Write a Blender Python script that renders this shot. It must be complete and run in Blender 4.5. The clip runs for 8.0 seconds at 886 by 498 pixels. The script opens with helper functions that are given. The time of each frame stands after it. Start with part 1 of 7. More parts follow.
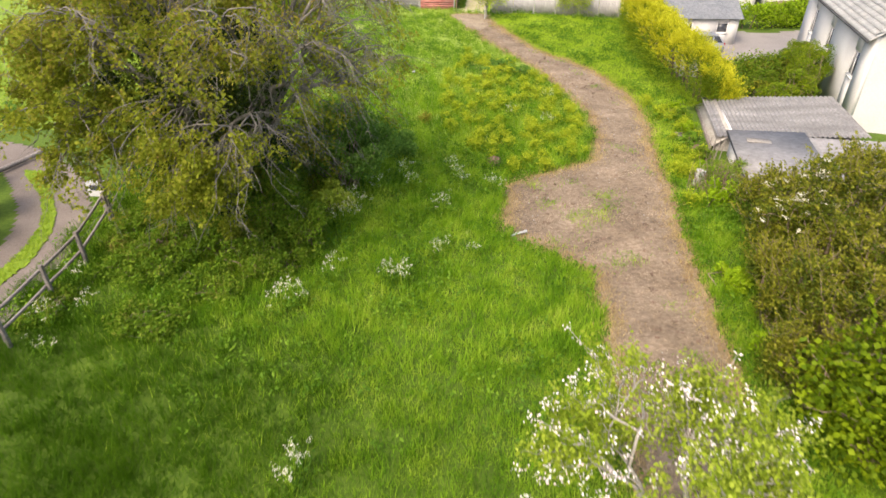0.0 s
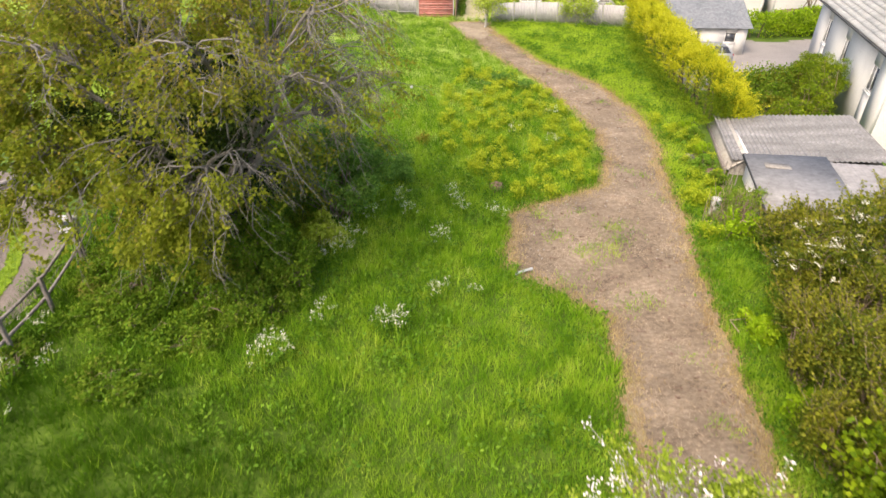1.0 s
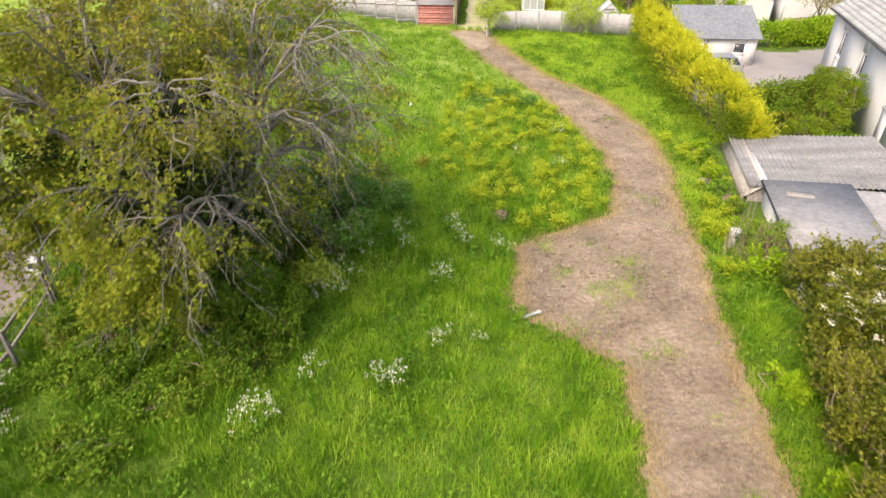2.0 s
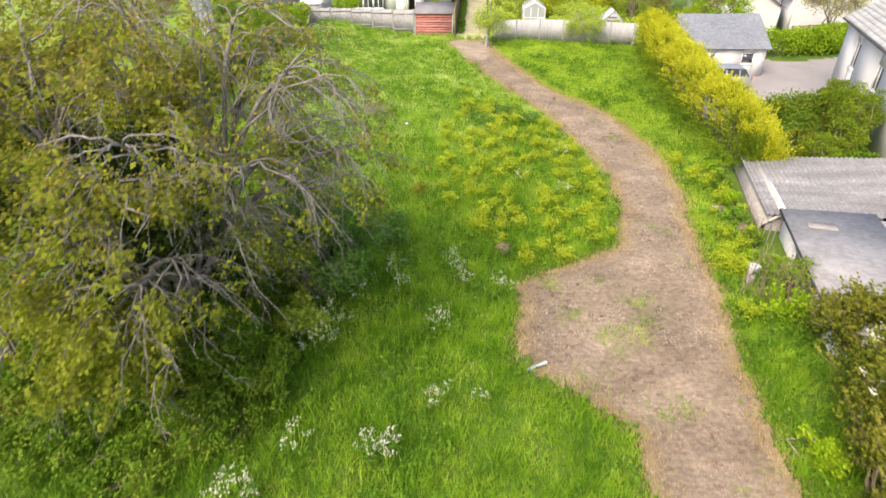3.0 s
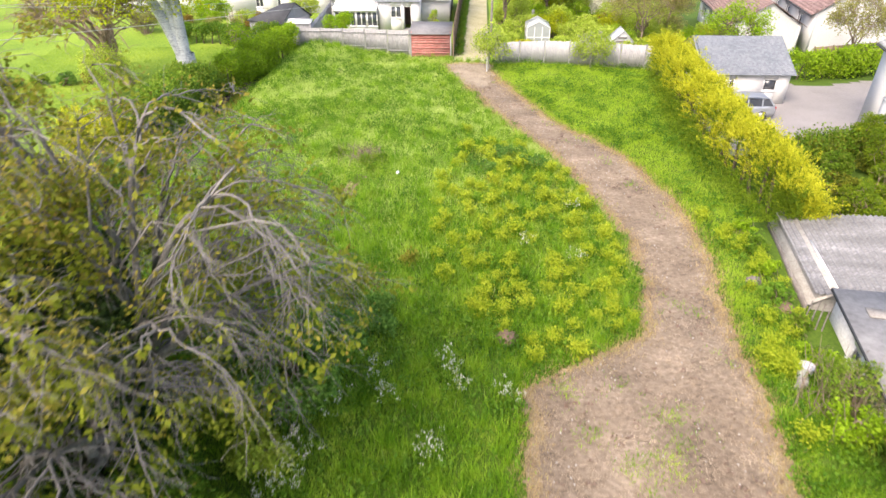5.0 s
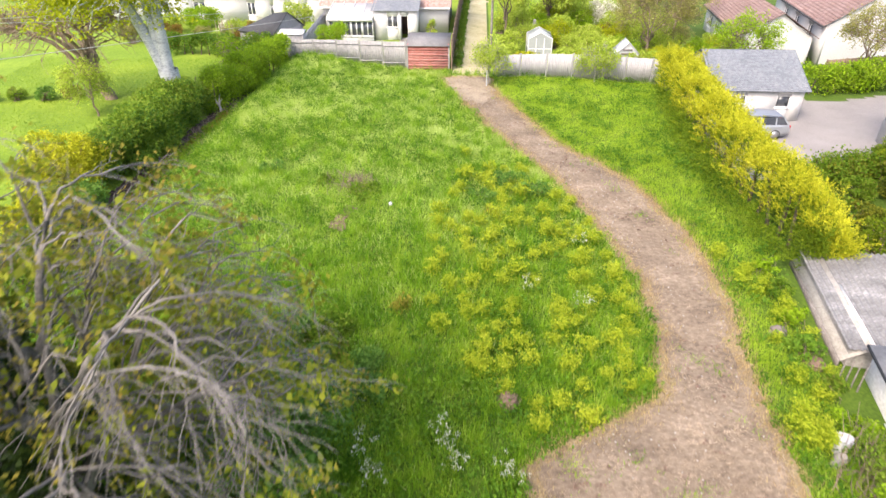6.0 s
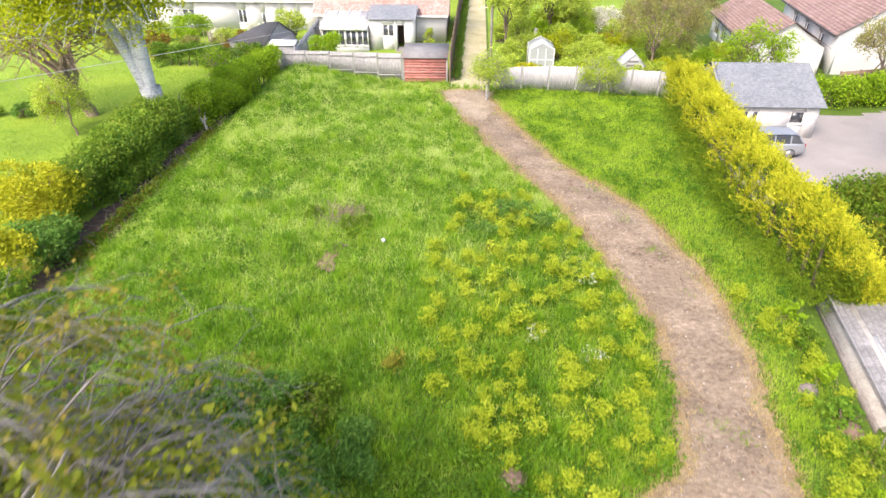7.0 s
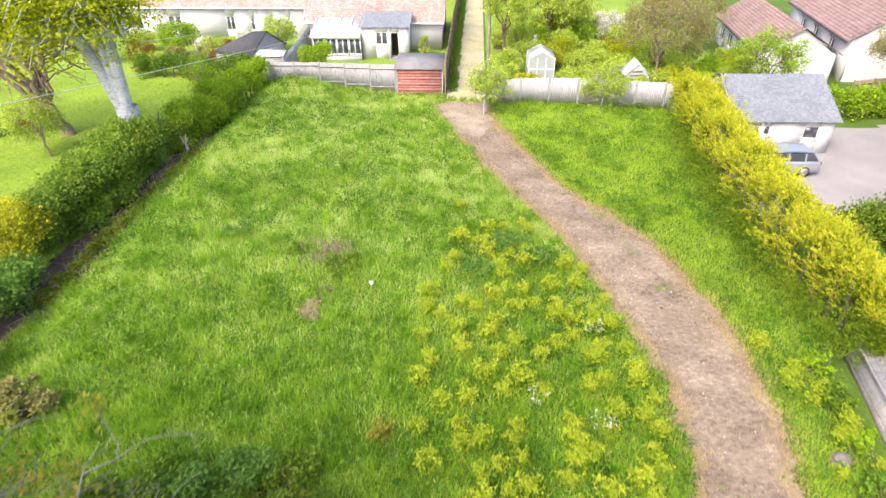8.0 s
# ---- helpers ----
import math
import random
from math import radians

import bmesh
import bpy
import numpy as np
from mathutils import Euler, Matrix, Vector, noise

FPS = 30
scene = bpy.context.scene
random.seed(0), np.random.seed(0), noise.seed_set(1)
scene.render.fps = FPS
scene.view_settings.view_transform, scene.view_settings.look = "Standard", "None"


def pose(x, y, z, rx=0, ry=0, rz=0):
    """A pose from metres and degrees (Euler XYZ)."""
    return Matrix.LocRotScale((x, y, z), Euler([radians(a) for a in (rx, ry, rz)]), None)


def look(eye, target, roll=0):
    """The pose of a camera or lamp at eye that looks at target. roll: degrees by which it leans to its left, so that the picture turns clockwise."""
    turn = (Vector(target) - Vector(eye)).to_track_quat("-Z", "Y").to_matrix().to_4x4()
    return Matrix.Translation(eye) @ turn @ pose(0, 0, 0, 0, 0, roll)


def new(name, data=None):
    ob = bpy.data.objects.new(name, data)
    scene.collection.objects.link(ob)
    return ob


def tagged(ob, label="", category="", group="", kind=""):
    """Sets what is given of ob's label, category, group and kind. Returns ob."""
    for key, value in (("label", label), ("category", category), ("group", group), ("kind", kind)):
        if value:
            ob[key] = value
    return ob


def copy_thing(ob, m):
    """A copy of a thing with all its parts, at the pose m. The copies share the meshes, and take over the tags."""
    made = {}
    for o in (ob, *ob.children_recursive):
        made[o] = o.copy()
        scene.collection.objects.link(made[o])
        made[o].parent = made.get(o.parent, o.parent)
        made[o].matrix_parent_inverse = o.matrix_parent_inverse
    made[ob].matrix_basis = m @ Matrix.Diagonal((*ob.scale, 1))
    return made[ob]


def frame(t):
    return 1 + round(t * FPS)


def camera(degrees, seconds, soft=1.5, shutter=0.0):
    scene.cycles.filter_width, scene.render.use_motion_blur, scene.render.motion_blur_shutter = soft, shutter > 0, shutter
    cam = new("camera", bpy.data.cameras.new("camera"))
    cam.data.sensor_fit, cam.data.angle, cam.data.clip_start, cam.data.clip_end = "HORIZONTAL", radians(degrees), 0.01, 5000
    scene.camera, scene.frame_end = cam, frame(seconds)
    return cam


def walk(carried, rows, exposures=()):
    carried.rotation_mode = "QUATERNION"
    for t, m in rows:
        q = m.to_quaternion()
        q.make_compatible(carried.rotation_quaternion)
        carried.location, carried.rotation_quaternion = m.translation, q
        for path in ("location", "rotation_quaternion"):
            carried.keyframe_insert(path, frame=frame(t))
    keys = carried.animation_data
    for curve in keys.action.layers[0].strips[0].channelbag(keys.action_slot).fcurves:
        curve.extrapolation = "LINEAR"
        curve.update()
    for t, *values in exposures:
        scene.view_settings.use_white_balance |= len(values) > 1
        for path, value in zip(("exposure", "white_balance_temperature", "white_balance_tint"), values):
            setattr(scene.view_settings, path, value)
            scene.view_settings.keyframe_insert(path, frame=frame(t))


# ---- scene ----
cam = camera(73.0, 8.0, soft=1.5, shutter=0.7)
PATH = [
    (0, (1.264, 0.196, 11.595), (1.161, 1.873, 10.51), -0.3),
    (0.5, (1.207, 1.232, 11.72), (1.105, 2.909, 10.635), -0.2),
    (1, (1.134, 2.247, 11.851), (1.035, 3.924, 10.766), -0.2),
    (1.5, (1.028, 3.233, 11.973), (0.931, 4.911, 10.89), -0.1),
    (3, (0.921, 6.184, 12.426), (0.825, 7.862, 11.343), -0.3),
    (3.5, (0.946, 7.234, 12.57), (0.848, 8.912, 11.487), -0.4),
    (4, (0.954, 8.293, 12.692), (0.855, 9.972, 11.609), -0.4),
    (4.5, (0.927, 9.395, 12.831), (0.828, 11.075, 11.75), -0.4),
    (6, (0.921, 13.002, 13.175), (0.825, 14.685, 12.099), -0.2),
    (6.5, (0.893, 14.181, 13.36), (0.798, 15.863, 12.283), -0.2),
    (7, (0.853, 15.419, 13.542), (0.761, 17.099, 12.461), -0.2),
    (7.5, (0.92, 16.681, 13.77), (0.828, 18.357, 12.682), -0.4),
    (8, (0.942, 17.895, 13.925), (0.852, 19.568, 12.833), -0.5),
]
walk(cam, [(t, look(eye, target, roll)) for t, eye, target, roll in PATH],
     exposures=[(0, 0.39, 7350, 13), (1.5, 0.47, 7300, 13), (3.5, 0.58, 6900, 13), (4.5, 0.63, 6800, 14), (6.5, 0.70, 6700, 15), (8, 0.79, 6600, 15)])

# ---- light ----
SUN_TO = Vector((-0.34, -0.54, 0.76)).normalized()
world = bpy.data.worlds.new("world")
scene.world = world
world.use_nodes = True
wn = world.node_tree.nodes
sky = wn.new("ShaderNodeTexSky")
sky.sky_type = "NISHITA"
sky.sun_disc = False
sky.sun_elevation = math.asin(SUN_TO.z)
sky.sun_rotation = math.atan2(SUN_TO.x, SUN_TO.y)
sky.air_density, sky.dust_density = 1.0, 5.0
wn["Background"].inputs["Strength"].default_value = 0.30
world.node_tree.links.new(sky.outputs[0], wn["Background"].inputs["Color"])
sun = new("sun", bpy.data.lights.new("sun", "SUN"))
sun.data.energy, sun.data.angle, sun.data.color = 1.5, radians(14.0), (1.0, 0.94, 0.82)
sun.matrix_world = look(SUN_TO * 80, (0, 0, 0))


# ---- materials ----
def link_tree(name):
    m = bpy.data.materials.new(name)
    m.use_nodes = True
    t = m.node_tree
    return m, t, t.nodes, t.links, t.nodes["Principled BSDF"]


def ramp_of(nodes, colours):
    r = nodes.new("ShaderNodeValToRGB")
    e = r.color_ramp.elements
    while len(e) < len(colours):
        e.new(0.5)
    for i, c in enumerate(colours):
        e[i].position = i / (len(colours) - 1)
        e[i].color = (*c, 1)
    return r


def noise_node(nodes, links, coord, scale, detail=4.0, rough=0.55):
    n = nodes.new("ShaderNodeTexNoise")
    n.inputs["Scale"].default_value, n.inputs["Detail"].default_value, n.inputs["Roughness"].default_value = scale, detail, rough
    links.new(coord, n.inputs["Vector"])
    return n.outputs["Fac"]


def calc(nodes, links, op, a, b):
    n = nodes.new("ShaderNodeMath")
    n.operation = op
    for i, v in enumerate((a, b)):
        if isinstance(v, (int, float)):
            n.inputs[i].default_value = v
        else:
            links.new(v, n.inputs[i])
    return n.outputs[0]


def stretch(nodes, links, v, lo, hi):
    n = nodes.new("ShaderNodeMapRange")
    n.inputs["From Min"].default_value, n.inputs["From Max"].default_value = lo, hi
    links.new(v, n.inputs["Value"])
    return n.outputs[0]


def surface(name, colours, coarse=0.6, fine=14.0, rough=0.85, bump=0.3, metal=0.0, piece=0.0, squeeze=(1, 1, 1), gloss=0.3):
    """A weathered solid surface: colours vary at two scales, and by piece where it has loose pieces."""
    m, t, nodes, links, bsdf = link_tree(name)
    co = nodes.new("ShaderNodeTexCoord").outputs["Object"]
    mp = nodes.new("ShaderNodeMapping")
    mp.inputs["Scale"].default_value = squeeze
    links.new(co, mp.inputs["Vector"])
    a = noise_node(nodes, links, mp.outputs[0], coarse)
    b = noise_node(nodes, links, mp.outputs[0], fine, 6.0, 0.65)
    v = calc(nodes, links, "ADD", calc(nodes, links, "MULTIPLY", a, 0.42), calc(nodes, links, "MULTIPLY", b, 0.58))
    v = stretch(nodes, links, v, 0.34, 0.66)
    if piece:
        g = nodes.new("ShaderNodeNewGeometry")
        v = calc(nodes, links, "ADD", calc(nodes, links, "MULTIPLY", v, 1 - piece), calc(nodes, links, "MULTIPLY", g.outputs["Random Per Island"], piece))
    r = ramp_of(nodes, colours)
    links.new(v, r.inputs[0])
    links.new(r.outputs[0], bsdf.inputs["Base Color"])
    bsdf.inputs["Roughness"].default_value, bsdf.inputs["Metallic"].default_value = rough, metal
    bsdf.inputs["Specular IOR Level"].default_value = gloss
    if bump:
        bn = nodes.new("ShaderNodeBump")
        bn.inputs["Strength"].default_value, bn.inputs["Distance"].default_value = bump, 0.03
        links.new(b, bn.inputs["Height"])
        links.new(bn.outputs[0], bsdf.inputs["Normal"])
    return m


def foliage(name, colours, patch=0.25, through_light=0.35, spread=0.6, rough=0.6):
    """Leaves or blades: colour varies from leaf to leaf and in patches; light passes through."""
    m, t, nodes, links, bsdf = link_tree(name)
    g = nodes.new("ShaderNodeNewGeometry")
    a = noise_node(nodes, links, g.outputs["Position"], patch, 5.0, 0.6)
    a = stretch(nodes, links, a, 0.3, 0.7)
    v = calc(nodes, links, "ADD", calc(nodes, links, "MULTIPLY", g.outputs["Random Per Island"], spread), calc(nodes, links, "MULTIPLY", a, 1 - spread))
    r = ramp_of(nodes, colours)
    links.new(v, r.inputs[0])
    links.new(r.outputs[0], bsdf.inputs["Base Color"])
    bsdf.inputs["Roughness"].default_value = rough
    bsdf.inputs["Specular IOR Level"].default_value = 0.12
    tr = nodes.new("ShaderNodeBsdfTranslucent")
    links.new(r.outputs[0], tr.inputs["Color"])
    mix = nodes.new("ShaderNodeMixShader")
    mix.inputs[0].default_value = through_light
    links.new(bsdf.outputs[0], mix.inputs[1])
    links.new(tr.outputs[0], mix.inputs[2])
    links.new(mix.outputs[0], nodes["Material Output"].inputs["Surface"])
    return m


def glass_like(name, colour, rough=0.08):
    m, t, nodes, links, bsdf = link_tree(name)
    co = nodes.new("ShaderNodeTexCoord").outputs["Object"]
    r = ramp_of(nodes, [colour, tuple(min(1, c * 1.6 + 0.01) for c in colour)])
    links.new(noise_node(nodes, links, co, 1.3), r.inputs[0])
    links.new(r.outputs[0], bsdf.inputs["Base Color"])
    bsdf.inputs["Roughness"].default_value = rough
    bsdf.inputs["Specular IOR Level"].default_value = 0.8
    return m


M = {
    "soil": surface("soil", [(0.034, 0.07, 0.006), (0.062, 0.115, 0.010), (0.105, 0.17, 0.016)], 0.35, 9, 0.95, 0.6),

    "shaded_earth": surface("shaded_earth", [(0.035, 0.026, 0.018), (0.07, 0.05, 0.036), (0.12, 0.088, 0.066)], 1.2, 14, 0.95, 0.7),
    "path": surface("path", [(0.078, 0.059, 0.041), (0.152, 0.117, 0.084), (0.222, 0.176, 0.129), (0.335, 0.273, 0.208)], 0.7, 8, 0.95, 0.8, squeeze=(0.7, 1, 1)),
    "straw": foliage("straw", [(0.115, 0.085, 0.058), (0.265, 0.206, 0.147), (0.41, 0.33, 0.24), (0.65, 0.56, 0.43)], 0.6, 0.15, 0.5),
    "fringe": foliage("fringe", [(0.26, 0.175, 0.085), (0.42, 0.30, 0.15), (0.52, 0.41, 0.20), (0.30, 0.33, 0.07)], 0.5, 0.3, 0.6),
    "grass": foliage("grass", [(0.048, 0.140, 0.010), (0.118, 0.275, 0.017), (0.232, 0.42, 0.026), (0.38, 0.54, 0.056), (0.53, 0.60, 0.14)], 0.9, 0.45, 0.34),
    "hazed_grass": foliage("hazed_grass", [(0.20, 0.32, 0.06), (0.385, 0.535, 0.115), (0.58, 0.69, 0.20), (0.74, 0.79, 0.37)], 0.7, 0.45, 0.34),
    "dark_grass": foliage("dark_grass", [(0.019, 0.062, 0.003), (0.042, 0.116, 0.004), (0.072, 0.17, 0.007), (0.112, 0.222, 0.012)], 0.45, 0.42, 0.4),
    "verge_grass": foliage("verge_grass", [(0.23, 0.39, 0.025), (0.365, 0.53, 0.042), (0.51, 0.64, 0.10)], 0.5, 0.45, 0.45),
    "lawn": foliage("lawn", [(0.10, 0.20, 0.014), (0.20, 0.325, 0.022), (0.34, 0.44, 0.04)], 0.22, 0.45, 0.3),
    "lawn_ground": surface("lawn_ground", [(0.08, 0.15, 0.012), (0.15, 0.24, 0.02), (0.24, 0.32, 0.03)], 0.25, 6, 0.95, 0.4),
    "alexanders": foliage("alexanders", [(0.21, 0.31, 0.016), (0.34, 0.435, 0.025), (0.45, 0.52, 0.04), (0.55, 0.58, 0.07)], 0.9, 0.45, 0.6),
    "dock": foliage("dock", [(0.15, 0.17, 0.015), (0.27, 0.26, 0.03), (0.32, 0.25, 0.05)], 0.9, 0.3, 0.7),
    "nettle": foliage("nettle", [(0.055, 0.15, 0.024), (0.135, 0.275, 0.045), (0.25, 0.40, 0.075)], 0.8, 0.42, 0.55),
    "bramble": foliage("bramble", [(0.045, 0.11, 0.011), (0.10, 0.205, 0.015), (0.18, 0.285, 0.024), (0.23, 0.18, 0.06)], 0.5, 0.4, 0.55),
    "white_petal": foliage("white_petal", [(0.54, 0.54, 0.42), (0.72, 0.71, 0.61)], 2.0, 0.25, 0.8),
    "pink_petal": foliage("pink_petal", [(0.74, 0.58, 0.60), (0.82, 0.78, 0.78), (0.86, 0.84, 0.82)], 2.0, 0.25, 0.9),
    "big_leaf": foliage("big_leaf", [(0.075, 0.11, 0.014), (0.165, 0.215, 0.02), (0.25, 0.30, 0.03), (0.34, 0.38, 0.042), (0.33, 0.275, 0.055)], 0.7, 0.6, 0.55),
    "bronze_leaf": foliage("bronze_leaf", [(0.11, 0.115, 0.024), (0.22, 0.215, 0.036), (0.34, 0.31, 0.048), (0.38, 0.26, 0.07)], 0.6, 0.55, 0.6),
    "big_leaf_shade": foliage("big_leaf_shade", [(0.035, 0.065, 0.012), (0.075, 0.115, 0.016), (0.14, 0.18, 0.022)], 0.45, 0.5, 0.55),
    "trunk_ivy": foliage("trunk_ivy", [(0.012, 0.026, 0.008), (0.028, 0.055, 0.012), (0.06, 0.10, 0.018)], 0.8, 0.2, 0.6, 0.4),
    "pale_bark": surface("pale_bark", [(0.17, 0.16, 0.145), (0.30, 0.285, 0.265), (0.43, 0.42, 0.40)], 1.2, 20, 0.9, 0.6),
    "dark_bark": surface("dark_bark", [(0.055, 0.04, 0.03), (0.12, 0.095, 0.07), (0.19, 0.155, 0.12)], 1.5, 18, 0.95, 0.7),
    "grey_bark": surface("grey_bark", [(0.075, 0.07, 0.064), (0.16, 0.15, 0.14), (0.27, 0.26, 0.245)], 1.2, 20, 0.9, 0.6),
    "birch_bark": surface("birch_bark", [(0.16, 0.17, 0.18), (0.42, 0.45, 0.47), (0.58, 0.60, 0.61)], 1.1, 7, 0.8, 0.5, squeeze=(1, 1, 2.2)),
    "apple_leaf": foliage("apple_leaf", [(0.15, 0.24, 0.02), (0.28, 0.38, 0.03), (0.42, 0.50, 0.09)], 0.8, 0.42, 0.7),
    "hawthorn_leaf": foliage("hawthorn_leaf", [(0.022, 0.042, 0.008), (0.06, 0.095, 0.011), (0.135, 0.17, 0.017), (0.25, 0.265, 0.028), (0.25, 0.225, 0.04)], 1.3, 0.38, 0.4),
    "hawthorn_tip": foliage("hawthorn_tip", [(0.095, 0.125, 0.013), (0.185, 0.21, 0.02), (0.29, 0.305, 0.032), (0.30, 0.26, 0.042)], 1.1, 0.42, 0.5),
    "maple_leaf": foliage("maple_leaf", [(0.035, 0.075, 0.006), (0.10, 0.175, 0.008), (0.21, 0.31, 0.012), (0.33, 0.41, 0.02)], 0.9, 0.42, 0.5),
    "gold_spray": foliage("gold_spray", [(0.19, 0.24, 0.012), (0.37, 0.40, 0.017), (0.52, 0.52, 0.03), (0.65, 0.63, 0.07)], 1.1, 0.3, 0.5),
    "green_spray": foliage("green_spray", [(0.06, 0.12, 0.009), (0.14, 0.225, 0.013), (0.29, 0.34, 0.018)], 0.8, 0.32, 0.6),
    "hedge_leaf": foliage("hedge_leaf", [(0.14, 0.265, 0.012), (0.255, 0.42, 0.018), (0.40, 0.54, 0.032)], 0.8, 0.42, 0.5),
    "ivy_leaf": foliage("ivy_leaf", [(0.07, 0.14, 0.013), (0.15, 0.26, 0.022), (0.24, 0.355, 0.04), (0.27, 0.26, 0.065)], 0.8, 0.4, 0.5),
    "birch_leaf": foliage("birch_leaf", [(0.20, 0.26, 0.010), (0.36, 0.42, 0.014), (0.50, 0.52, 0.03)], 0.5, 0.5, 0.6),
    "lime_leaf": foliage("lime_leaf", [(0.22, 0.33, 0.03), (0.38, 0.50, 0.06), (0.54, 0.61, 0.13)], 0.8, 0.42, 0.6),
    "olive_leaf": foliage("olive_leaf", [(0.17, 0.18, 0.05), (0.29, 0.29, 0.085), (0.43, 0.41, 0.15)], 0.8, 0.42, 0.6),
    "brown_leaf": foliage("brown_leaf", [(0.14, 0.09, 0.02), (0.24, 0.16, 0.03), (0.30, 0.24, 0.05)], 0.8, 0.3, 0.6),
    "twig": surface("twig", [(0.12, 0.085, 0.06), (0.24, 0.185, 0.14), (0.34, 0.28, 0.22)], 2, 20, 0.95, 0.3),
    "fence_wood": surface("fence_wood", [(0.17, 0.168, 0.172), (0.28, 0.28, 0.283), (0.42, 0.418, 0.415)], 0.8, 12, 0.9, 0.4, piece=0.35, squeeze=(1, 1, 0.25)),
    "brown_fence": surface("brown_fence", [(0.10, 0.07, 0.05), (0.20, 0.145, 0.105), (0.30, 0.24, 0.19)], 0.8, 12, 0.9, 0.4, piece=0.35, squeeze=(1, 1, 0.25)),
    "rail_wood": surface("rail_wood", [(0.10, 0.09, 0.085), (0.20, 0.18, 0.17), (0.33, 0.31, 0.30)], 1.2, 14, 0.95, 0.4),
    "red_board": surface("red_board", [(0.22, 0.06, 0.05), (0.34, 0.135, 0.12), (0.47, 0.30, 0.27)], 0.9, 10, 0.85, 0.4, piece=0.4, squeeze=(0.3, 1, 1)),
    "felt": surface("felt", [(0.10, 0.10, 0.105), (0.17, 0.17, 0.175), (0.25, 0.25, 0.25)], 0.9, 16, 0.95, 0.3),
    "black_felt": surface("black_felt", [(0.03, 0.032, 0.036), (0.055, 0.058, 0.064), (0.09, 0.095, 0.10)], 0.9, 16, 0.9, 0.3),
    "render_white": surface("render_white", [(0.44, 0.445, 0.445), (0.52, 0.525, 0.525), (0.58, 0.585, 0.585)], 0.5, 9, 0.9, 0.2),
    "upvc": surface("upvc", [(0.76, 0.76, 0.76), (0.82, 0.82, 0.82)], 1, 9, 0.45, 0.0),
    "tile_red": surface("tile_red", [(0.27, 0.165, 0.14), (0.36, 0.24, 0.21), (0.44, 0.33, 0.30), (0.50, 0.42, 0.39)], 0.45, 6, 0.9, 0.3, piece=0.45),
    "tile_brown": surface("tile_brown", [(0.19, 0.125, 0.115), (0.27, 0.185, 0.17), (0.35, 0.26, 0.245)], 0.45, 6, 0.9, 0.3, piece=0.4),
    "slate": surface("slate", [(0.13, 0.15, 0.175), (0.20, 0.22, 0.25), (0.29, 0.31, 0.33)], 0.6, 9, 0.75, 0.3, piece=0.4),
    "slate_pale": surface("slate_pale", [(0.24, 0.25, 0.25), (0.34, 0.35, 0.35), (0.45, 0.46, 0.45)], 0.6, 9, 0.8, 0.3, piece=0.4),
    "corrugated": surface("corrugated", [(0.10, 0.10, 0.104), (0.165, 0.165, 0.167), (0.23, 0.23, 0.232), (0.40, 0.40, 0.40)], 0.9, 9, 0.9, 0.4, squeeze=(0.35, 1.6, 1)),
    "concrete": surface("concrete", [(0.15, 0.14, 0.13), (0.25, 0.24, 0.225), (0.36, 0.35, 0.335)], 0.9, 10, 0.92, 0.4),
    "roof_sheet": surface("roof_sheet", [(0.17, 0.168, 0.172), (0.24, 0.237, 0.24), (0.32, 0.317, 0.316)], 0.7, 5, 0.9, 0.3),
    "lime_wash": surface("lime_wash", [(0.48, 0.47, 0.44), (0.66, 0.65, 0.63), (0.76, 0.76, 0.74)], 0.9, 8, 0.9, 0.4),
    "tarmac_pale": surface("tarmac_pale", [(0.18, 0.168, 0.165), (0.25, 0.235, 0.23), (0.32, 0.30, 0.292)], 0.3, 20, 0.95, 0.3),
    "gravel": surface("gravel", [(0.10, 0.083, 0.074), (0.165, 0.142, 0.128), (0.24, 0.21, 0.19)], 0.5, 22, 0.95, 0.6),
    "glass": glass_like("glass", (0.03, 0.035, 0.045)),
    "green_glass": glass_like("green_glass", (0.22, 0.24, 0.24), 0.3),
    "silver": surface("silver", [(0.36, 0.39, 0.43), (0.42, 0.45, 0.49)], 1, 30, 0.3, 0.0, metal=0.55, gloss=0.6),
    "tyre": surface("tyre", [(0.012, 0.012, 0.013), (0.03, 0.03, 0.03)], 3, 40, 0.85, 0.2),
    "alloy": surface("alloy", [(0.35, 0.36, 0.37), (0.5, 0.5, 0.51)], 3, 20, 0.35, 0.0, metal=0.8),
    "tail_lamp": surface("tail_lamp", [(0.30, 0.012, 0.012), (0.42, 0.02, 0.02)], 3, 20, 0.25, 0.0, gloss=0.7),
    "white_plastic": surface("white_plastic", [(0.32, 0.34, 0.36), (0.56, 0.57, 0.58)], 2, 9, 0.6, 0.3),
    "cable": surface("cable", [(0.42, 0.42, 0.42), (0.55, 0.55, 0.54)], 2, 14, 0.6, 0.0),
    "bare_earth": surface("bare_earth", [(0.10, 0.065, 0.048), (0.17, 0.115, 0.09), (0.25, 0.185, 0.15)], 1.2, 14, 0.95, 0.7),
    "alley_grass": surface("alley_grass", [(0.20, 0.20, 0.08), (0.36, 0.33, 0.20), (0.48, 0.43, 0.30)], 0.5, 8, 0.95, 0.4),
    "grey_twig": surface("grey_twig", [(0.085, 0.078, 0.07), (0.165, 0.156, 0.145), (0.27, 0.26, 0.246)], 2, 20, 0.95, 0.3),
    "silver_wood": surface("silver_wood", [(0.27, 0.27, 0.285), (0.34, 0.34, 0.352), (0.41, 0.41, 0.418)], 0.8, 8, 0.9, 0.2, piece=0.2, squeeze=(1, 1, 0.25)),
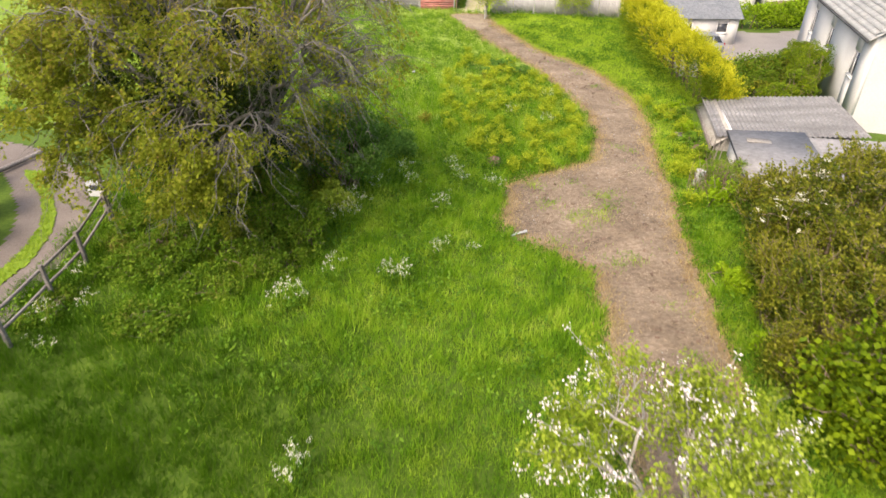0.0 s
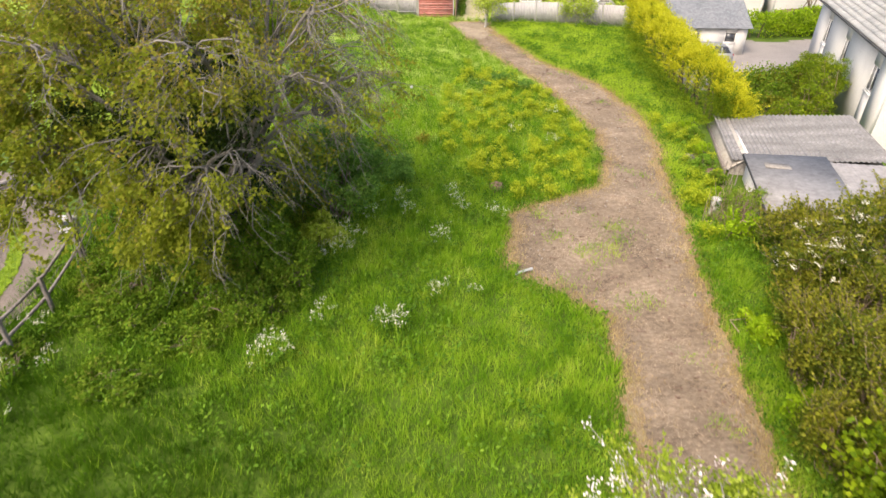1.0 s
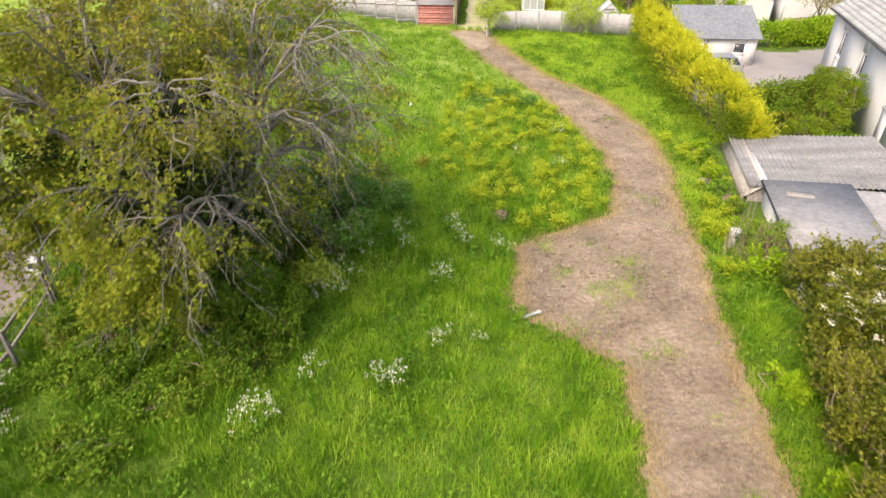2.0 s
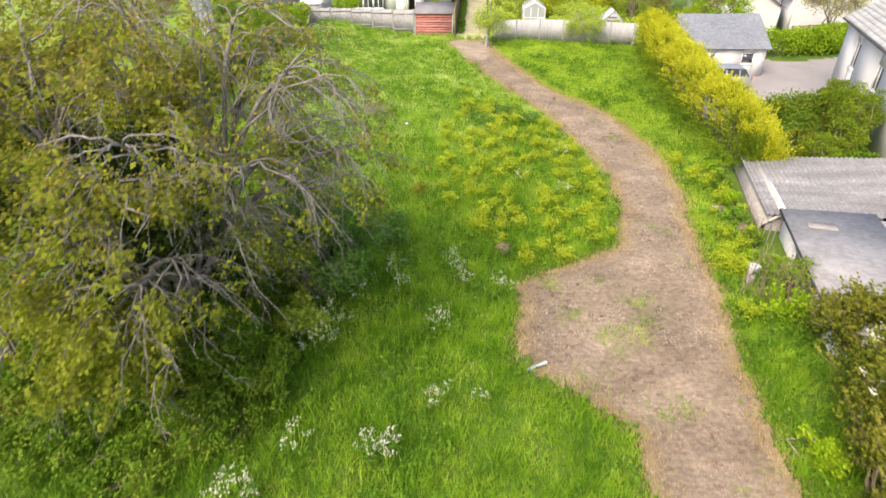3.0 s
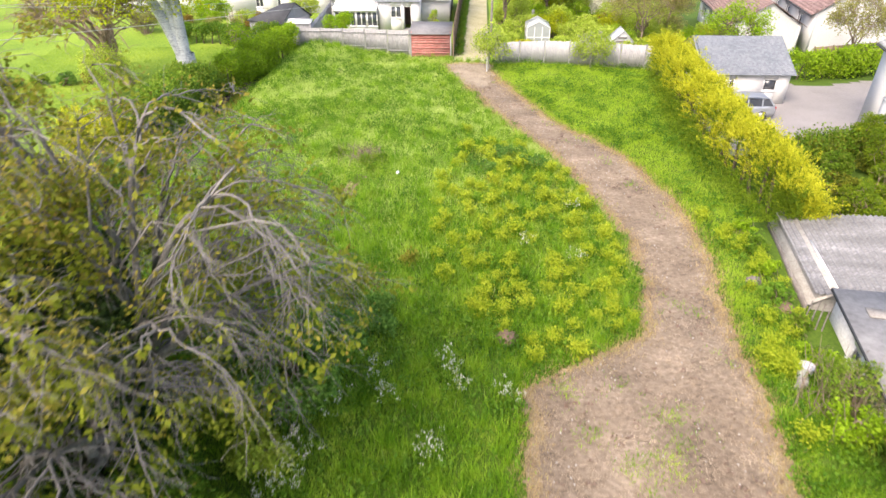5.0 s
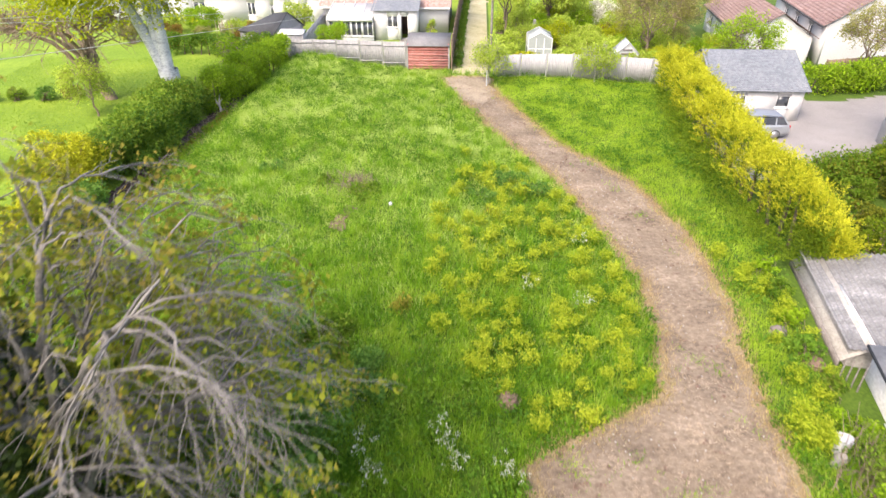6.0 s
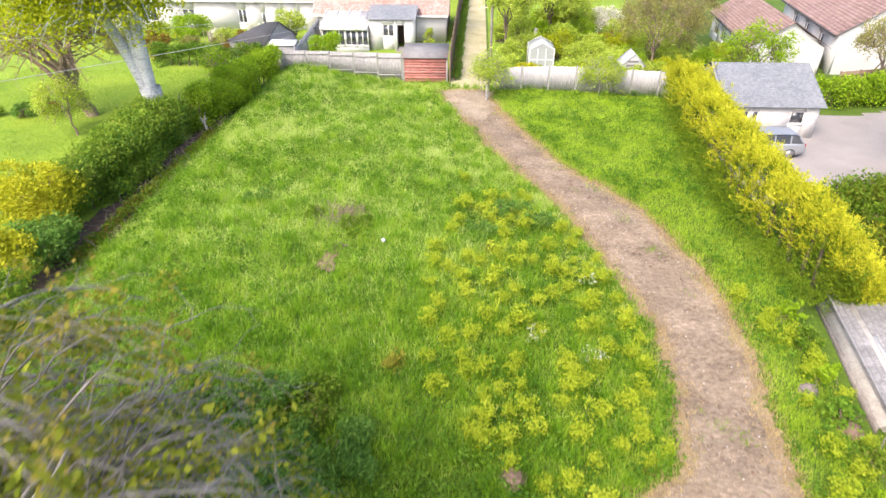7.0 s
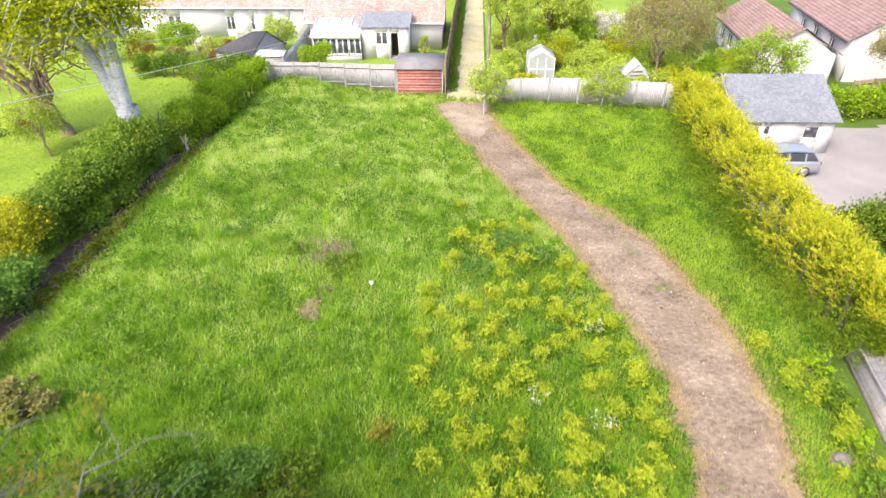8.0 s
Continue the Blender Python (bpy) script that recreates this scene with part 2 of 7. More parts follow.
    "dry_edge": surface("dry_edge", [(0.14, 0.105, 0.06), (0.215, 0.165, 0.10), (0.27, 0.23, 0.13)], 0.6, 7, 0.95, 0.7),
    "weed_leaf": foliage("weed_leaf", [(0.035, 0.105, 0.012), (0.08, 0.19, 0.017), (0.155, 0.295, 0.026), (0.26, 0.40, 0.045)], 0.5, 0.42, 0.4),
    "worn_earth": surface("worn_earth", [(0.15, 0.12, 0.085), (0.25, 0.205, 0.15), (0.36, 0.305, 0.235)], 0.9, 9, 0.95, 0.6),
    "stone": surface("stone", [(0.24, 0.225, 0.20), (0.37, 0.35, 0.32), (0.48, 0.46, 0.43)], 1.5, 14, 0.95, 0.5),
}


# ---- building blocks ----
def smooth(a, b, x):
    t = np.clip((np.asarray(x, float) - a) / (b - a), 0, 1)
    return t * t * (3 - 2 * t)


def height(x, y):
    """The lie of the land: a field that rises towards the lane, a swell above the track, a drop to the yard, a low rise behind the far fence."""
    x, y = np.asarray(x, float), np.asarray(y, float)
    foot = np.interp(y, [24, 31, 35, 40, 46, 51], [4.7, 6.5, 5.7, 4.3, 1.5, -0.4])
    z = 0.95 * np.clip((2.5 - x) / 14, 0, 1) ** 1.1 * (1 - smooth(24, 34, y)) + 0.25 * smooth(-12, -15.5, x) * smooth(24, 34, y)
    z = z + 1.15 * smooth(foot, foot - 6.2, x) * smooth(22, 36, y) * (1 - smooth(43, 57, y) * smooth(-14, -4, x)) * (1 - smooth(-11.8, -14.5, x)) * (1 - smooth(59.8, 63, y))
    z = z - 1.3 * smooth(13.4, 15.6, x) * smooth(8, 20, y) + 0.3 * smooth(60, 66, y) * smooth(2, -1, x)
    z = z - 0.35 * smooth(4, 15, x) * smooth(52, 58, y) * (1 - smooth(13.4, 15.6, x))
    return z + 0.05 * np.sin(0.55 * x + 1.0) * np.sin(0.42 * y + 0.6) + 0.03 * np.sin(1.3 * x + 0.9 * y)


def wobble(x, y, s=1.0):
    return (np.sin(1.7 * x * s + 0.6 * y * s) + np.sin(2.3 * y * s - 0.9 * x * s + 1.3) + 0.7 * np.sin(4.9 * x * s + 3.7 * y * s) + 0.5 * np.sin(7.7 * y * s - 6.1 * x * s)) / 3.2


CLOUD = np.random.default_rng(77).uniform(-1, 1, (96, 96))


def cloud(x, y, s=1.0):
    """Smooth random values from -1 to 1, cells 1 / s metres wide, at two scales."""
    out = 0
    for k, w in ((1.0, 0.65), (2.3, 0.35)):
        u, v = np.asarray(x, float) * s * k + 500.3, np.asarray(y, float) * s * k + 700.7
        i, j = np.floor(u).astype(int), np.floor(v).astype(int)
        a, b = u - i, v - j
        a, b = a * a * (3 - 2 * a), b * b * (3 - 2 * b)
        g = lambda p, q: CLOUD[(p * 7 + q * 31) % 96, (q * 13 + p * 5) % 96]
        out = out + w * (g(i, j) * (1 - a) * (1 - b) + g(i + 1, j) * a * (1 - b) + g(i, j + 1) * (1 - a) * b + g(i + 1, j + 1) * a * b)
    return out


def inside(poly, x, y):
    """Which of the points lie in the polygon."""
    x, y = np.asarray(x, float), np.asarray(y, float)
    hit = np.zeros(x.shape, bool)
    for (x0, y0), (x1, y1) in zip(poly, poly[1:] + poly[:1]):
        if y0 != y1:
            hit ^= ((y0 > y) != (y1 > y)) & (x < (x1 - x0) * (y - y0) / (y1 - y0) + x0)
    return hit


def mesh_of(name, verts, faces, material, smooth_shade=False):
    """A mesh from arrays: faces all have as many corners as faces has columns."""
    verts, faces = np.asarray(verts, np.float32).reshape(-1, 3), np.asarray(faces, np.int32)
    if len(verts) < 64:
        used, back = np.unique(faces.ravel(), return_inverse=True)
        verts, faces = verts[used], back.reshape(faces.shape).astype(np.int32)
    me = bpy.data.meshes.new(name)
    n, k = faces.shape
    me.vertices.add(len(verts))
    me.vertices.foreach_set("co", verts.ravel())
    me.loops.add(n * k)
    me.loops.foreach_set("vertex_index", faces.ravel())
    me.polygons.add(n)
    me.polygons.foreach_set("loop_start", np.arange(0, n * k, k, dtype=np.int32))
    if smooth_shade:
        me.polygons.foreach_set("use_smooth", np.ones(n, bool))
    me.materials.append(M[material] if isinstance(material, str) else material)
    me.update(calc_edges=True)
    return me


def thing(name, at=(0, 0, 0), label="", category="", group="", kind="", turn=0.0):
    ob = new(name)
    ob.matrix_world = pose(*at, 0, 0, turn)
    ob.empty_display_size = 0.2
    return tagged(ob, label, category, group, kind)


def part(name, data, parent, label="", at=None):
    ob = new(name, data)
    ob.parent = parent
    if at is not None:
        ob.location = at
    return tagged(ob, label)


def solo(name, data, label, category="", group="", kind="", at=(0, 0, 0)):
    ob = new(name, data)
    ob.location = at
    return tagged(ob, label, category, group, kind)


BOX_FACES = np.array([[0, 2, 3, 1], [4, 5, 7, 6], [0, 1, 5, 4], [2, 6, 7, 3], [0, 4, 6, 2], [1, 3, 7, 5]])


def boxes_mesh(name, boxes, material, frames=None):
    """Boxes (x0, y0, z0, x1, y1, z1) in one mesh; frames: a matrix for each of them."""
    vs, fs = [], []
    for i, (x0, y0, z0, x1, y1, z1) in enumerate(boxes):
        v = np.array([(x, y, z) for x in (x0, x1) for y in (y0, y1) for z in (z0, z1)], float)
        if frames:
            m = np.array(frames[i])
            v = v @ m[:3, :3].T + m[:3, 3]
        vs.append(v)
        fs.append(BOX_FACES[:, ::-1] + 8 * i)
    return mesh_of(name, np.concatenate(vs), np.concatenate(fs), material)


def bevelled(name, boxes, material, width=0.01):
    """The same with worn edges."""
    bm = bmesh.new()
    for x0, y0, z0, x1, y1, z1 in boxes:
        m = Matrix.LocRotScale(((x0 + x1) / 2, (y0 + y1) / 2, (z0 + z1) / 2), None, (x1 - x0, y1 - y0, z1 - z0))
        bmesh.ops.create_cube(bm, size=1.0, matrix=m)
    bmesh.ops.bevel(bm, geom=bm.edges[:], offset=width, segments=1, affect="EDGES")
    me = bpy.data.meshes.new(name)
    bm.to_mesh(me)
    bm.free()
    me.materials.append(M[material])
    return me


def tubes(name, lines, material, sides=5):
    """Tapered tubes along polylines; lines: (points, radii)."""
    vs, fs, n0 = [], [], 0
    ang = np.arange(sides) * 2 * np.pi / sides
    for pts, radii in lines:
        p = np.asarray(pts, float)
        d = np.gradient(p, axis=0)
        d /= np.linalg.norm(d, axis=1)[:, None] + 1e-9
        ref = np.where(np.abs(d[:, 2:3]) > 0.9, np.array([[1.0, 0, 0]]), np.array([[0, 0, 1.0]]))
        a = np.cross(d, ref)
        a /= np.linalg.norm(a, axis=1)[:, None] + 1e-9
        b = np.cross(d, a)
        r = np.asarray(radii, float)[:, None, None]
        ring = p[:, None, :] + r * (np.cos(ang)[None, :, None] * a[:, None, :] + np.sin(ang)[None, :, None] * b[:, None, :])
        k = len(p)
        vs.append(ring.reshape(-1, 3))
        i = np.arange(k - 1)[:, None] * sides
        j = np.arange(sides)[None, :]
        q = np.stack([i + j, i + (j + 1) % sides, i + sides + (j + 1) % sides, i + sides + j], -1).reshape(-1, 4)
        fs.append(q + n0)
        n0 += k * sides
    return mesh_of(name, np.concatenate(vs), np.concatenate(fs), material, True)


def unit(v):
    return v / (np.linalg.norm(v, axis=-1, keepdims=True) + 1e-9)


def leaves(name, pts, size, material, rng, aspect=0.55, along=None, lift=0.25, vary=0.35, fold=0.18):
    """One folded, pointed leaf at each point."""
    pts = np.asarray(pts, float)
    n = len(pts)
    a = unit(rng.normal(size=(n, 3)) + (0 if along is None else along))
    nor = unit(rng.normal(size=(n, 3)) + np.array([0, 0, lift * 3]))
    b = unit(np.cross(nor, a))
    nor = np.cross(a, b)
    length = (size * (1 + vary * rng.uniform(-1, 1, n)))[:, None]
    w = length * aspect * 0.5
    v = np.stack([pts - a * length * 0.5, pts + b * w + nor * length * fold, pts + a * length * 0.5, pts - b * w + nor * length * fold], 1)
    f = np.arange(4 * n).reshape(-1, 4)
    return mesh_of(name, v.reshape(-1, 3), f, material)


def blades(name, x, y, z, length, width, lean, material, rng):
    """One narrow three-cornered blade at each place."""
    n = len(x)
    ang = rng.uniform(0, 2 * np.pi, n)
    dirn = np.stack([np.cos(ang), np.sin(ang)], 1)
    tip = np.stack([x + dirn[:, 0] * lean, y + dirn[:, 1] * lean, z + np.sqrt(np.maximum(length**2 - lean**2, 0.0004))], 1)
    th = rng.uniform(0, np.pi, n)
    sx, sy = np.cos(th) * width / 2, np.sin(th) * width / 2
    v = np.stack([np.stack([x - sx, y - sy, z - 0.02], 1), np.stack([x + sx, y + sy, z - 0.02], 1), tip], 1)
    return mesh_of(name, v.reshape(-1, 3), np.arange(3 * n).reshape(-1, 3), material)


def lumps(rng, count, radii, lump=0.38, floor=0.0, flat=0.75):
    """Centres and radii of the clumps that make a bush, round (0, 0, radii z)."""
    c = unit(rng.normal(size=(count, 3))) * (rng.uniform(0.25, 1.0, count) ** 0.5)[:, None]
    c = c * (np.array(radii) * flat)
    r = np.mean(radii) * lump * rng.uniform(0.6, 1.25, count)
    c[:, 2] = np.maximum(c[:, 2] + radii[2], r * 0.5 + floor)
    return c, r


def clump_points(rng, c, r, n, depth=0.45):
    """Points near the surfaces of the clumps, more of them above than below."""
    w = r**2 / np.sum(r**2)
    k = rng.choice(len(r), n, p=w)
    d = unit(rng.normal(size=(n, 3)) + np.array([0, 0, 0.45]))
    s = 1 - depth * rng.uniform(0, 1, n) ** 1.5 + 0.12 * rng.normal(size=n)
    return c[k] + d * (r[k] * s)[:, None] * np.array([1, 1, 0.85]), d


def twig_lines(rng, c, r, base, thick=0.04, per=2):
    """Stems from the base up into the clumps, with a few twigs each."""
    out = []
    for p, q in zip(c, r):
        b = np.array(base) + rng.normal(size=3) * np.array([0.15, 0.15, 0])
        mid = b * 0.45 + p * 0.55 + rng.normal(size=3) * 0.15 + np.array([0, 0, 0.15])
        out.append(([b, b * 0.7 + mid * 0.3 + rng.normal(size=3) * 0.05, mid, p], [thick, thick * 0.8, thick * 0.55, thick * 0.3]))
        for _ in range(per):
            e = p + unit(rng.normal(size=3) + np.array([0, 0, 0.5])) * q * rng.uniform(0.8, 1.15)
            out.append(([p, p * 0.5 + e * 0.5 + rng.normal(size=3) * 0.08 * q, e], [thick * 0.3, thick * 0.2, thick * 0.08]))
    return out


def bush(name, at, radii, material, count=2500, size=0.12, seed=1, label="", category="shrub", group="", nlumps=22, lump=0.38,
         aspect=0.55, stems="twig", flowers=None, nflower=0, along=0.6, thick=0.04, lift=0.25, turn=0.0, sprigs=0, sprig_leaf="hawthorn_tip"):
    rng = np.random.default_rng(seed)
    ob = thing(name, at, label, category, group, turn=turn)
    c, r = lumps(rng, nlumps, radii, lump)
    p, d = clump_points(rng, c, r, count)
    p[:, 2] = np.maximum(p[:, 2], 0.03)
    part("foliage", leaves("foliage", p, size, material, rng, aspect, d * along, lift), ob)
    tagged(part("stem_work", tubes("stem_work", twig_lines(rng, c, r, (0, 0, -0.05), thick), stems, 4), ob), kind="stuff")
    if flowers:
        k = rng.choice(len(p), nflower // 24)
        high = k[p[k, 2] > radii[2] * 1.1]
        q = np.repeat(p[high] + d[high] * 0.1, 24, axis=0)
        q = q + rng.normal(size=q.shape) * np.array([0.06, 0.06, 0.02])
        part("blossom", leaves("blossom", q, 0.042, flowers, rng, 0.9, None, 1.0), ob)
    if sprigs:
        k = rng.choice(len(p), sprigs, p=np.maximum(p[:, 2], 0) ** 1.5 / np.sum(np.maximum(p[:, 2], 0) ** 1.5))
        lines, lp, ld = [], [], []
        for j in k:
            L = rng.uniform(0.35, 0.85)
            go = unit(d[j] * 0.55 + np.array([0, 0, 0.75]) + rng.normal(size=3) * 0.28)
            a = p[j] - d[j] * 0.15
            w = np.array([a, a + go * L * 0.5 + rng.normal(size=3) * 0.03, a + unit(go + rng.normal(size=3) * 0.2) * L])
            lines.append((w, [0.009, 0.006, 0.003]))
            t = rng.uniform(0.2, 1.0, 26)[:, None]
            lp.append(w[0] * (1 - t) + w[2] * t + rng.normal(size=(26, 3)) * 0.05 * (1.25 - t))
            ld.append(np.repeat([go * 0.6], 26, axis=0))
        tagged(part("sprig_work", tubes("sprig_work", lines, stems, 3), ob), kind="stuff")
        part("sprig_leaves", leaves("sprig_leaves", np.concatenate(lp), size * 0.85, sprig_leaf, rng, aspect, np.concatenate(ld), 0.25), ob, "young yellow-olive leaves on upright shoots")
    return ob


def hedge_row(name, line, width, tall, material, count, size, seed, label, inner=None, aspect=0.55, along=0.6, lump=0.42, upright=0.0, ragged=0.2):
    """A hedge along a line of (x, y) on the ground."""
    rng = np.random.default_rng(seed)
    line = np.array(line, float)
    x0, y0 = line[0]
    ob = thing(name, (x0, y0, float(height(x0, y0))), label, "hedge")
    seg = np.linalg.norm(np.diff(line, axis=0), axis=1)
    s = np.r_[0, np.cumsum(seg)]
    n = int(s[-1] / width * 2.0 / lump) + int(s[-1] / width * 1.2 / lump ** 1.5) + 6
    u = np.sort(rng.uniform(0, s[-1], n))
    px, py = np.interp(u, s, line[:, 0]), np.interp(u, s, line[:, 1])
    r = width * lump * rng.uniform(0.7, 1.15, n)
    top = tall * (1 + ragged * rng.uniform(-1, 0.6, n))
    cz = np.clip(rng.uniform(0.12, 1.0, n) * top, 0.3 * r, np.maximum(top - r * 0.8, 0.3))
    half = np.maximum(width / 2 - r * 0.75, 0.02)
    c = np.stack([px + rng.uniform(-1, 1, n) * half, py + rng.uniform(-0.3, 0.3, n), cz], 1)
    c[:, 2] += height(c[:, 0], c[:, 1]) - float(height(x0, y0))
    c[:, :2] -= (x0, y0)
    p, d = clump_points(rng, c, r, count)
    up = np.array([0, 0, upright])
    part("foliage", leaves("foliage", p, size, material, rng, aspect, d * along + up, 0.25), ob)
    if inner:
        p2, d2 = clump_points(rng, c, r * 0.86, count // 2, 0.6)
        part("inner_foliage", leaves("inner_foliage", p2, size, inner, rng, aspect, d2 * along, 0.2), ob)
    lines = []
    for k in range(int(s[-1] / 0.7)):
        bx, by = np.interp(k * 0.7, s, line[:, 0]) - x0, np.interp(k * 0.7, s, line[:, 1]) - y0
        bz = float(height(bx + x0, by + y0) - height(x0, y0))
        e = rng.normal(size=3) * 0.25
        lines.append(([(bx, by, bz - 0.05), (bx + e[0] * 0.4, by + e[1] * 0.4, bz + tall * 0.4), (bx + e[0], by + e[1], bz + tall * 0.8)], [0.06, 0.045, 0.02]))
    tagged(part("stem_work", tubes("stem_work", lines, "dark_bark", 5), ob), kind="stuff")
    return ob


def fans(name, pts, out, length, per, size, material, rng, lift=0.3):
    """Flat feathery fans: leaflets spread to both sides of stalks that reach outward and nod at the tip."""
    n = len(pts)
    up = np.array([0, 0, 1.0])
    ax = unit(out + up * lift + rng.normal(size=(n, 3)) * 0.28)
    side = unit(np.cross(ax, up + rng.normal(size=(n, 3)) * 0.25))
    L = (length * rng.uniform(0.6, 1.35, n))[:, None, None]
    t = rng.uniform(0.05, 1.0, (n, per, 1))
    s = rng.uniform(-1, 1, (n, per, 1)) * (1.08 - t) ** 0.7 * 0.42
    p = pts[:, None, :] + ax[:, None, :] * L * t + side[:, None, :] * L * s - up * L * 0.16 * t**2 + rng.normal(size=(n, per, 3)) * 0.022
    along = np.repeat(ax, per, axis=0) * 1.3 + (side[:, None, :] * s * 3.0).reshape(-1, 3)
    return leaves(name, p.reshape(-1, 3), size, material, rng, 0.27, along * 2.0, 0.8)


def feather_hedge(name, line, width, tall, count, seed, label, gold, green):
    """A conifer hedge of layered feathery fans, gold outside and green within, along a line of (x, y)."""
    rng = np.random.default_rng(seed)
    line = np.array(line, float)
    x0, y0 = line[0]
    z0 = float(height(x0, y0))
    ob = thing(name, (x0, y0, z0), label, "hedge")
    s = np.r_[0, np.cumsum(np.linalg.norm(np.diff(line, axis=0), axis=1))]

    def skin(n, inset):
        """Places on the hedge's lumpy outside, their outward directions and heights."""
        u = rng.uniform(0, s[-1], n)
        cap = rng.uniform(0, 1, n) < 0.09
        u[cap] = np.where(rng.uniform(0, 1, cap.sum()) < 0.7, rng.uniform(0, 0.35, cap.sum()), s[-1] - rng.uniform(0, 0.35, cap.sum()))
        ang = np.where(rng.uniform(0, 1, n) < 0.5, np.arccos(rng.uniform(-1, 1, n)), rng.uniform(0.02, np.pi - 0.02, n))
        lump = 1 + 0.17 * cloud(u, ang * 1.3, 0.75) + 0.10 * cloud(u, ang * 1.5 + 40, 1.9)
        ca, sa = np.cos(ang), np.sin(ang)
        wide = np.sign(ca) * np.abs(ca) ** 0.75 * width / 2 * lump
        h = np.abs(sa) ** 0.6 * (tall - 0.35) * (1 + 0.06 * np.sin(u * 1.9 + 1) + 0.04 * np.sin(u * 4.3)) * (0.55 + 0.45 * lump)
        ends = np.clip(np.minimum(u, s[-1] - u) / (width * 0.35), 0.5, 1.0) ** 0.5
        ends[cap] *= rng.uniform(0.05, 1.0, cap.sum()) ** 0.5
        wide, h = wide * ends, h * ends
        px, py = np.interp(u, s, line[:, 0]), np.interp(u, s, line[:, 1])
        p = np.stack([px + wide, py, height(px + wide, py) + 0.12 + h], 1) - np.array([x0, y0, z0])
        o = unit(np.stack([ca, rng.normal(size=n) * 0.35, 0.2 + 0.8 * sa], 1))
        return p - o * inset, o, h, ca, u

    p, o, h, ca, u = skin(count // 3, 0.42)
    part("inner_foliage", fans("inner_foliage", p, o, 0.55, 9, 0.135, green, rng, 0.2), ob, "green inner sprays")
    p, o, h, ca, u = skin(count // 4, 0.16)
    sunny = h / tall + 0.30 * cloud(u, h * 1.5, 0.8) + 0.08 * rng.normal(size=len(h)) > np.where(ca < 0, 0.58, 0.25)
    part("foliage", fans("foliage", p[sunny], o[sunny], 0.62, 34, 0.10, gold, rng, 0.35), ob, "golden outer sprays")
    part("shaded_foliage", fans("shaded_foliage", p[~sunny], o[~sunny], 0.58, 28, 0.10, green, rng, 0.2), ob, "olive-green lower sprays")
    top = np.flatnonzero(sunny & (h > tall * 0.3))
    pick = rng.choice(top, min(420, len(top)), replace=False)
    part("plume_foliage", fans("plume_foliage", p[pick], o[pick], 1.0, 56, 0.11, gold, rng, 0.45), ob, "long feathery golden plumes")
    lines = []
    for k in np.arange(1.3, s[-1] - 0.8, 0.9):
        bx, by = np.interp(k, s, line[:, 0]), np.interp(k, s, line[:, 1])
        bz = float(height(bx, by)) - z0
        e = rng.normal(size=3) * 0.2
        lines.append(([(bx - x0, by - y0, bz - 0.05), (bx - x0 + e[0] * 0.5, by - y0 + e[1] * 0.5, bz + tall * 0.4), (bx - x0 + e[0], by - y0 + e[1], bz + tall * 0.85)], [0.09, 0.07, 0.02]))
    tagged(part("stem_work", tubes("stem_work", lines, "dark_bark", 6), ob), kind="stuff")
    return ob


# ---- ground ----
PATH_EDGE = [(-1.5, 57.2), (-1.4, 55.9), (0.4, 50.9), (2.3, 45.8), (5.1, 40.4), (6.5, 35.1), (7.4, 31.6), (7.2, 28.4), (6.7, 25.8), (4.6, 24.5), (2.6, 23.2),
             (2.5, 19.1), (3.9, 18.3), (5.5, 17.0), (5.4, 14.4), (5.2, 12.0), (5.2, 8.0), (5.7, 6.4), (6.8, 5.7), (7.8, 6.6), (8.1, 8.0), (8.3, 12.3), (8.5, 16.0), (8.82, 19.3),
             (9.25, 23.3), (9.45, 26.6), (10.0, 30.5), (10.0, 34.6), (8.75, 40.1), (5.65, 44.7), (3.6, 49.8), (2.0, 54.3), (1.9, 57.2)]


def on_path(x, y, grow=0.0):
    w = 0.20 * wobble(x, y) + 0.13 * wobble(x + 3, y - 5, 3.1) + 0.07 * wobble(y, x, 7.3)
    hit = inside(PATH_EDGE, x + w + grow, y + w * 0.6) | inside(PATH_EDGE, x + w - grow, y + w * 0.6)
    return hit | inside(PATH_EDGE, x + w, y + w * 0.6 + grow) if grow else hit


FIELD = [(-12.0, -8), (-12.3, 14), (-12.8, 20), (-13.4, 25), (-14.9, 32), (-14.7, 37), (-14.6, 42), (-14.5, 49), (-14.0, 51.5), (-13.5, 59.2), (-4.4, 59.2),
         (-4.4, 58.9), (-1.1, 58.9), (-0.9, 58), (1.9, 57.8), (15.6, 58.2), (14.3, 33.4), (12.5, 33.4), (11.7, 27), (11.3, 20), (13.4, 10), (13.6, -8)]
LAWN = [(-16.2, 26.0), (-13.6, 26.0), (-15.6, 33), (-15.6, 48), (-14.4, 60.5), (-60, 60.5), (-60, 27.5), (-24, 27.5)]
BACK = [(-15, 60.2), (-1.0, 60.2), (-1.0, 100), (-60, 100), (-60, 61)]
GARDEN = [(1.9, 58.6), (16, 58.9), (22, 62), (23.5, 100), (1.9, 100)]

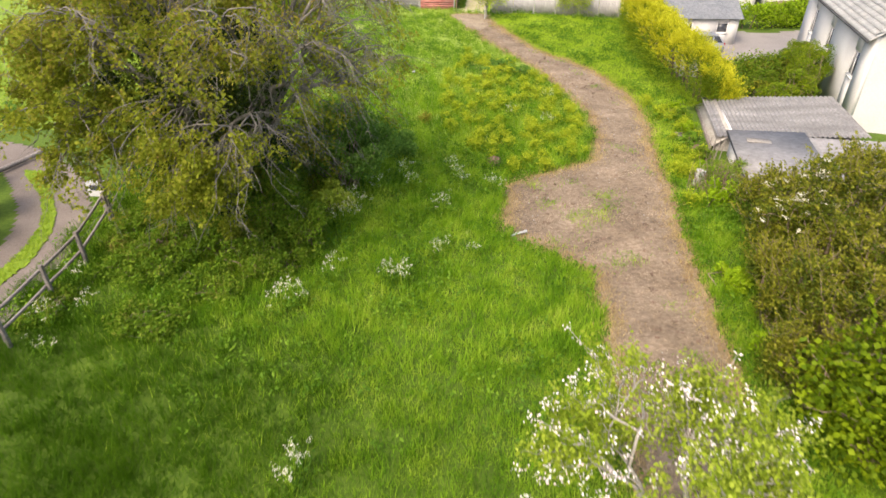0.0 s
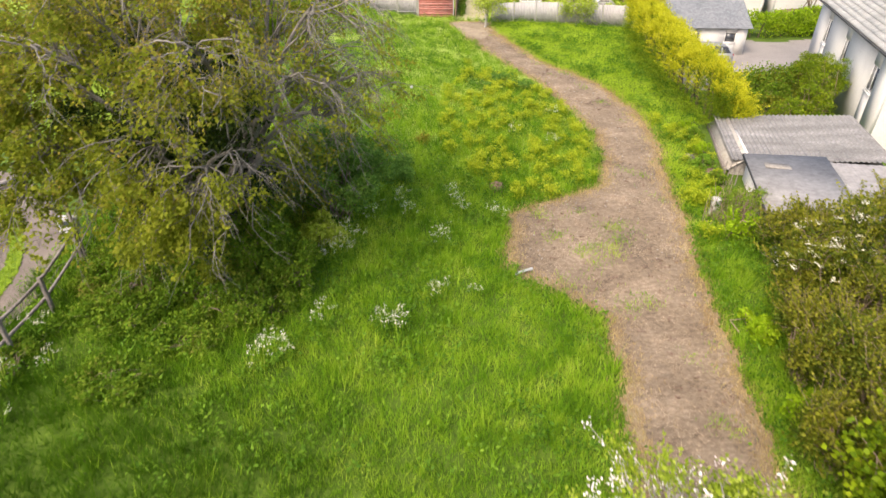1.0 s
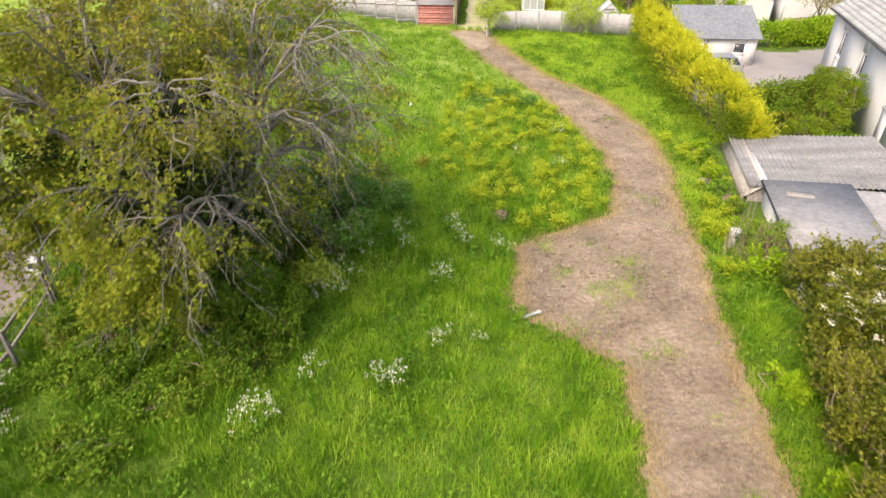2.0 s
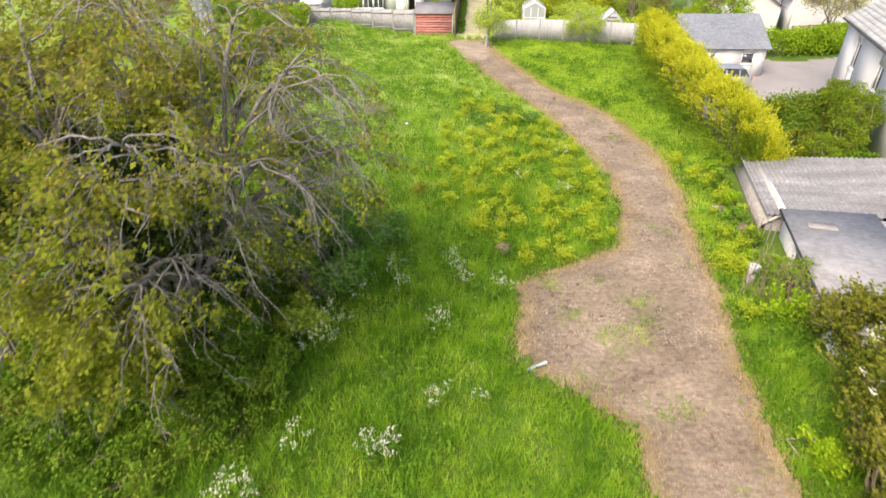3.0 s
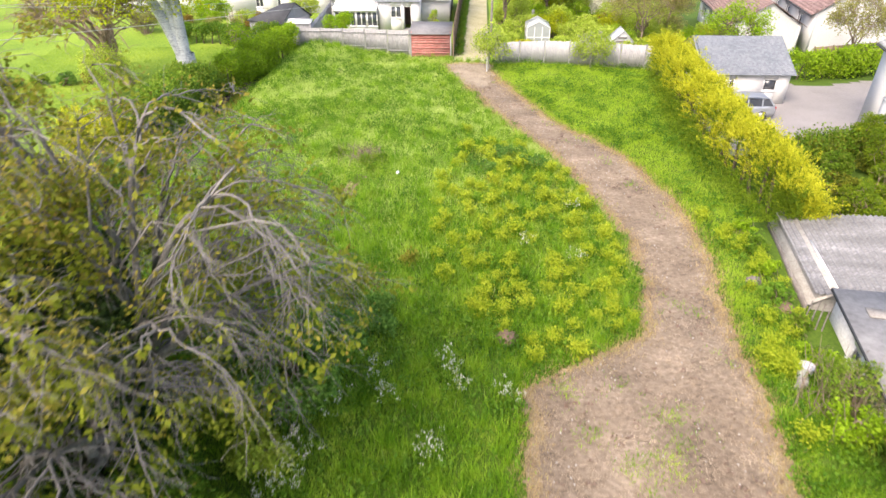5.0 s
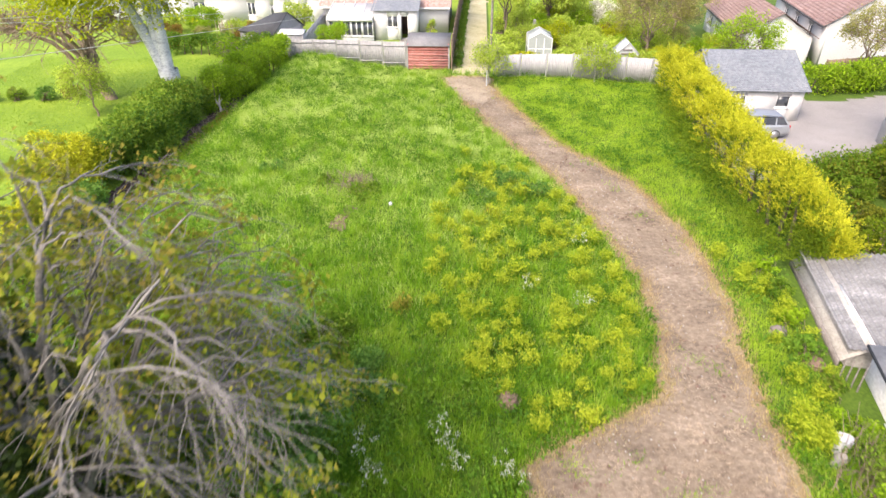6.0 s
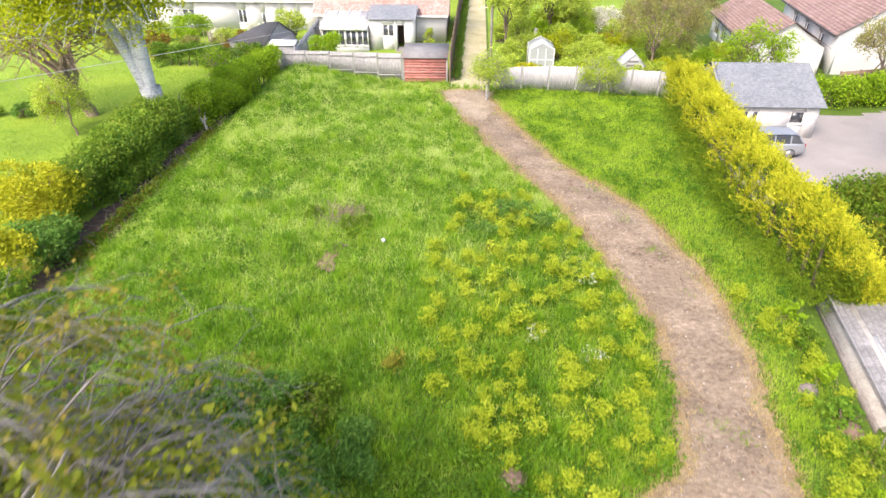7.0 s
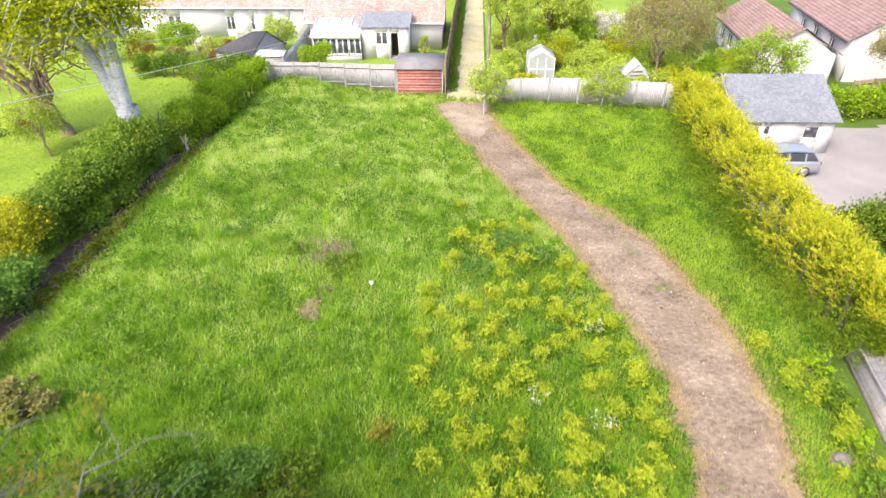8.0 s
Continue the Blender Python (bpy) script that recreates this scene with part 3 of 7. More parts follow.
gx = np.r_[-900, -400, -200, -110, np.arange(-60, 60.1, 0.5), 110, 200, 400, 900]
gy = np.r_[-900, -400, -150, -60, -30, np.arange(-12, 110.1, 0.5), 140, 200, 400, 900]
xx, yy = np.meshgrid(gx, gy, indexing="ij")
vi = np.arange(xx.size).reshape(xx.shape)
quads = np.stack([vi[:-1, :-1], vi[1:, :-1], vi[1:, 1:], vi[:-1, 1:]], -1).reshape(-1, 4)
ground_mesh = mesh_of("ground", np.stack([xx, yy, height(xx, yy)], -1).reshape(-1, 3), quads, "soil", True)
ground_mesh.materials.append(M["lawn_ground"])
mx, my = (xx[:-1, :-1] + 0.25).ravel(), (yy[:-1, :-1] + 0.25).ravel()
ground_mesh.polygons.foreach_set("material_index", (inside(LAWN, mx, my) | inside(BACK, mx, my) | inside(GARDEN, mx, my)).astype(np.int32))
solo("ground", ground_mesh, "gently sloping green ground of fields and gardens", "ground", kind="structure")


def sheet(name, test, x0, x1, y0, y1, step, lift, material, label, category, rough=0.012):
    """A thin layer that lies on the land wherever test(x, y) holds."""
    ax, ay = np.arange(x0, x1 + step, step), np.arange(y0, y1 + step, step)
    sx, sy = np.meshgrid(ax, ay, indexing="ij")
    keep = test(sx[:-1, :-1] + step / 2, sy[:-1, :-1] + step / 2)
    sz = height(sx, sy) + lift + rough * wobble(sx, sy, 3.0) + rough * np.random.default_rng(5).uniform(-1, 1, sx.shape)
    ids = np.arange(sx.size).reshape(sx.shape)
    q = np.stack([ids[:-1, :-1], ids[1:, :-1], ids[1:, 1:], ids[:-1, 1:]], -1)[keep]
    used, inv = np.unique(q.ravel(), return_inverse=True)
    v = np.stack([sx, sy, sz], -1).reshape(-1, 3)[used]
    return solo(name, mesh_of(name, v, inv.reshape(-1, 4), material, True), label, category, kind="structure")


def path_core(x, y):
    k = 0.22 + 0.12 * wobble(x, y, 0.8)
    return on_path(x, y) & on_path(x + k, y) & on_path(x - k, y) & on_path(x, y + k) & on_path(x, y - k)


sheet("path", path_core, -2, 11, 5, 57.5, 0.1, 0.055, "path", "curving track of mown dry brown grass through the meadow", "path", 0.02)
sheet("path_edge", lambda x, y: on_path(x, y, 0.15), -2, 11, 5, 57.5, 0.1, 0.035, "dry_edge", "dry straw-coloured margin of the mown track", "path margin", 0.015)
ALLEY = [(-0.95, 57.2), (1.85, 57.2), (1.8, 75), (2.0, 100), (-0.85, 100)]
sheet("alley_path", lambda x, y: inside(ALLEY, x + 0.12 * wobble(x, y), y), -1.2, 2.4, 57, 100, 0.3, 0.03, "alley_grass", "pale mown grass alley between garden fences", "path")
WORN = [(-1.3, 57.3), (-1.1, 54.6), (-0.1, 52.4), (1.2, 51.4), (2.3, 53.2), (1.9, 55.2), (1.9, 57.3)]
sheet("worn_path_end", lambda x, y: inside(WORN, x + 0.4 * wobble(x, y, 1.3) + 0.2 * wobble(x, y, 5.0), y + 0.5 * wobble(y, x, 2.0)), -2, 3, 51, 57.4, 0.1, 0.085, "worn_earth", "pale trodden dry earth where the track meets the alley", "path", 0.012)
YARD = [(15.3, 43.5), (22, 43.5), (24, 46), (40, 46), (40, 62), (27.5, 57), (23, 57.5), (16.0, 52.6), (15.3, 50)]
sheet("yard", lambda x, y: inside(YARD, x, y), 15, 40, 43, 62, 0.5, 0.03, "tarmac_pale", "pale worn tarmac parking yard behind the golden hedge", "yard", 0.004)
LANE = [(-11.6, 4), (-11.7, 13), (-11.9, 16), (-12.5, 18.2), (-13.3, 19.5), (-14.3, 20.9), (-16.0, 22.4), (-18.0, 23.9), (-20.5, 24.7), (-26, 25.2), (-40, 25.2), (-40, 22.6), (-24, 22.6), (-18.4, 21.7), (-16.6, 19.8), (-15.2, 18.1), (-14.5, 16.5), (-14.3, 15.8), (-14.2, 4)]
sheet("lane", lambda x, y: inside(LANE, x, y), -40, -11.4, 4, 26, 0.2, 0.035, "gravel", "curved gravel lane beside the meadow fence", "lane", 0.008)
MEDIAN = [(-16.7, 21.7), (-14.9, 19.7), (-13.9, 18.2), (-13.2, 16.9), (-12.9, 15.7), (-12.8, 14.6), (-12.85, 10), (-13.5, 10), (-13.4, 14.7), (-13.6, 16.2), (-13.9, 17.3), (-14.5, 18.4), (-15.5, 19.7), (-17.3, 21.6)]
sheet("lane_verge", lambda x, y: inside(MEDIAN, x + 0.1 * wobble(x, y) + 0.05 * wobble(x, y, 5.0), y), -19, -12.5, 9, 23.5, 0.08, 0.06, "lawn_ground", "strip of grass between the wheel tracks of the lane", "grass verge", 0.02)
sheet("bare_patch", lambda x, y: inside([(-4.88, 33.38), (-4.25, 33.05), (-3.85, 34.36), (-4.2, 34.95), (-4.58, 34.61)], x + 0.3 * wobble(x, y, 2), y), -6.5, -3.0, 31, 38.5, 0.14, 0.07, "bare_earth",
      "small bare patch of brown earth in the meadow", "earth", 0.03)


# ---- grass ----
def scatter(n, x0, x1, y0, y1, rng):
    return rng.uniform(x0, x1, n), rng.uniform(y0, y1, n)


def tufts(n, per, x0, x1, y0, y1, keep, rng, spread):
    """Places of blades that stand together in tufts."""
    x, y = scatter(n, x0, x1, y0, y1, rng)
    k = keep(x, y)
    x, y = np.repeat(x[k], per), np.repeat(y[k], per)
    s = rng.normal(size=(len(x), 2)) * spread
    x, y = x + s[:, 0], y + s[:, 1]
    k = keep(x, y)
    return x[k], y[k]


def tall_here(x, y):
    return 0.31 + 0.09 * cloud(x, y, 0.4) + 0.17 * cloud(x + 9, y, 1.4)


g_rng = np.random.default_rng(21)
open_field = lambda x, y: inside(FIELD, x, y) & ~near_path(x, y, 0.22) & ~near_path(x + 0.16, y, 0.1) & ~near_path(x - 0.16, y, 0.1)


def near_path(x, y, blur):
    """on_path with a frayed edge."""
    o = np.random.default_rng(len(x) + int(blur * 100)).normal(size=(2, len(x))) * blur
    return on_path(x + o[0], y + o[1])


verge = lambda x, y: (x > np.interp(y, [8, 23, 30, 35, 40, 45, 50, 58], [8.0, 9.2, 10.0, 10.0, 8.6, 5.4, 3.4, 1.8]))
bx, by = tufts(76000, 14, -16, 16, -8, 60, lambda x, y: open_field(x, y) & ~((y > 24) & verge(x, y)), g_rng, 0.14)
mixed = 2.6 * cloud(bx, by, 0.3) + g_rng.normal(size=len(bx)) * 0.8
# darker, slightly longer blades towards the lower left of the meadow
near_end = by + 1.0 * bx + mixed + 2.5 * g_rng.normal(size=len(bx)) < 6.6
# blades towards the far end take a paler colour with haze painted in
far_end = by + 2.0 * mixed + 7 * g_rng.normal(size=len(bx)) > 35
for nm, material, here, long_by, words in (("dark_grass", "dark_grass", near_end, 1.15, "darker green, longer grass at the meadow's lower end"),
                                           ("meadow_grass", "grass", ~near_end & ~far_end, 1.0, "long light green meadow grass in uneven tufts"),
                                           ("hazed_grass", "hazed_grass", far_end, 0.9, "yellow-green grass at the meadow's upper end, paled as by haze")):
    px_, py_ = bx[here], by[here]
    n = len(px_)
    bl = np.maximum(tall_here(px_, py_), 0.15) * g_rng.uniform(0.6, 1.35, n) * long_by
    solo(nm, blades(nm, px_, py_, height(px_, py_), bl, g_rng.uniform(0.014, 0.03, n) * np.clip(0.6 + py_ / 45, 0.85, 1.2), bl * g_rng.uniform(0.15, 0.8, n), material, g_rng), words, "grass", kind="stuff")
bx, by = tufts(4000, 42, -16, 16, -8, 60, lambda x, y: open_field(x, y) & ~((y > 24) & verge(x, y)), g_rng, 0.11)
k = by + 0.5 * bx > g_rng.uniform(11, 20, len(bx))
bx, by = bx[k], by[k]
n = len(bx)
bl = g_rng.uniform(0.35, 0.72, n)
solo("tussock_grass", blades("tussock_grass", bx, by, height(bx, by), bl, g_rng.uniform(0.018, 0.04, n), bl * g_rng.uniform(0.1, 0.75, n), "grass", g_rng),
     "taller tussocks of green and straw-tipped grass", "grass", kind="stuff")
bx, by = tufts(17000, 14, 0, 16, 24, 59, lambda x, y: open_field(x, y) & verge(x, y), g_rng, 0.16)
n = len(bx)
bl = 0.2 * g_rng.uniform(0.6, 1.3, n) + 0.06 * np.maximum(wobble(bx, by, 0.8), 0)
solo("verge_grass", blades("verge_grass", bx, by, height(bx, by), bl, g_rng.uniform(0.016, 0.03, n), bl * g_rng.uniform(0.1, 0.6, n), "verge_grass", g_rng),
     "shorter bright green grass beside the hedge", "grass", kind="stuff")
bx, by = scatter(620000, -2.2, 11.2, 5.2, 57.6, g_rng)
o = g_rng.normal(size=(4, len(bx))) * 0.34
k = (on_path(bx + o[0], by + o[1]) != on_path(bx + o[2], by + o[3])) & inside(FIELD, bx, by)
bx, by = bx[k], by[k]
n = len(bx)
bl = g_rng.uniform(0.1, 0.28, n)
solo("dry_fringe_grass", blades("dry_fringe_grass", bx, by, height(bx, by), bl, g_rng.uniform(0.015, 0.03, n), bl * g_rng.uniform(0.3, 0.9, n), "fringe", g_rng),
     "dry straw-brown grass fringe along the mown track", "grass", kind="stuff")
bx, by = scatter(340000, -2.2, 11.2, 5.2, 57.6, g_rng)
k = on_path(bx, by) & (g_rng.uniform(0, 1, len(bx)) < 0.16 + 0.84 * smooth(31, 22, by) + 0.6 * smooth(41, 49, by) + 0.25 * cloud(bx, by, 0.7))
bx, by = bx[k], by[k]
n = len(bx)
bl = g_rng.uniform(0.05, 0.18, n)
solo("cut_straw", blades("cut_straw", bx, by, height(bx, by) + 0.06, bl, g_rng.uniform(0.008, 0.02, n), bl * g_rng.uniform(0.93, 0.995, n), "straw", g_rng),
     "loose dry cut grass lying on the mown track", "straw", kind="stuff")
REGROWTH = [(4.6, 18.6, 0.9), (5.6, 20.4, 1.1), (6.6, 22.0, 1.2), (4.0, 21.6, 0.8), (3.6, 23.2, 0.7), (6.2, 17.6, 0.8), (7.4, 12.6, 0.7), (8.6, 27.0, 0.5)]


def regrown(x, y):
    near = sum(np.exp(-((x - a) ** 2 + (y - b) ** 2) / (2 * (s * 0.55) ** 2)) for a, b, s in REGROWTH)
    return on_path(x, y) & ((0.75 * wobble(x, y, 0.9) > np.random.default_rng(len(x)).uniform(0.2, 0.9, len(x))) | (near * (0.6 + 0.5 * wobble(x, y, 2.2)) > np.random.default_rng(len(x) + 1).uniform(0.05, 0.7, len(x))))


bx, by = tufts(30000, 7, 2, 10.4, 8, 56, regrown, g_rng, 0.2)
n = len(bx)
bl = g_rng.uniform(0.08, 0.2, n)
solo("path_regrowth", blades("path_regrowth", bx, by, height(bx, by) + 0.05, bl, g_rng.uniform(0.016, 0.032, n), bl * g_rng.uniform(0.2, 0.8, n), "grass", g_rng),
     "thin green regrowth in the mown track", "grass", kind="stuff")
bx, by = scatter(1700, -1, 10.4, 8, 57, g_rng)
k = on_path(bx, by) & (wobble(bx, by, 1.3) > g_rng.uniform(-0.6, 0.9, len(bx)))
bx, by = np.repeat(bx[k], 6), np.repeat(by[k], 6)
s = g_rng.normal(size=(len(bx), 2)) * np.array([0.07, 0.04])
bx, by = bx + s[:, 0], by + s[:, 1]
solo("earth_clods", leaves("earth_clods", np.stack([bx, by, height(bx, by) + 0.085], 1), 0.085, "bare_earth", g_rng, 0.7, None, 3.0), "dark crumbs of earth on the mown track", "earth", kind="stuff")
bx, by = scatter(2600, -1, 10.4, 20, 57, g_rng)
k = on_path(bx, by) & (cloud(bx, by, 0.8) > g_rng.uniform(-0.7, 0.9, len(bx)))
bx, by = bx[k], by[k]
stone_pts = np.stack([bx, by, height(bx, by) + 0.085], 1)
solo("path_stones", leaves("path_stones", np.repeat(stone_pts, 2, axis=0), 0.06, "stone", g_rng, 0.8, None, 1.5), "small pale stones scattered over the mown track", "stones", kind="stuff")
bx, by = scatter(80000, -34, -13.4, 26, 61, g_rng)
k = inside(LAWN, bx, by)
bx, by = bx[k], by[k]
n = len(bx)
bl = g_rng.uniform(0.05, 0.12, n)
solo("lawn_grass", blades("lawn_grass", bx, by, height(bx, by), bl, g_rng.uniform(0.02, 0.045, n), bl * g_rng.uniform(0.2, 0.8, n), "lawn", g_rng),
     "short bright green lawn of the neighbouring garden", "grass", kind="stuff")
bx, by = scatter(30000, -19, -12.5, 9, 23.5, g_rng)
k = inside(MEDIAN, bx, by)
bx, by = bx[k], by[k]
n = len(bx)
bl = g_rng.uniform(0.06, 0.18, n)
solo("verge_tufts", blades("verge_tufts", bx, by, height(bx, by) + 0.05, bl, g_rng.uniform(0.016, 0.035, n), bl * g_rng.uniform(0.2, 0.8, n), "lawn", g_rng),
     "grass tufts on the strip between the lane's wheel tracks", "grass", kind="stuff")


cx, cy = scatter(17000, -14.5, 15, 7, 59, g_rng)
k = open_field(cx, cy) & (cy + 0.35 * cx > g_rng.uniform(7, 17, len(cx))) & (1.5 * cloud(cx, cy, 0.45) + 0.6 * cloud(cx + 30, cy, 1.6) > g_rng.uniform(-0.9, 0.9, len(cx)))
cx, cy = cx[k], cy[k]
cr = g_rng.uniform(0.08, 0.24, len(cx))
wx, wy = np.repeat(cx, 13), np.repeat(cy, 13)
s = g_rng.normal(size=(len(wx), 2)) * np.repeat(cr, 13)[:, None]
wx, wy = wx + s[:, 0], wy + s[:, 1]
wz = height(wx, wy) + np.repeat(g_rng.uniform(0.2, 0.48, len(cx)), 13) * g_rng.uniform(0.5, 1.1, len(wx))
solo("meadow_weeds", leaves("meadow_weeds", np.stack([wx, wy, wz], 1), 0.115, "weed_leaf", g_rng, 0.55, None, 0.6), "broad-leaved weeds scattered through the meadow grass", "weeds", kind="stuff")
# bare earth whose colour is deepened to hold the hedge's shade
STRIP = [(-16.0, 32.5), (-14.6, 32.5), (-14.35, 38), (-14.25, 44), (-14.2, 50), (-14.4, 51.5), (-15.4, 51.5)]
sheet("hedge_bottom", lambda x, y: inside(STRIP, x + 0.25 * wobble(x, y), y), -17, -13, 32, 52, 0.15, 0.09, "shaded_earth", "strip of bare earth along the hedge, with the hedge's shade painted in", "earth", 0.03)


# ---- buildings ----
def wall_boxes(u0, u1, z0, z1, holes):
    """The parts of a wall from u0 to u1 and z0 to z1 round its holes (u0, z0, u1, z1)."""
    cuts = sorted({u0, u1, *[h[0] for h in holes], *[h[2] for h in holes]})
    out = []
    for a, b in zip(cuts, cuts[1:]):
        z = z0
        for h in sorted((h for h in holes if h[0] <= a and h[2] >= b), key=lambda h: h[1]):
            if h[1] > z:
                out.append((a, z, b, h[1]))
            z = h[3]
        if z < z1:
            out.append((a, z, b, z1))
    return out


def add_window(parent, u0, z0, u1, z1, y, lights=2, side=False, name="window"):
    """A white framed window in a wall across y, or across x where side is set."""
    t = 0.06
    bars = [(u0, z0, u1, z0 + t), (u0, z1 - t, u1, z1), (u0, z0 + t, u0 + t, z1 - t), (u1 - t, z0 + t, u1, z1 - t)]
    for i in range(1, lights):
        u = u0 + (u1 - u0) * i / lights
        bars.append((u - t / 2, z0 + t, u + t / 2, z1 - t))
    def put(b, d0, d1):
        return (b[0], y + d0, b[1], b[2], y + d1, b[3]) if not side else (y + d0, b[0], b[1], y + d1, b[2], b[3])
    w = part(name, boxes_mesh("frame", [put(b, 0.03, 0.10) for b in bars], "upvc"), parent)
    part("pane", boxes_mesh("pane", [put((u0 + t, z0 + t, u1 - t, z1 - t), 0.06, 0.07)], "glass"), w, "dark reflecting glass")
    part("sill", boxes_mesh("sill", [put((u0 - 0.06, z0 - 0.05, u1 + 0.06, z0), -0.07, 0.10)], "upvc"), w)
    return w


def tiled(name, a, u, v, nu, nv, thick, material, seed):
    """Rows of separate roof tiles from the corner a along u (across) and v (up the slope)."""
    rng = np.random.default_rng(seed)
    a, u, v = np.array(a, float), np.array(u, float), np.array(v, float)
    n = unit(np.cross(u, v))
    if n[2] < 0:
        n = -n
    du, dv = u / nu, v / nv
    vs = []
    for j in range(nv):
        for i in range(nu):
            o = a + du * (i + (0.5 if j % 2 else 0.0) * (0 < i < nu - 1)) + dv * j
            lift = thick * (1 + 0.25 * rng.uniform(-1, 1))
            p = [o + du * 0.01, o + du * 0.99, o + du * 0.99 + dv * 1.12, o + du * 0.01 + dv * 1.12]
            low, high = n * lift, n * lift * 0.15
            vs += [p[0], p[1], p[2], p[3], p[0] + low, p[1] + low, p[2] + high, p[3] + high]
    f = np.array([[4, 5, 6, 7], [0, 1, 5, 4], [1, 2, 6, 5], [3, 0, 4, 7], [0, 3, 2, 1], [2, 3, 7, 6]])
    faces = (f[None] + 8 * np.arange(nu * nv)[:, None, None]).reshape(-1, 4)
    return mesh_of(name, np.array(vs), faces, material)


def slab(name, corners, thick, material):
    c = np.array(corners, float)
    n = unit(np.cross(c[1] - c[0], c[3] - c[0]))
    n = n if n[2] > 0 else -n
    v = np.concatenate([c, c - n * thick])
    return mesh_of(name, v, [[0, 1, 2, 3], [7, 6, 5, 4], [0, 4, 5, 1], [1, 5, 6, 2], [2, 6, 7, 3], [3, 7, 4, 0]], material)


def gable(name, pts, thick, axis, material):
    """A wall of any outline pts (u, z), standing across x or y at its own place."""
    n = len(pts)
    at, d = thick
    v = [((u, at, z) if axis == "y" else (at, u, z)) for u, z in pts] + [((u, at + d, z) if axis == "y" else (at + d, u, z)) for u, z in pts]
    me = bpy.data.meshes.new(name)
    me.from_pydata(v, [], [tuple(range(n)), tuple(reversed(range(n, 2 * n)))] + [(i, i + n, (i + 1) % n + n, (i + 1) % n) for i in range(n)])
    me.materials.append(M[material])
    me.update()
    return me


# the white bungalow behind the red shed, with its flat-roofed back room and sun room
home = thing("bungalow", (-7.3, 69.7, 0.25), "white rendered bungalow with a red tiled roof and back extension", "house")
def at_home(boxes):
    return [(a + 7.3, b - 69.7, c - 0.25, d + 7.3, e - 69.7, f - 0.25) for a, b, c, d, e, f in boxes]
def local(p, o):
    return tuple(np.array(p, float) - np.array(o, float))
HO = (-7.3, 69.7, 0.25)
part("wall", boxes_mesh("wall", at_home([(-13.1, 69.7, 0.1, -1.8, 69.98, 2.75), (-13.1, 69.98, 0.1, -12.82, 78, 2.75), (-2.08, 69.98, 0.1, -1.8, 78, 2.75), (-13.1, 78, 0.1, -1.8, 78.28, 2.75)]), "render_white"), home)
part("roof", tiled("roof", local((-13.4, 69.35, 2.62), HO), (11.9, 0, 0), (0, 4.75, 3.3), 62, 28, 0.035, "tile_red", 3), home, "weathered red roof tiles")
part("rear_roof", tiled("rear_roof", local((-13.4, 78.65, 2.62), HO), (11.9, 0, 0), (0, -4.55, 3.3), 34, 10, 0.05, "tile_red", 4), home)
for gu in (-13.1, -2.05):
    part("gable_wall", gable("gable_wall", [(69.8 - HO[1], 2.75 - 0.25), (74 - HO[1], 5.75 - 0.25), (78.2 - HO[1], 2.75 - 0.25)], (gu - HO[0], 0.25), "x", "render_white"), home)
for g0, g1 in ((-13.4, -8.3), (-4.3, -1.6)):
    part("gutter", bevelled("gutter", at_home([(g0, 69.24, 2.50, g1, 69.36, 2.61)]), "upvc", 0.02), home)
holes = [(-6.95, 1.40, -6.0, 2.38), (-5.78, 0.50, -5.08, 2.40)]
part("extension_wall", boxes_mesh("extension_wall", at_home([(a, 67.0, b, c, 67.22, d) for a, b, c, d in wall_boxes(-8.1, -4.35, 0.1, 2.82, holes)]
     + [(-8.1, 67.22, 0.1, -7.88, 69.7, 2.82), (-4.57, 67.22, 0.1, -4.35, 69.7, 2.82)]), "render_white"), home)
part("extension_roof", tiled("extension_roof", local((-8.3, 66.75, 2.80), HO), (4.15, 0, 0), (0, 2.9, 0.62), 26, 16, 0.02, "slate", 6), home, "grey slate lean-to roof")
part("room_back", boxes_mesh("room_back", at_home([(-7.88, 69.5, 0.12, -4.57, 69.6, 2.8)]), "tile_brown"), home)
add_window(home, -6.95 + 7.3, 1.40 - 0.25, -6.0 + 7.3, 2.38 - 0.25, 67.0 - 69.7, 2)
door = part("door_frame", boxes_mesh("door_frame", at_home([(-5.78, 67.03, 0.5, -5.71, 67.15, 2.40), (-5.15, 67.03, 0.5, -5.08, 67.15, 2.40), (-5.71, 67.03, 2.32, -5.15, 67.15, 2.40)]), "upvc"), home)
part("door_leaf", boxes_mesh("door_leaf", at_home([(-5.78, 66.4, 0.52, -5.73, 67.03, 2.32)]), "upvc"), door, "white door standing open")
part("step", bevelled("step", at_home([(-5.9, 66.3, 0.15, -4.9, 67.0, 0.34), (-5.8, 66.65, 0.34, -5.0, 67.0, 0.50)]), "concrete", 0.02), home)
# sun room
part("sun_room_wall", boxes_mesh("sun_room_wall", at_home([(-12.0, 66.5, 0.1, -8.1, 66.7, 0.75), (-12.0, 66.7, 0.1, -11.8, 69.7, 0.75)]), "render_white"), home)
for i in range(4):
    u = -12.0 + i * 0.975
    add_window(home, u + 0.02 + 7.3, 0.75 - 0.25, u + 0.955 + 7.3, 2.0 - 0.25, 66.5 - 69.7, 2)
part("sun_room_beam", bevelled("sun_room_beam", at_home([(-12.05, 66.45, 2.0, -8.1, 66.72, 2.12)]), "upvc", 0.02), home)
part("sun_room_roof", slab("sun_room_roof", [local(p, HO) for p in ((-12.15, 66.3, 2.12), (-8.12, 66.3, 2.12), (-8.12, 69.5, 2.92), (-12.15, 69.5, 2.92))], 0.06, "render_white"), home, "pale translucent sheet roof")
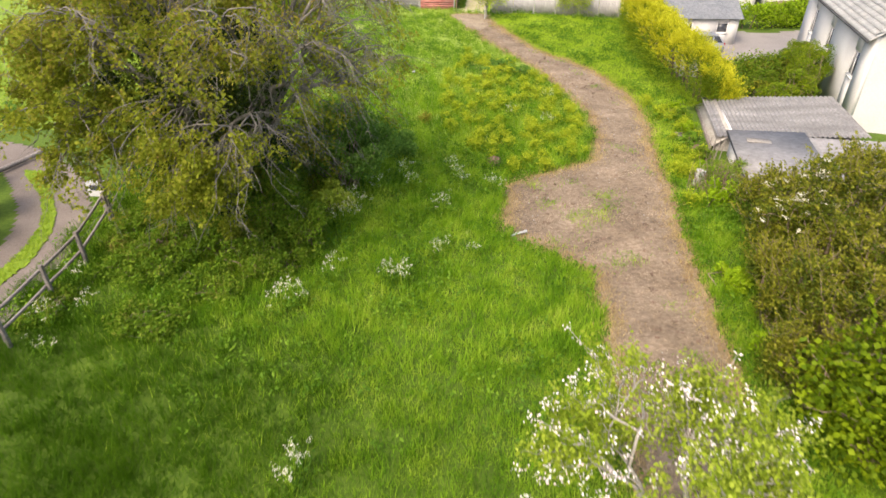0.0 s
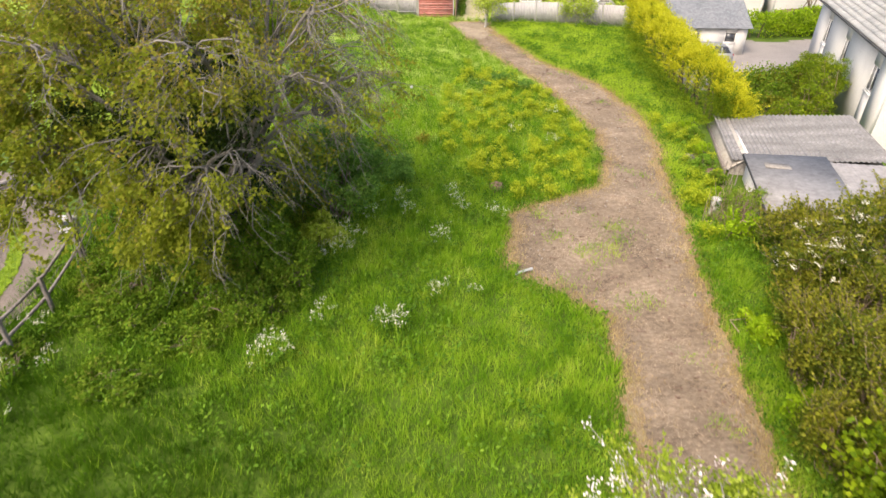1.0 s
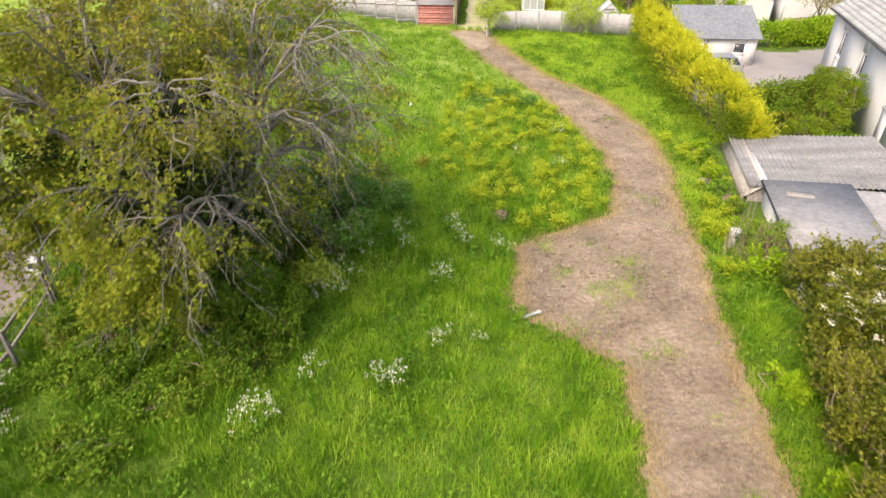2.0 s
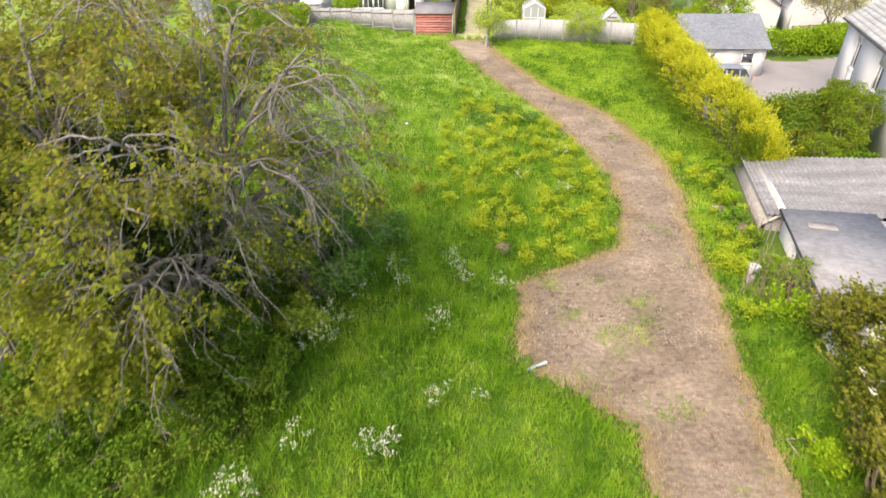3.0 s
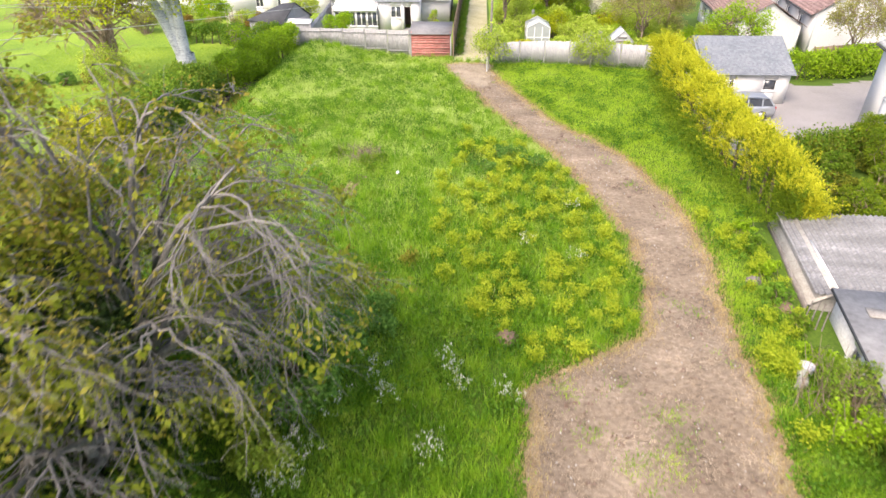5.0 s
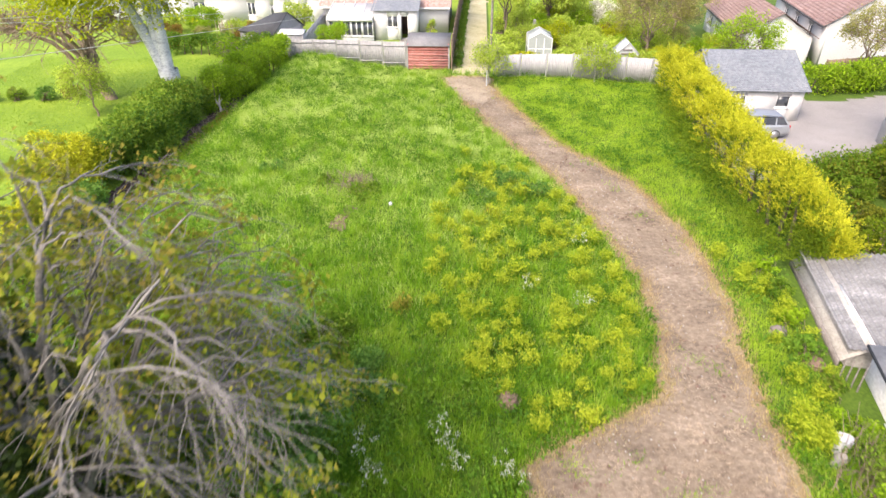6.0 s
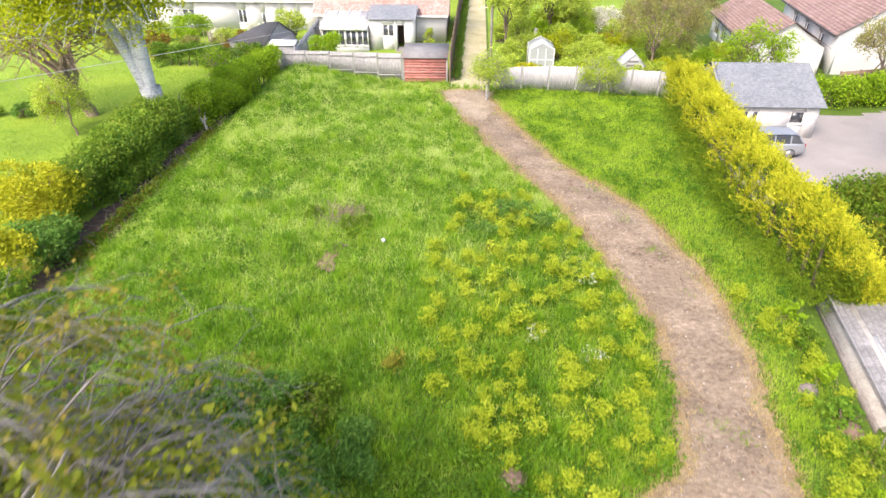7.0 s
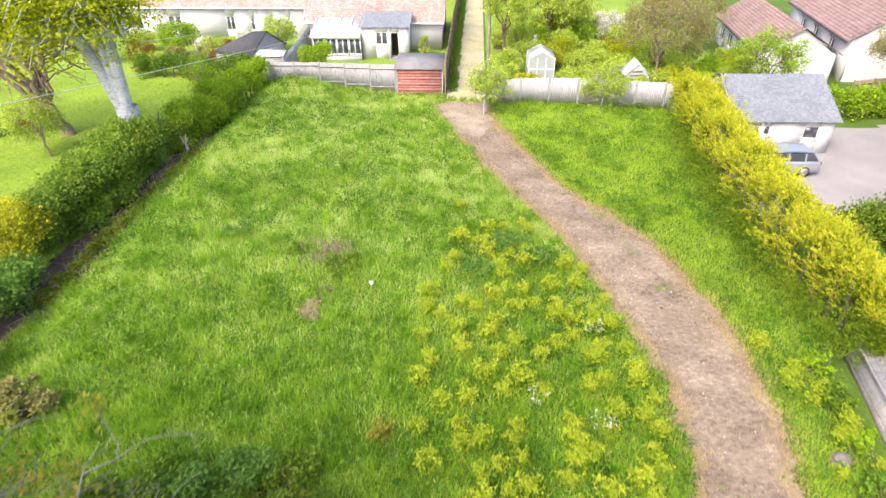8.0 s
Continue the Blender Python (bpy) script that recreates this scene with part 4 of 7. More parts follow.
part("roof_rafters", boxes_mesh("roof_rafters", [(u + 7.3, -3.4, 1.9, u + 7.34, 0, 1.98) for u in (-12.1, -11.1, -10.1, -9.1, -8.2)], "upvc",
     [np.array(Matrix.Translation((0, -3.4, 1.9)) @ Matrix.Rotation(math.atan2(0.8, 3.2), 4, "X") @ Matrix.Translation((0, 3.4, -1.9)))] * 5), home)

# the neighbouring long bungalow
nb = thing("bungalow", (-24, 73, 0.4), "long white rendered bungalow with a red tiled roof", "house")
nh = [(2.7, 0.7, 3.5, 1.9), (4.9, 0.7, 5.3, 1.7), (-2.6, 0.8, -1.4, 1.9), (6.6, 1.5, 7.0, 1.8), (8.2, 1.5, 8.6, 1.8), (-6.5, 0.8, -5.0, 1.9)]
part("wall", boxes_mesh("wall", [(a, 0, b, c, 0.25, d) for a, b, c, d in wall_boxes(-11, 10.1, -0.3, 2.85, nh)] + [(9.85, 0.25, -0.3, 10.1, 9, 2.85), (-11, 0.25, -0.3, -10.75, 9, 2.85), (-11, 9, -0.3, 10.1, 9.25, 2.85)], "render_white"), nb)
for a, b, c, d in nh:
    add_window(nb, a, b, c, d, 0, 2 if c - a > 0.6 else 1)
part("roof", tiled("roof", (-11.3, -0.35, 2.72), (21.7, 0, 0), (0, 5.0, 3.3), 90, 28, 0.035, "tile_red", 8), nb, "weathered red roof tiles")
part("rear_roof", tiled("rear_roof", (-11.3, 9.6, 2.72), (21.7, 0, 0), (0, -5.0, 3.3), 40, 8, 0.05, "tile_red", 9), nb)
part("gutter", bevelled("gutter", [(-11.3, -0.46, 2.6, 10.4, -0.34, 2.71)], "upvc", 0.02), nb)
for gu in (-11, 9.85):
    part("gable_wall", gable("gable_wall", [(0.1, 2.85), (4.65, 5.8), (9.15, 2.85)], (gu, 0.25), "x", "render_white"), nb)


def side_house(name, at, wide, deep, eave, rise, roof_mat, label, windows, seed, tiles=(30, 14), turn=0.0):
    """A house whose ridge runs away along y: windows lie in the wall that faces -x."""
    h = thing(name, at, label, "house", turn=turn)
    part("wall", boxes_mesh("wall", [(0, a, b, 0.25, c, d) for a, b, c, d in wall_boxes(0, deep, -0.2, eave, windows)], "render_white"), h)
    part("rear_wall", boxes_mesh("rear_wall", [(wide - 0.25, 0, -0.2, wide, deep, eave)], "render_white"), h)
    for gu in (0, deep - 0.25):
        part("gable_wall", gable("gable_wall", [(0.25, -0.2), (wide - 0.25, -0.2), (wide - 0.25, eave), (wide / 2, eave + rise * 0.97), (0.25, eave)], (gu, 0.25), "y", "render_white"), h)
    for a, b, c, d in windows:
        add_window(h, a, b, c, d, 0, 2, True)
    part("roof", tiled("roof", (-0.35, -0.3, eave - 0.12), (0, deep + 0.6, 0), (wide / 2 + 0.35, 0, rise + 0.12), *tiles, 0.045, roof_mat, seed), h)
    part("rear_roof", tiled("rear_roof", (wide + 0.35, -0.3, eave - 0.12), (0, deep + 0.6, 0), (-wide / 2 - 0.35, 0, rise + 0.12), *tiles, 0.045, roof_mat, seed + 1), h)
    part("gutter", bevelled("gutter", [(-0.46, -0.3, eave - 0.24, -0.34, deep + 0.3, eave - 0.13)], "black_felt", 0.02), h)
    return h


side_house("white_house", (21.95, 33.7, -1.35), 9, 16, 5.15, 3.2, "slate_pale", "tall white rendered house with a pale grey slate roof", [(1.5, 2.6, 2.6, 4.0), (7.6, 2.6, 8.6, 4.0), (12.4, 2.6, 13.4, 4.2)], 11, (50, 18), -13.5)
side_house("bungalow", (23.2, 66.6, -1.5), 5.6, 13.5, 2.7, 1.8, "tile_brown", "white bungalow with a brown tiled roof and long windows", [(5.2, 0.9, 6.6, 2.0), (7.8, 0.9, 9.2, 2.0), (10.6, 0.9, 12.0, 2.0)], 13, (44, 14), -5.9)
side_house("bungalow", (30.1, 67.0, -1.4), 9, 15, 3.4, 3.2, "tile_brown", "white house with a broad brown tiled roof among gardens", [(3.0, 1.4, 4.2, 2.7), (7.0, 1.4, 8.2, 2.7), (10.6, 1.4, 11.8, 2.7)], 15, (46, 20), -8.0)

# slate-roofed outbuilding behind the golden hedge
an = thing("annex", (16.6, 52.7, -1.35), "white single-storey annex with a blue-grey slate roof", "outbuilding")
ah = [(1.15, 1.2, 1.55, 1.8), (1.75, 1.2, 2.15, 1.8), (4.1, 1.0, 5.0, 1.8)]
part("wall", boxes_mesh("wall", [(a, 0, b, c, 0.22, d) for a, b, c, d in wall_boxes(0, 5.8, -0.1, 2.25, ah)] + [(0, 0.22, -0.1, 0.22, 6.6, 2.25), (5.58, 0.22, -0.1, 5.8, 6.6, 2.25), (0, 6.6, -0.1, 5.8, 6.82, 2.25)], "render_white"), an)
for a, b, c, d in ah:
    add_window(an, a, b, c, d, 0, 1)
part("roof", tiled("roof", (-0.25, -0.3, 2.15), (6.3, 0, 0), (0, 3.7, 1.75), 40, 26, 0.02, "slate", 17), an, "blue-grey slates")
part("rear_roof", tiled("rear_roof", (-0.25, 7.1, 2.15), (6.3, 0, 0), (0, -3.7, 1.75), 26, 10, 0.03, "slate", 18), an)
for gu in (0, 5.58):
    part("gable_wall", gable("gable_wall", [(0.1, 2.25), (3.4, 3.75), (6.7, 2.25)], (gu, 0.22), "x", "render_white"), an)


# low sheds with corrugated roofs beside the field
def wavy(name, w, d, z0, z1, material, pitch=0.2, amp=0.035):
    """A corrugated sheet w across and d deep, its ridges running along y, rising from z0 at x = 0 to z1 at x = w."""
    nx = int(w / pitch * 8)
    X, Y = np.meshgrid(np.linspace(0, w, nx), np.linspace(0, d, 6), indexing="ij")
    Z = z0 + (z1 - z0) * X / w + amp * np.sin(2 * np.pi * X / pitch) + 0.012 * wobble(X, Y, 0.9) + 0.015 * (np.round(Y / d * 5) % 2)
    ids = np.arange(X.size).reshape(X.shape)
    q = np.stack([ids[:-1, :-1], ids[1:, :-1], ids[1:, 1:], ids[:-1, 1:]], -1).reshape(-1, 4)
    top = np.stack([X, Y, Z], -1).reshape(-1, 3)
    return mesh_of(name, np.concatenate([top, top - [0, 0, 0.012]]), np.concatenate([q, q[:, ::-1] + len(top)]), material, True)


GT = -9.5
ga = thing("shed", (12.55, 27.55, -1.3), "low concrete shed with a grey corrugated cement roof", "shed", turn=GT)
part("wall", boxes_mesh("wall", [(0.1, 0, -0.1, 0.32, 5.4, 1.98), (0.32, 5.18, -0.1, 6.1, 5.4, 2.0), (0.32, 0, -0.1, 6.1, 0.2, 2.0), (5.9, 0.2, -0.1, 6.1, 5.18, 2.2)], "concrete"), ga)
part("roof", wavy("roof", 6.4, 5.7, 2.02, 2.5, "corrugated"), ga, "grey corrugated cement sheets", (0.0, -0.12, 0))
part("verge_sheet", slab("verge_sheet", [(-0.12, -0.14, 1.55), (0.62, -0.14, 2.15), (0.62, 5.6, 2.15), (-0.12, 5.6, 1.55)], 0.04, "stone"), ga, "smooth pale cement sheets along the edge")
part("verge_board", boxes_mesh("verge_board", [(-0.17, -0.14, 1.2, -0.125, 5.6, 1.56)], "rail_wood"), ga, "flaking grey edge board")
part("ridge_flashing", boxes_mesh("ridge_flashing", [(0.65, 0.0, 2.11, 0.75, 3.3, 2.14)], "lime_wash"), ga)
gb = thing("shed", (11.55, 20.0, -1.3), "whitewashed shed with a smooth grey felt roof", "shed", turn=-11.0)
bh = [(1.2, 1.2, 2.0, 1.9), (4.6, 1.3, 5.2, 1.9)]
part("wall", boxes_mesh("wall", [(0.1, a, b, 0.3, c, d) for a, b, c, d in wall_boxes(0, 7.2, -0.1, 2.42, bh)] + [(0.3, 0, -0.1, 3.2, 0.2, 2.4), (0.3, 7.0, -0.1, 3.2, 7.2, 2.42)], "lime_wash"), gb)
for a, b, c, d in bh:
    add_window(gb, a, b, c, d, 0.1, 1, True)
part("roof", slab("roof", [(-0.12, -0.2, 2.45), (3.1, -0.2, 2.62), (3.1, 7.3, 2.62), (-0.12, 7.3, 2.45)], 0.05, "roof_sheet"), gb, "smooth grey roof sheet")
part("fascia", boxes_mesh("fascia", [(-0.16, -0.2, 2.36, -0.125, 7.3, 2.44)], "black_felt"), gb)
part("patch", boxes_mesh("patch", [(0.5, 5.8, 2.51, 1.7, 6.3, 2.535)], "concrete", [np.array(Matrix.Rotation(-math.atan2(0.17, 3.22) * 0, 4, "Y"))]), gb, "pale repaired strip on the roof")
gc = thing("shed", (14.75, 19.6, -1.3), "long low shed with a grey sheet roof", "shed", turn=-11.0)
part("wall", boxes_mesh("wall", [(0.1, 0.1, -0.1, 0.3, 6.7, 2.38), (0.3, 0.1, -0.1, 5.2, 0.3, 2.38), (0.3, 6.5, -0.1, 5.2, 6.7, 2.38), (5.0, 0.3, -0.1, 5.2, 6.5, 2.4)], "concrete"), gc)
part("roof", wavy("roof", 5.5, 7.0, 2.44, 2.6, "roof_sheet", 0.3, 0.012), gc, "grey ribbed roof sheets", (0, -0.1, 0))

# red garden shed
rs = thing("garden_shed", (-2.78, 59.0, 0.05), "faded red boarded garden shed with a grey felt roof", "shed")
for i in range(9):
    z = 0.02 + i * 0.2
    part("board", boxes_mesh("board", [(-1.55, -0.012 - 0.012 * (i % 2), z, 1.55, 0.02, z + 0.215)], "red_board"), rs)
part("side_wall", boxes_mesh("side_wall", [(-1.55, 0.02, 0, -1.5, 2.2, 1.9), (1.5, 0.02, 0, 1.55, 2.2, 1.9), (-1.5, 2.15, 0, 1.5, 2.2, 2.2)], "red_board"), rs)
part("roof", slab("roof", [(-1.68, -0.16, 1.82), (1.66, -0.16, 1.82), (1.66, 2.35, 2.24), (-1.68, 2.35, 2.24)], 0.05, "felt"), rs, "grey roofing felt")
for u in (-1.58, 1.58):
    part("corner_post", bevelled("corner_post", [(u - 0.05, -0.05, 0, u + 0.05, 0.05, 1.8)], "fence_wood", 0.01), rs)


# ---- fences ----
def panel_fence(name, pts, tall, label, material="fence_wood", span=1.83, board=0.13, rail_side=-1, front=0.0):
    """Panels of upright boards between posts, along pts (x, y)."""
    x0, y0 = pts[0]
    f = thing(name, (x0, y0, float(height(x0, y0))), label, "fence")
    z00 = float(height(x0, y0))
    p = np.array(pts, float)
    s = np.r_[0, np.cumsum(np.linalg.norm(np.diff(p, axis=0), axis=1))]
    n = max(1, round(s[-1] / span))
    rng = np.random.default_rng(len(pts) * 7 + int(abs(x0) * 10))
    knots = np.linspace(0, s[-1], n + 1)
    ends = [(np.interp(k, s, p[:, 0]), np.interp(k, s, p[:, 1])) for k in knots]
    tops = np.interp(np.linspace(0, 1, n + 1), np.linspace(0, 1, len(tall)), tall)
    for i, (px, py) in enumerate(ends):
        z = float(height(px, py)) - z00
        h = tops[i] - z00
        part("post", bevelled("post", [(-0.05, -0.05, z - 0.1, 0.05, 0.05, h + 0.05)], material, 0.012), f, at=(px - x0, py - y0, 0))
    for i in range(n):
        (ax, ay), (bx_, by_) = ends[i], ends[i + 1]
        d = math.hypot(bx_ - ax, by_ - ay)
        turn = math.atan2(by_ - ay, bx_ - ax)
        za, zb = float(height(ax, ay)) - z00, float(height(bx_, by_)) - z00
        nb_ = int((d - 0.12) / board)
        bs, ms = [], []
        mid = Matrix.Translation((ax - x0, ay - y0, 0)) @ Matrix.Rotation(turn, 4, "Z")
        rails = []
        for j in range(nb_):
            u = 0.07 + j * (d - 0.14) / nb_
            k = u / d
            zt = (tops[i] * (1 - k) + tops[i + 1] * k) - z00 + rng.normal() * 0.012
            bs.append((u, front - 0.012 + 0.005 * (j % 2), za * (1 - k) + zb * k + 0.03, u + (d - 0.14) / nb_ * 1.06, front + 0.006 + 0.005 * (j % 2), zt))
        for zr in (0.25, 0.85):
            za_r, zt_r = min(za, zb), (tops[i] + tops[i + 1]) / 2 - z00
            z = za_r + (zt_r - za_r) * zr
            rails.append((0.05, -0.05 * 1 if rail_side < 0 else 0.02, z - 0.04, d - 0.05, -0.014 if rail_side < 0 else 0.06, z + 0.04))
        for nm, group_ in (("rail", rails), ("board", bs)):
            for b in group_:
                part(nm, boxes_mesh(nm, [b], material), f).matrix_basis = mid
    return f


panel_fence("garden_fence", [(-13.4, 59.4), (-4.5, 59.2)], [2.16, 2.12, 2.06], "weathered grey boarded garden fence with rails")
panel_fence("garden_fence", [(2.2, 57.6), (7.0, 57.75), (15.6, 57.6)], [1.58, 1.72, 1.66, 1.5, 1.4], "pale silvery boarded garden fence beside small trees", "silver_wood", rail_side=1, front=-0.065)
panel_fence("alley_fence", [(-1.0, 59.0), (-0.95, 75), (-0.8, 98)], [2.3, 2.4, 2.4], "brown boarded fence along the grass alley", "brown_fence")
panel_fence("garden_fence", [(28.0, 61.4), (34.5, 63.0)], [0.5, 0.6], "brown boarded fence on the far side of the yard", "brown_fence")
panel_fence("garden_fence", [(-12.6, 60.3), (-12.9, 69.4)], [2.15, 2.3], "grey panel fence between the two back gardens", "silver_wood")
panel_fence("garden_fence", [(-14.6, 61.6), (-13.2, 61.9)], [1.7, 2.3], "short brown boarded fence panel between two sheds", "brown_fence")


# ---- trees ----
def curve_to(rng, a, b, bow, sag, k=6, jitter=0.06):
    """A limb from a to b that bows up and then sags."""
    a, b = np.array(a, float), np.array(b, float)
    t = np.linspace(0, 1, k)[:, None]
    p = a + (b - a) * t
    p[:, 2] += bow * np.sin(np.pi * t[:, 0]) - sag * t[:, 0] ** 3
    d = np.linalg.norm(b - a)
    p[1:-1] += rng.normal(size=(k - 2, 3)) * jitter * d
    return p


def crown_tree(name, base, centre, radii, label, leaf, bark, seed, limbs=8, targets=120, twigs=4, trunk=0.25, leaf_n=20000, leaf_size=0.12, droop=0.6, twig_len=0.9,
               shell=0.5, leaf2=None, low=-0.55, category="tree", stems=1, aspect=0.6, leaf_hang=0.3, tip_bias=0.5, twig_thick=0.012, cluster=0.16, clusters_per=14, boxy=2.0, skirt=None, twig_bark=None):
    """A tree whose limbs lead to points all over a domed crown; twigs and leaves grow at their ends."""
    rng = np.random.default_rng(seed)
    base, centre, radii = np.array(base, float), np.array(centre, float), np.array(radii, float)
    ob = thing(name, base, label, category)
    c = centre - base
    fork = np.array([c[0] * 0.35, c[1] * 0.35, max(0.6, c[2] * 0.45)])
    trunks, branches, twig_l, limb_l = [], [], [], []
    roots = []
    for i in range(stems):
        o = np.array([rng.normal() * 0.25, rng.normal() * 0.25, -0.1]) if stems > 1 else np.array([0, 0, -0.1])
        f = fork + (rng.normal(size=3) * np.array([0.5, 0.5, 0.3]) if stems > 1 else 0)
        p = curve_to(rng, o, f, 0.0, 0.0, 5, 0.04)
        trunks.append((p, np.linspace(trunk * 1.25, trunk * 0.8, 5)))
        roots.append(f)
    nodes = []
    for i in range(limbs):
        ang = 2 * np.pi * (i + rng.uniform(-0.3, 0.3)) / limbs
        el = rng.uniform(0.1, 1.2)
        e = c + radii * 0.6 * np.array([np.cos(ang) * np.cos(el), np.sin(ang) * np.cos(el), np.sin(el)])
        p = curve_to(rng, roots[i % stems], e, 0.12 * radii[2], 0, 7, 0.05)
        limb_l.append((p, np.linspace(trunk * 0.55, trunk * 0.2, 7)))
        nodes += list(p[2:])
    nodes = np.array(nodes)
    d = unit(rng.normal(size=(targets * 3, 3)))
    d = d[d[:, 2] > low][:targets]
    d = d / (np.sum(np.abs(d) ** boxy, axis=1) ** (1 / boxy))[:, None]
    tips = c + d * radii * rng.uniform(shell, 1.0, len(d))[:, None] ** 0.6 * (1 + 0.1 * rng.normal(size=(len(d), 1)))
    if skirt:
        tips = tips[skirt(tips + base)]
    ends, dirs = [], []
    for tip in tips:
        tip[2] = max(tip[2], 0.25)
        j = np.argsort(np.linalg.norm(nodes - tip, axis=1) + rng.uniform(0, 0.8, len(nodes)))[0]
        p = curve_to(rng, nodes[j], tip, 0.12 * np.linalg.norm(tip - nodes[j]), 0.1 * droop, 6, 0.045)
        branches.append((p, np.linspace(trunk * 0.15, twig_thick * 1.3, 6)))
        for _ in range(twigs):
            q = p[rng.integers(2, 6)]
            out = unit(unit(tip - c * np.array([1, 1, 0.6])) * 0.9 + rng.normal(size=3) * 0.75)
            L = twig_len * rng.uniform(0.5, 1.3)
            e = q + out * L - np.array([0, 0, droop * L * rng.uniform(0.2, 1.0)])
            e[2] = max(e[2], 0.1)
            w = curve_to(rng, q, e, 0.12 * L, 0.15 * droop * L, 5, 0.05)
            twig_l.append((w, np.linspace(twig_thick, twig_thick * 0.35, 5)))
            for r_ in w[2:]:
                ends.append(r_)
                dirs.append(unit(e - q))
    part("trunk", tubes("trunk", trunks, bark, 10), ob)
    for w in limb_l:
        part("limb", tubes("limb", [w], bark, 8), ob)
    tagged(part("branch_work", tubes("branch_work", branches, bark, 6), ob), kind="stuff")
    tagged(part("twig_work", tubes("twig_work", twig_l, twig_bark or bark, 4), ob), kind="stuff")
    ends, dirs = np.array(ends), np.array(dirs)
    nc = max(1, leaf_n // clusters_per)
    k = rng.integers(0, len(ends), nc)
    cen = ends[k] + rng.normal(size=(nc, 3)) * cluster * 0.8
    pts = np.repeat(cen, clusters_per, axis=0) + rng.normal(size=(nc * clusters_per, 3)) * cluster
    pts[:, 2] = np.maximum(pts[:, 2], 0.05)
    hang = np.repeat(dirs[k], clusters_per, axis=0) * 0.6 + np.array([0, 0, -leaf_hang])
    if skirt:
        ok = skirt(pts + base)
        pts, hang = pts[ok], hang[ok]
    part("crown", leaves("crown", pts, leaf_size, leaf, rng, aspect, hang, 0.35), ob)
    if leaf2:
        m = leaf_n // 5
        p = c + unit(rng.normal(size=(m, 3))) * radii * rng.uniform(0.1, 0.72, m)[:, None]
        p = p[p[:, 2] > 0.1]
        p = p[skirt(p + base)] if skirt else p
        part("inner_leaves", leaves("inner_leaves", p, leaf_size, leaf2, rng, aspect, None, 0.3), ob)
    return ob


def clear_of_lane(p):
    """Keeps the low skirt of the crown off the lane and its fence."""
    x, y, z = p[:, 0], p[:, 1], p[:, 2]
    rag = 0.45 * wobble(x, y, 1.1) + 0.35 * wobble(z, x, 1.7)
    low = np.interp(x, [-6.5, -5.7, -4.3, -3.2, -0.9], [0.0, 0.9, 2.2, 4.2, 6.0]) - 0.55 * (y - 18)
    return (x > -13.2) & (z + 0.75 * np.minimum(y, 19) > 14.0 + rag) & (z > low + rag * (x > -6.5)) & (z > 0.6 + 1.35 * np.maximum(-7.9 - x, 0) * (y < 19.5))


def bezier(a, ta, b, tb, k):
    """A smooth limb from a, leaving along ta, to b, arriving along tb."""
    t = np.linspace(0, 1, k)[:, None]
    return a * (1 - t) ** 3 + 3 * (a + ta) * t * (1 - t) ** 2 + 3 * (b - tb) * t**2 * (1 - t) + b * t**3


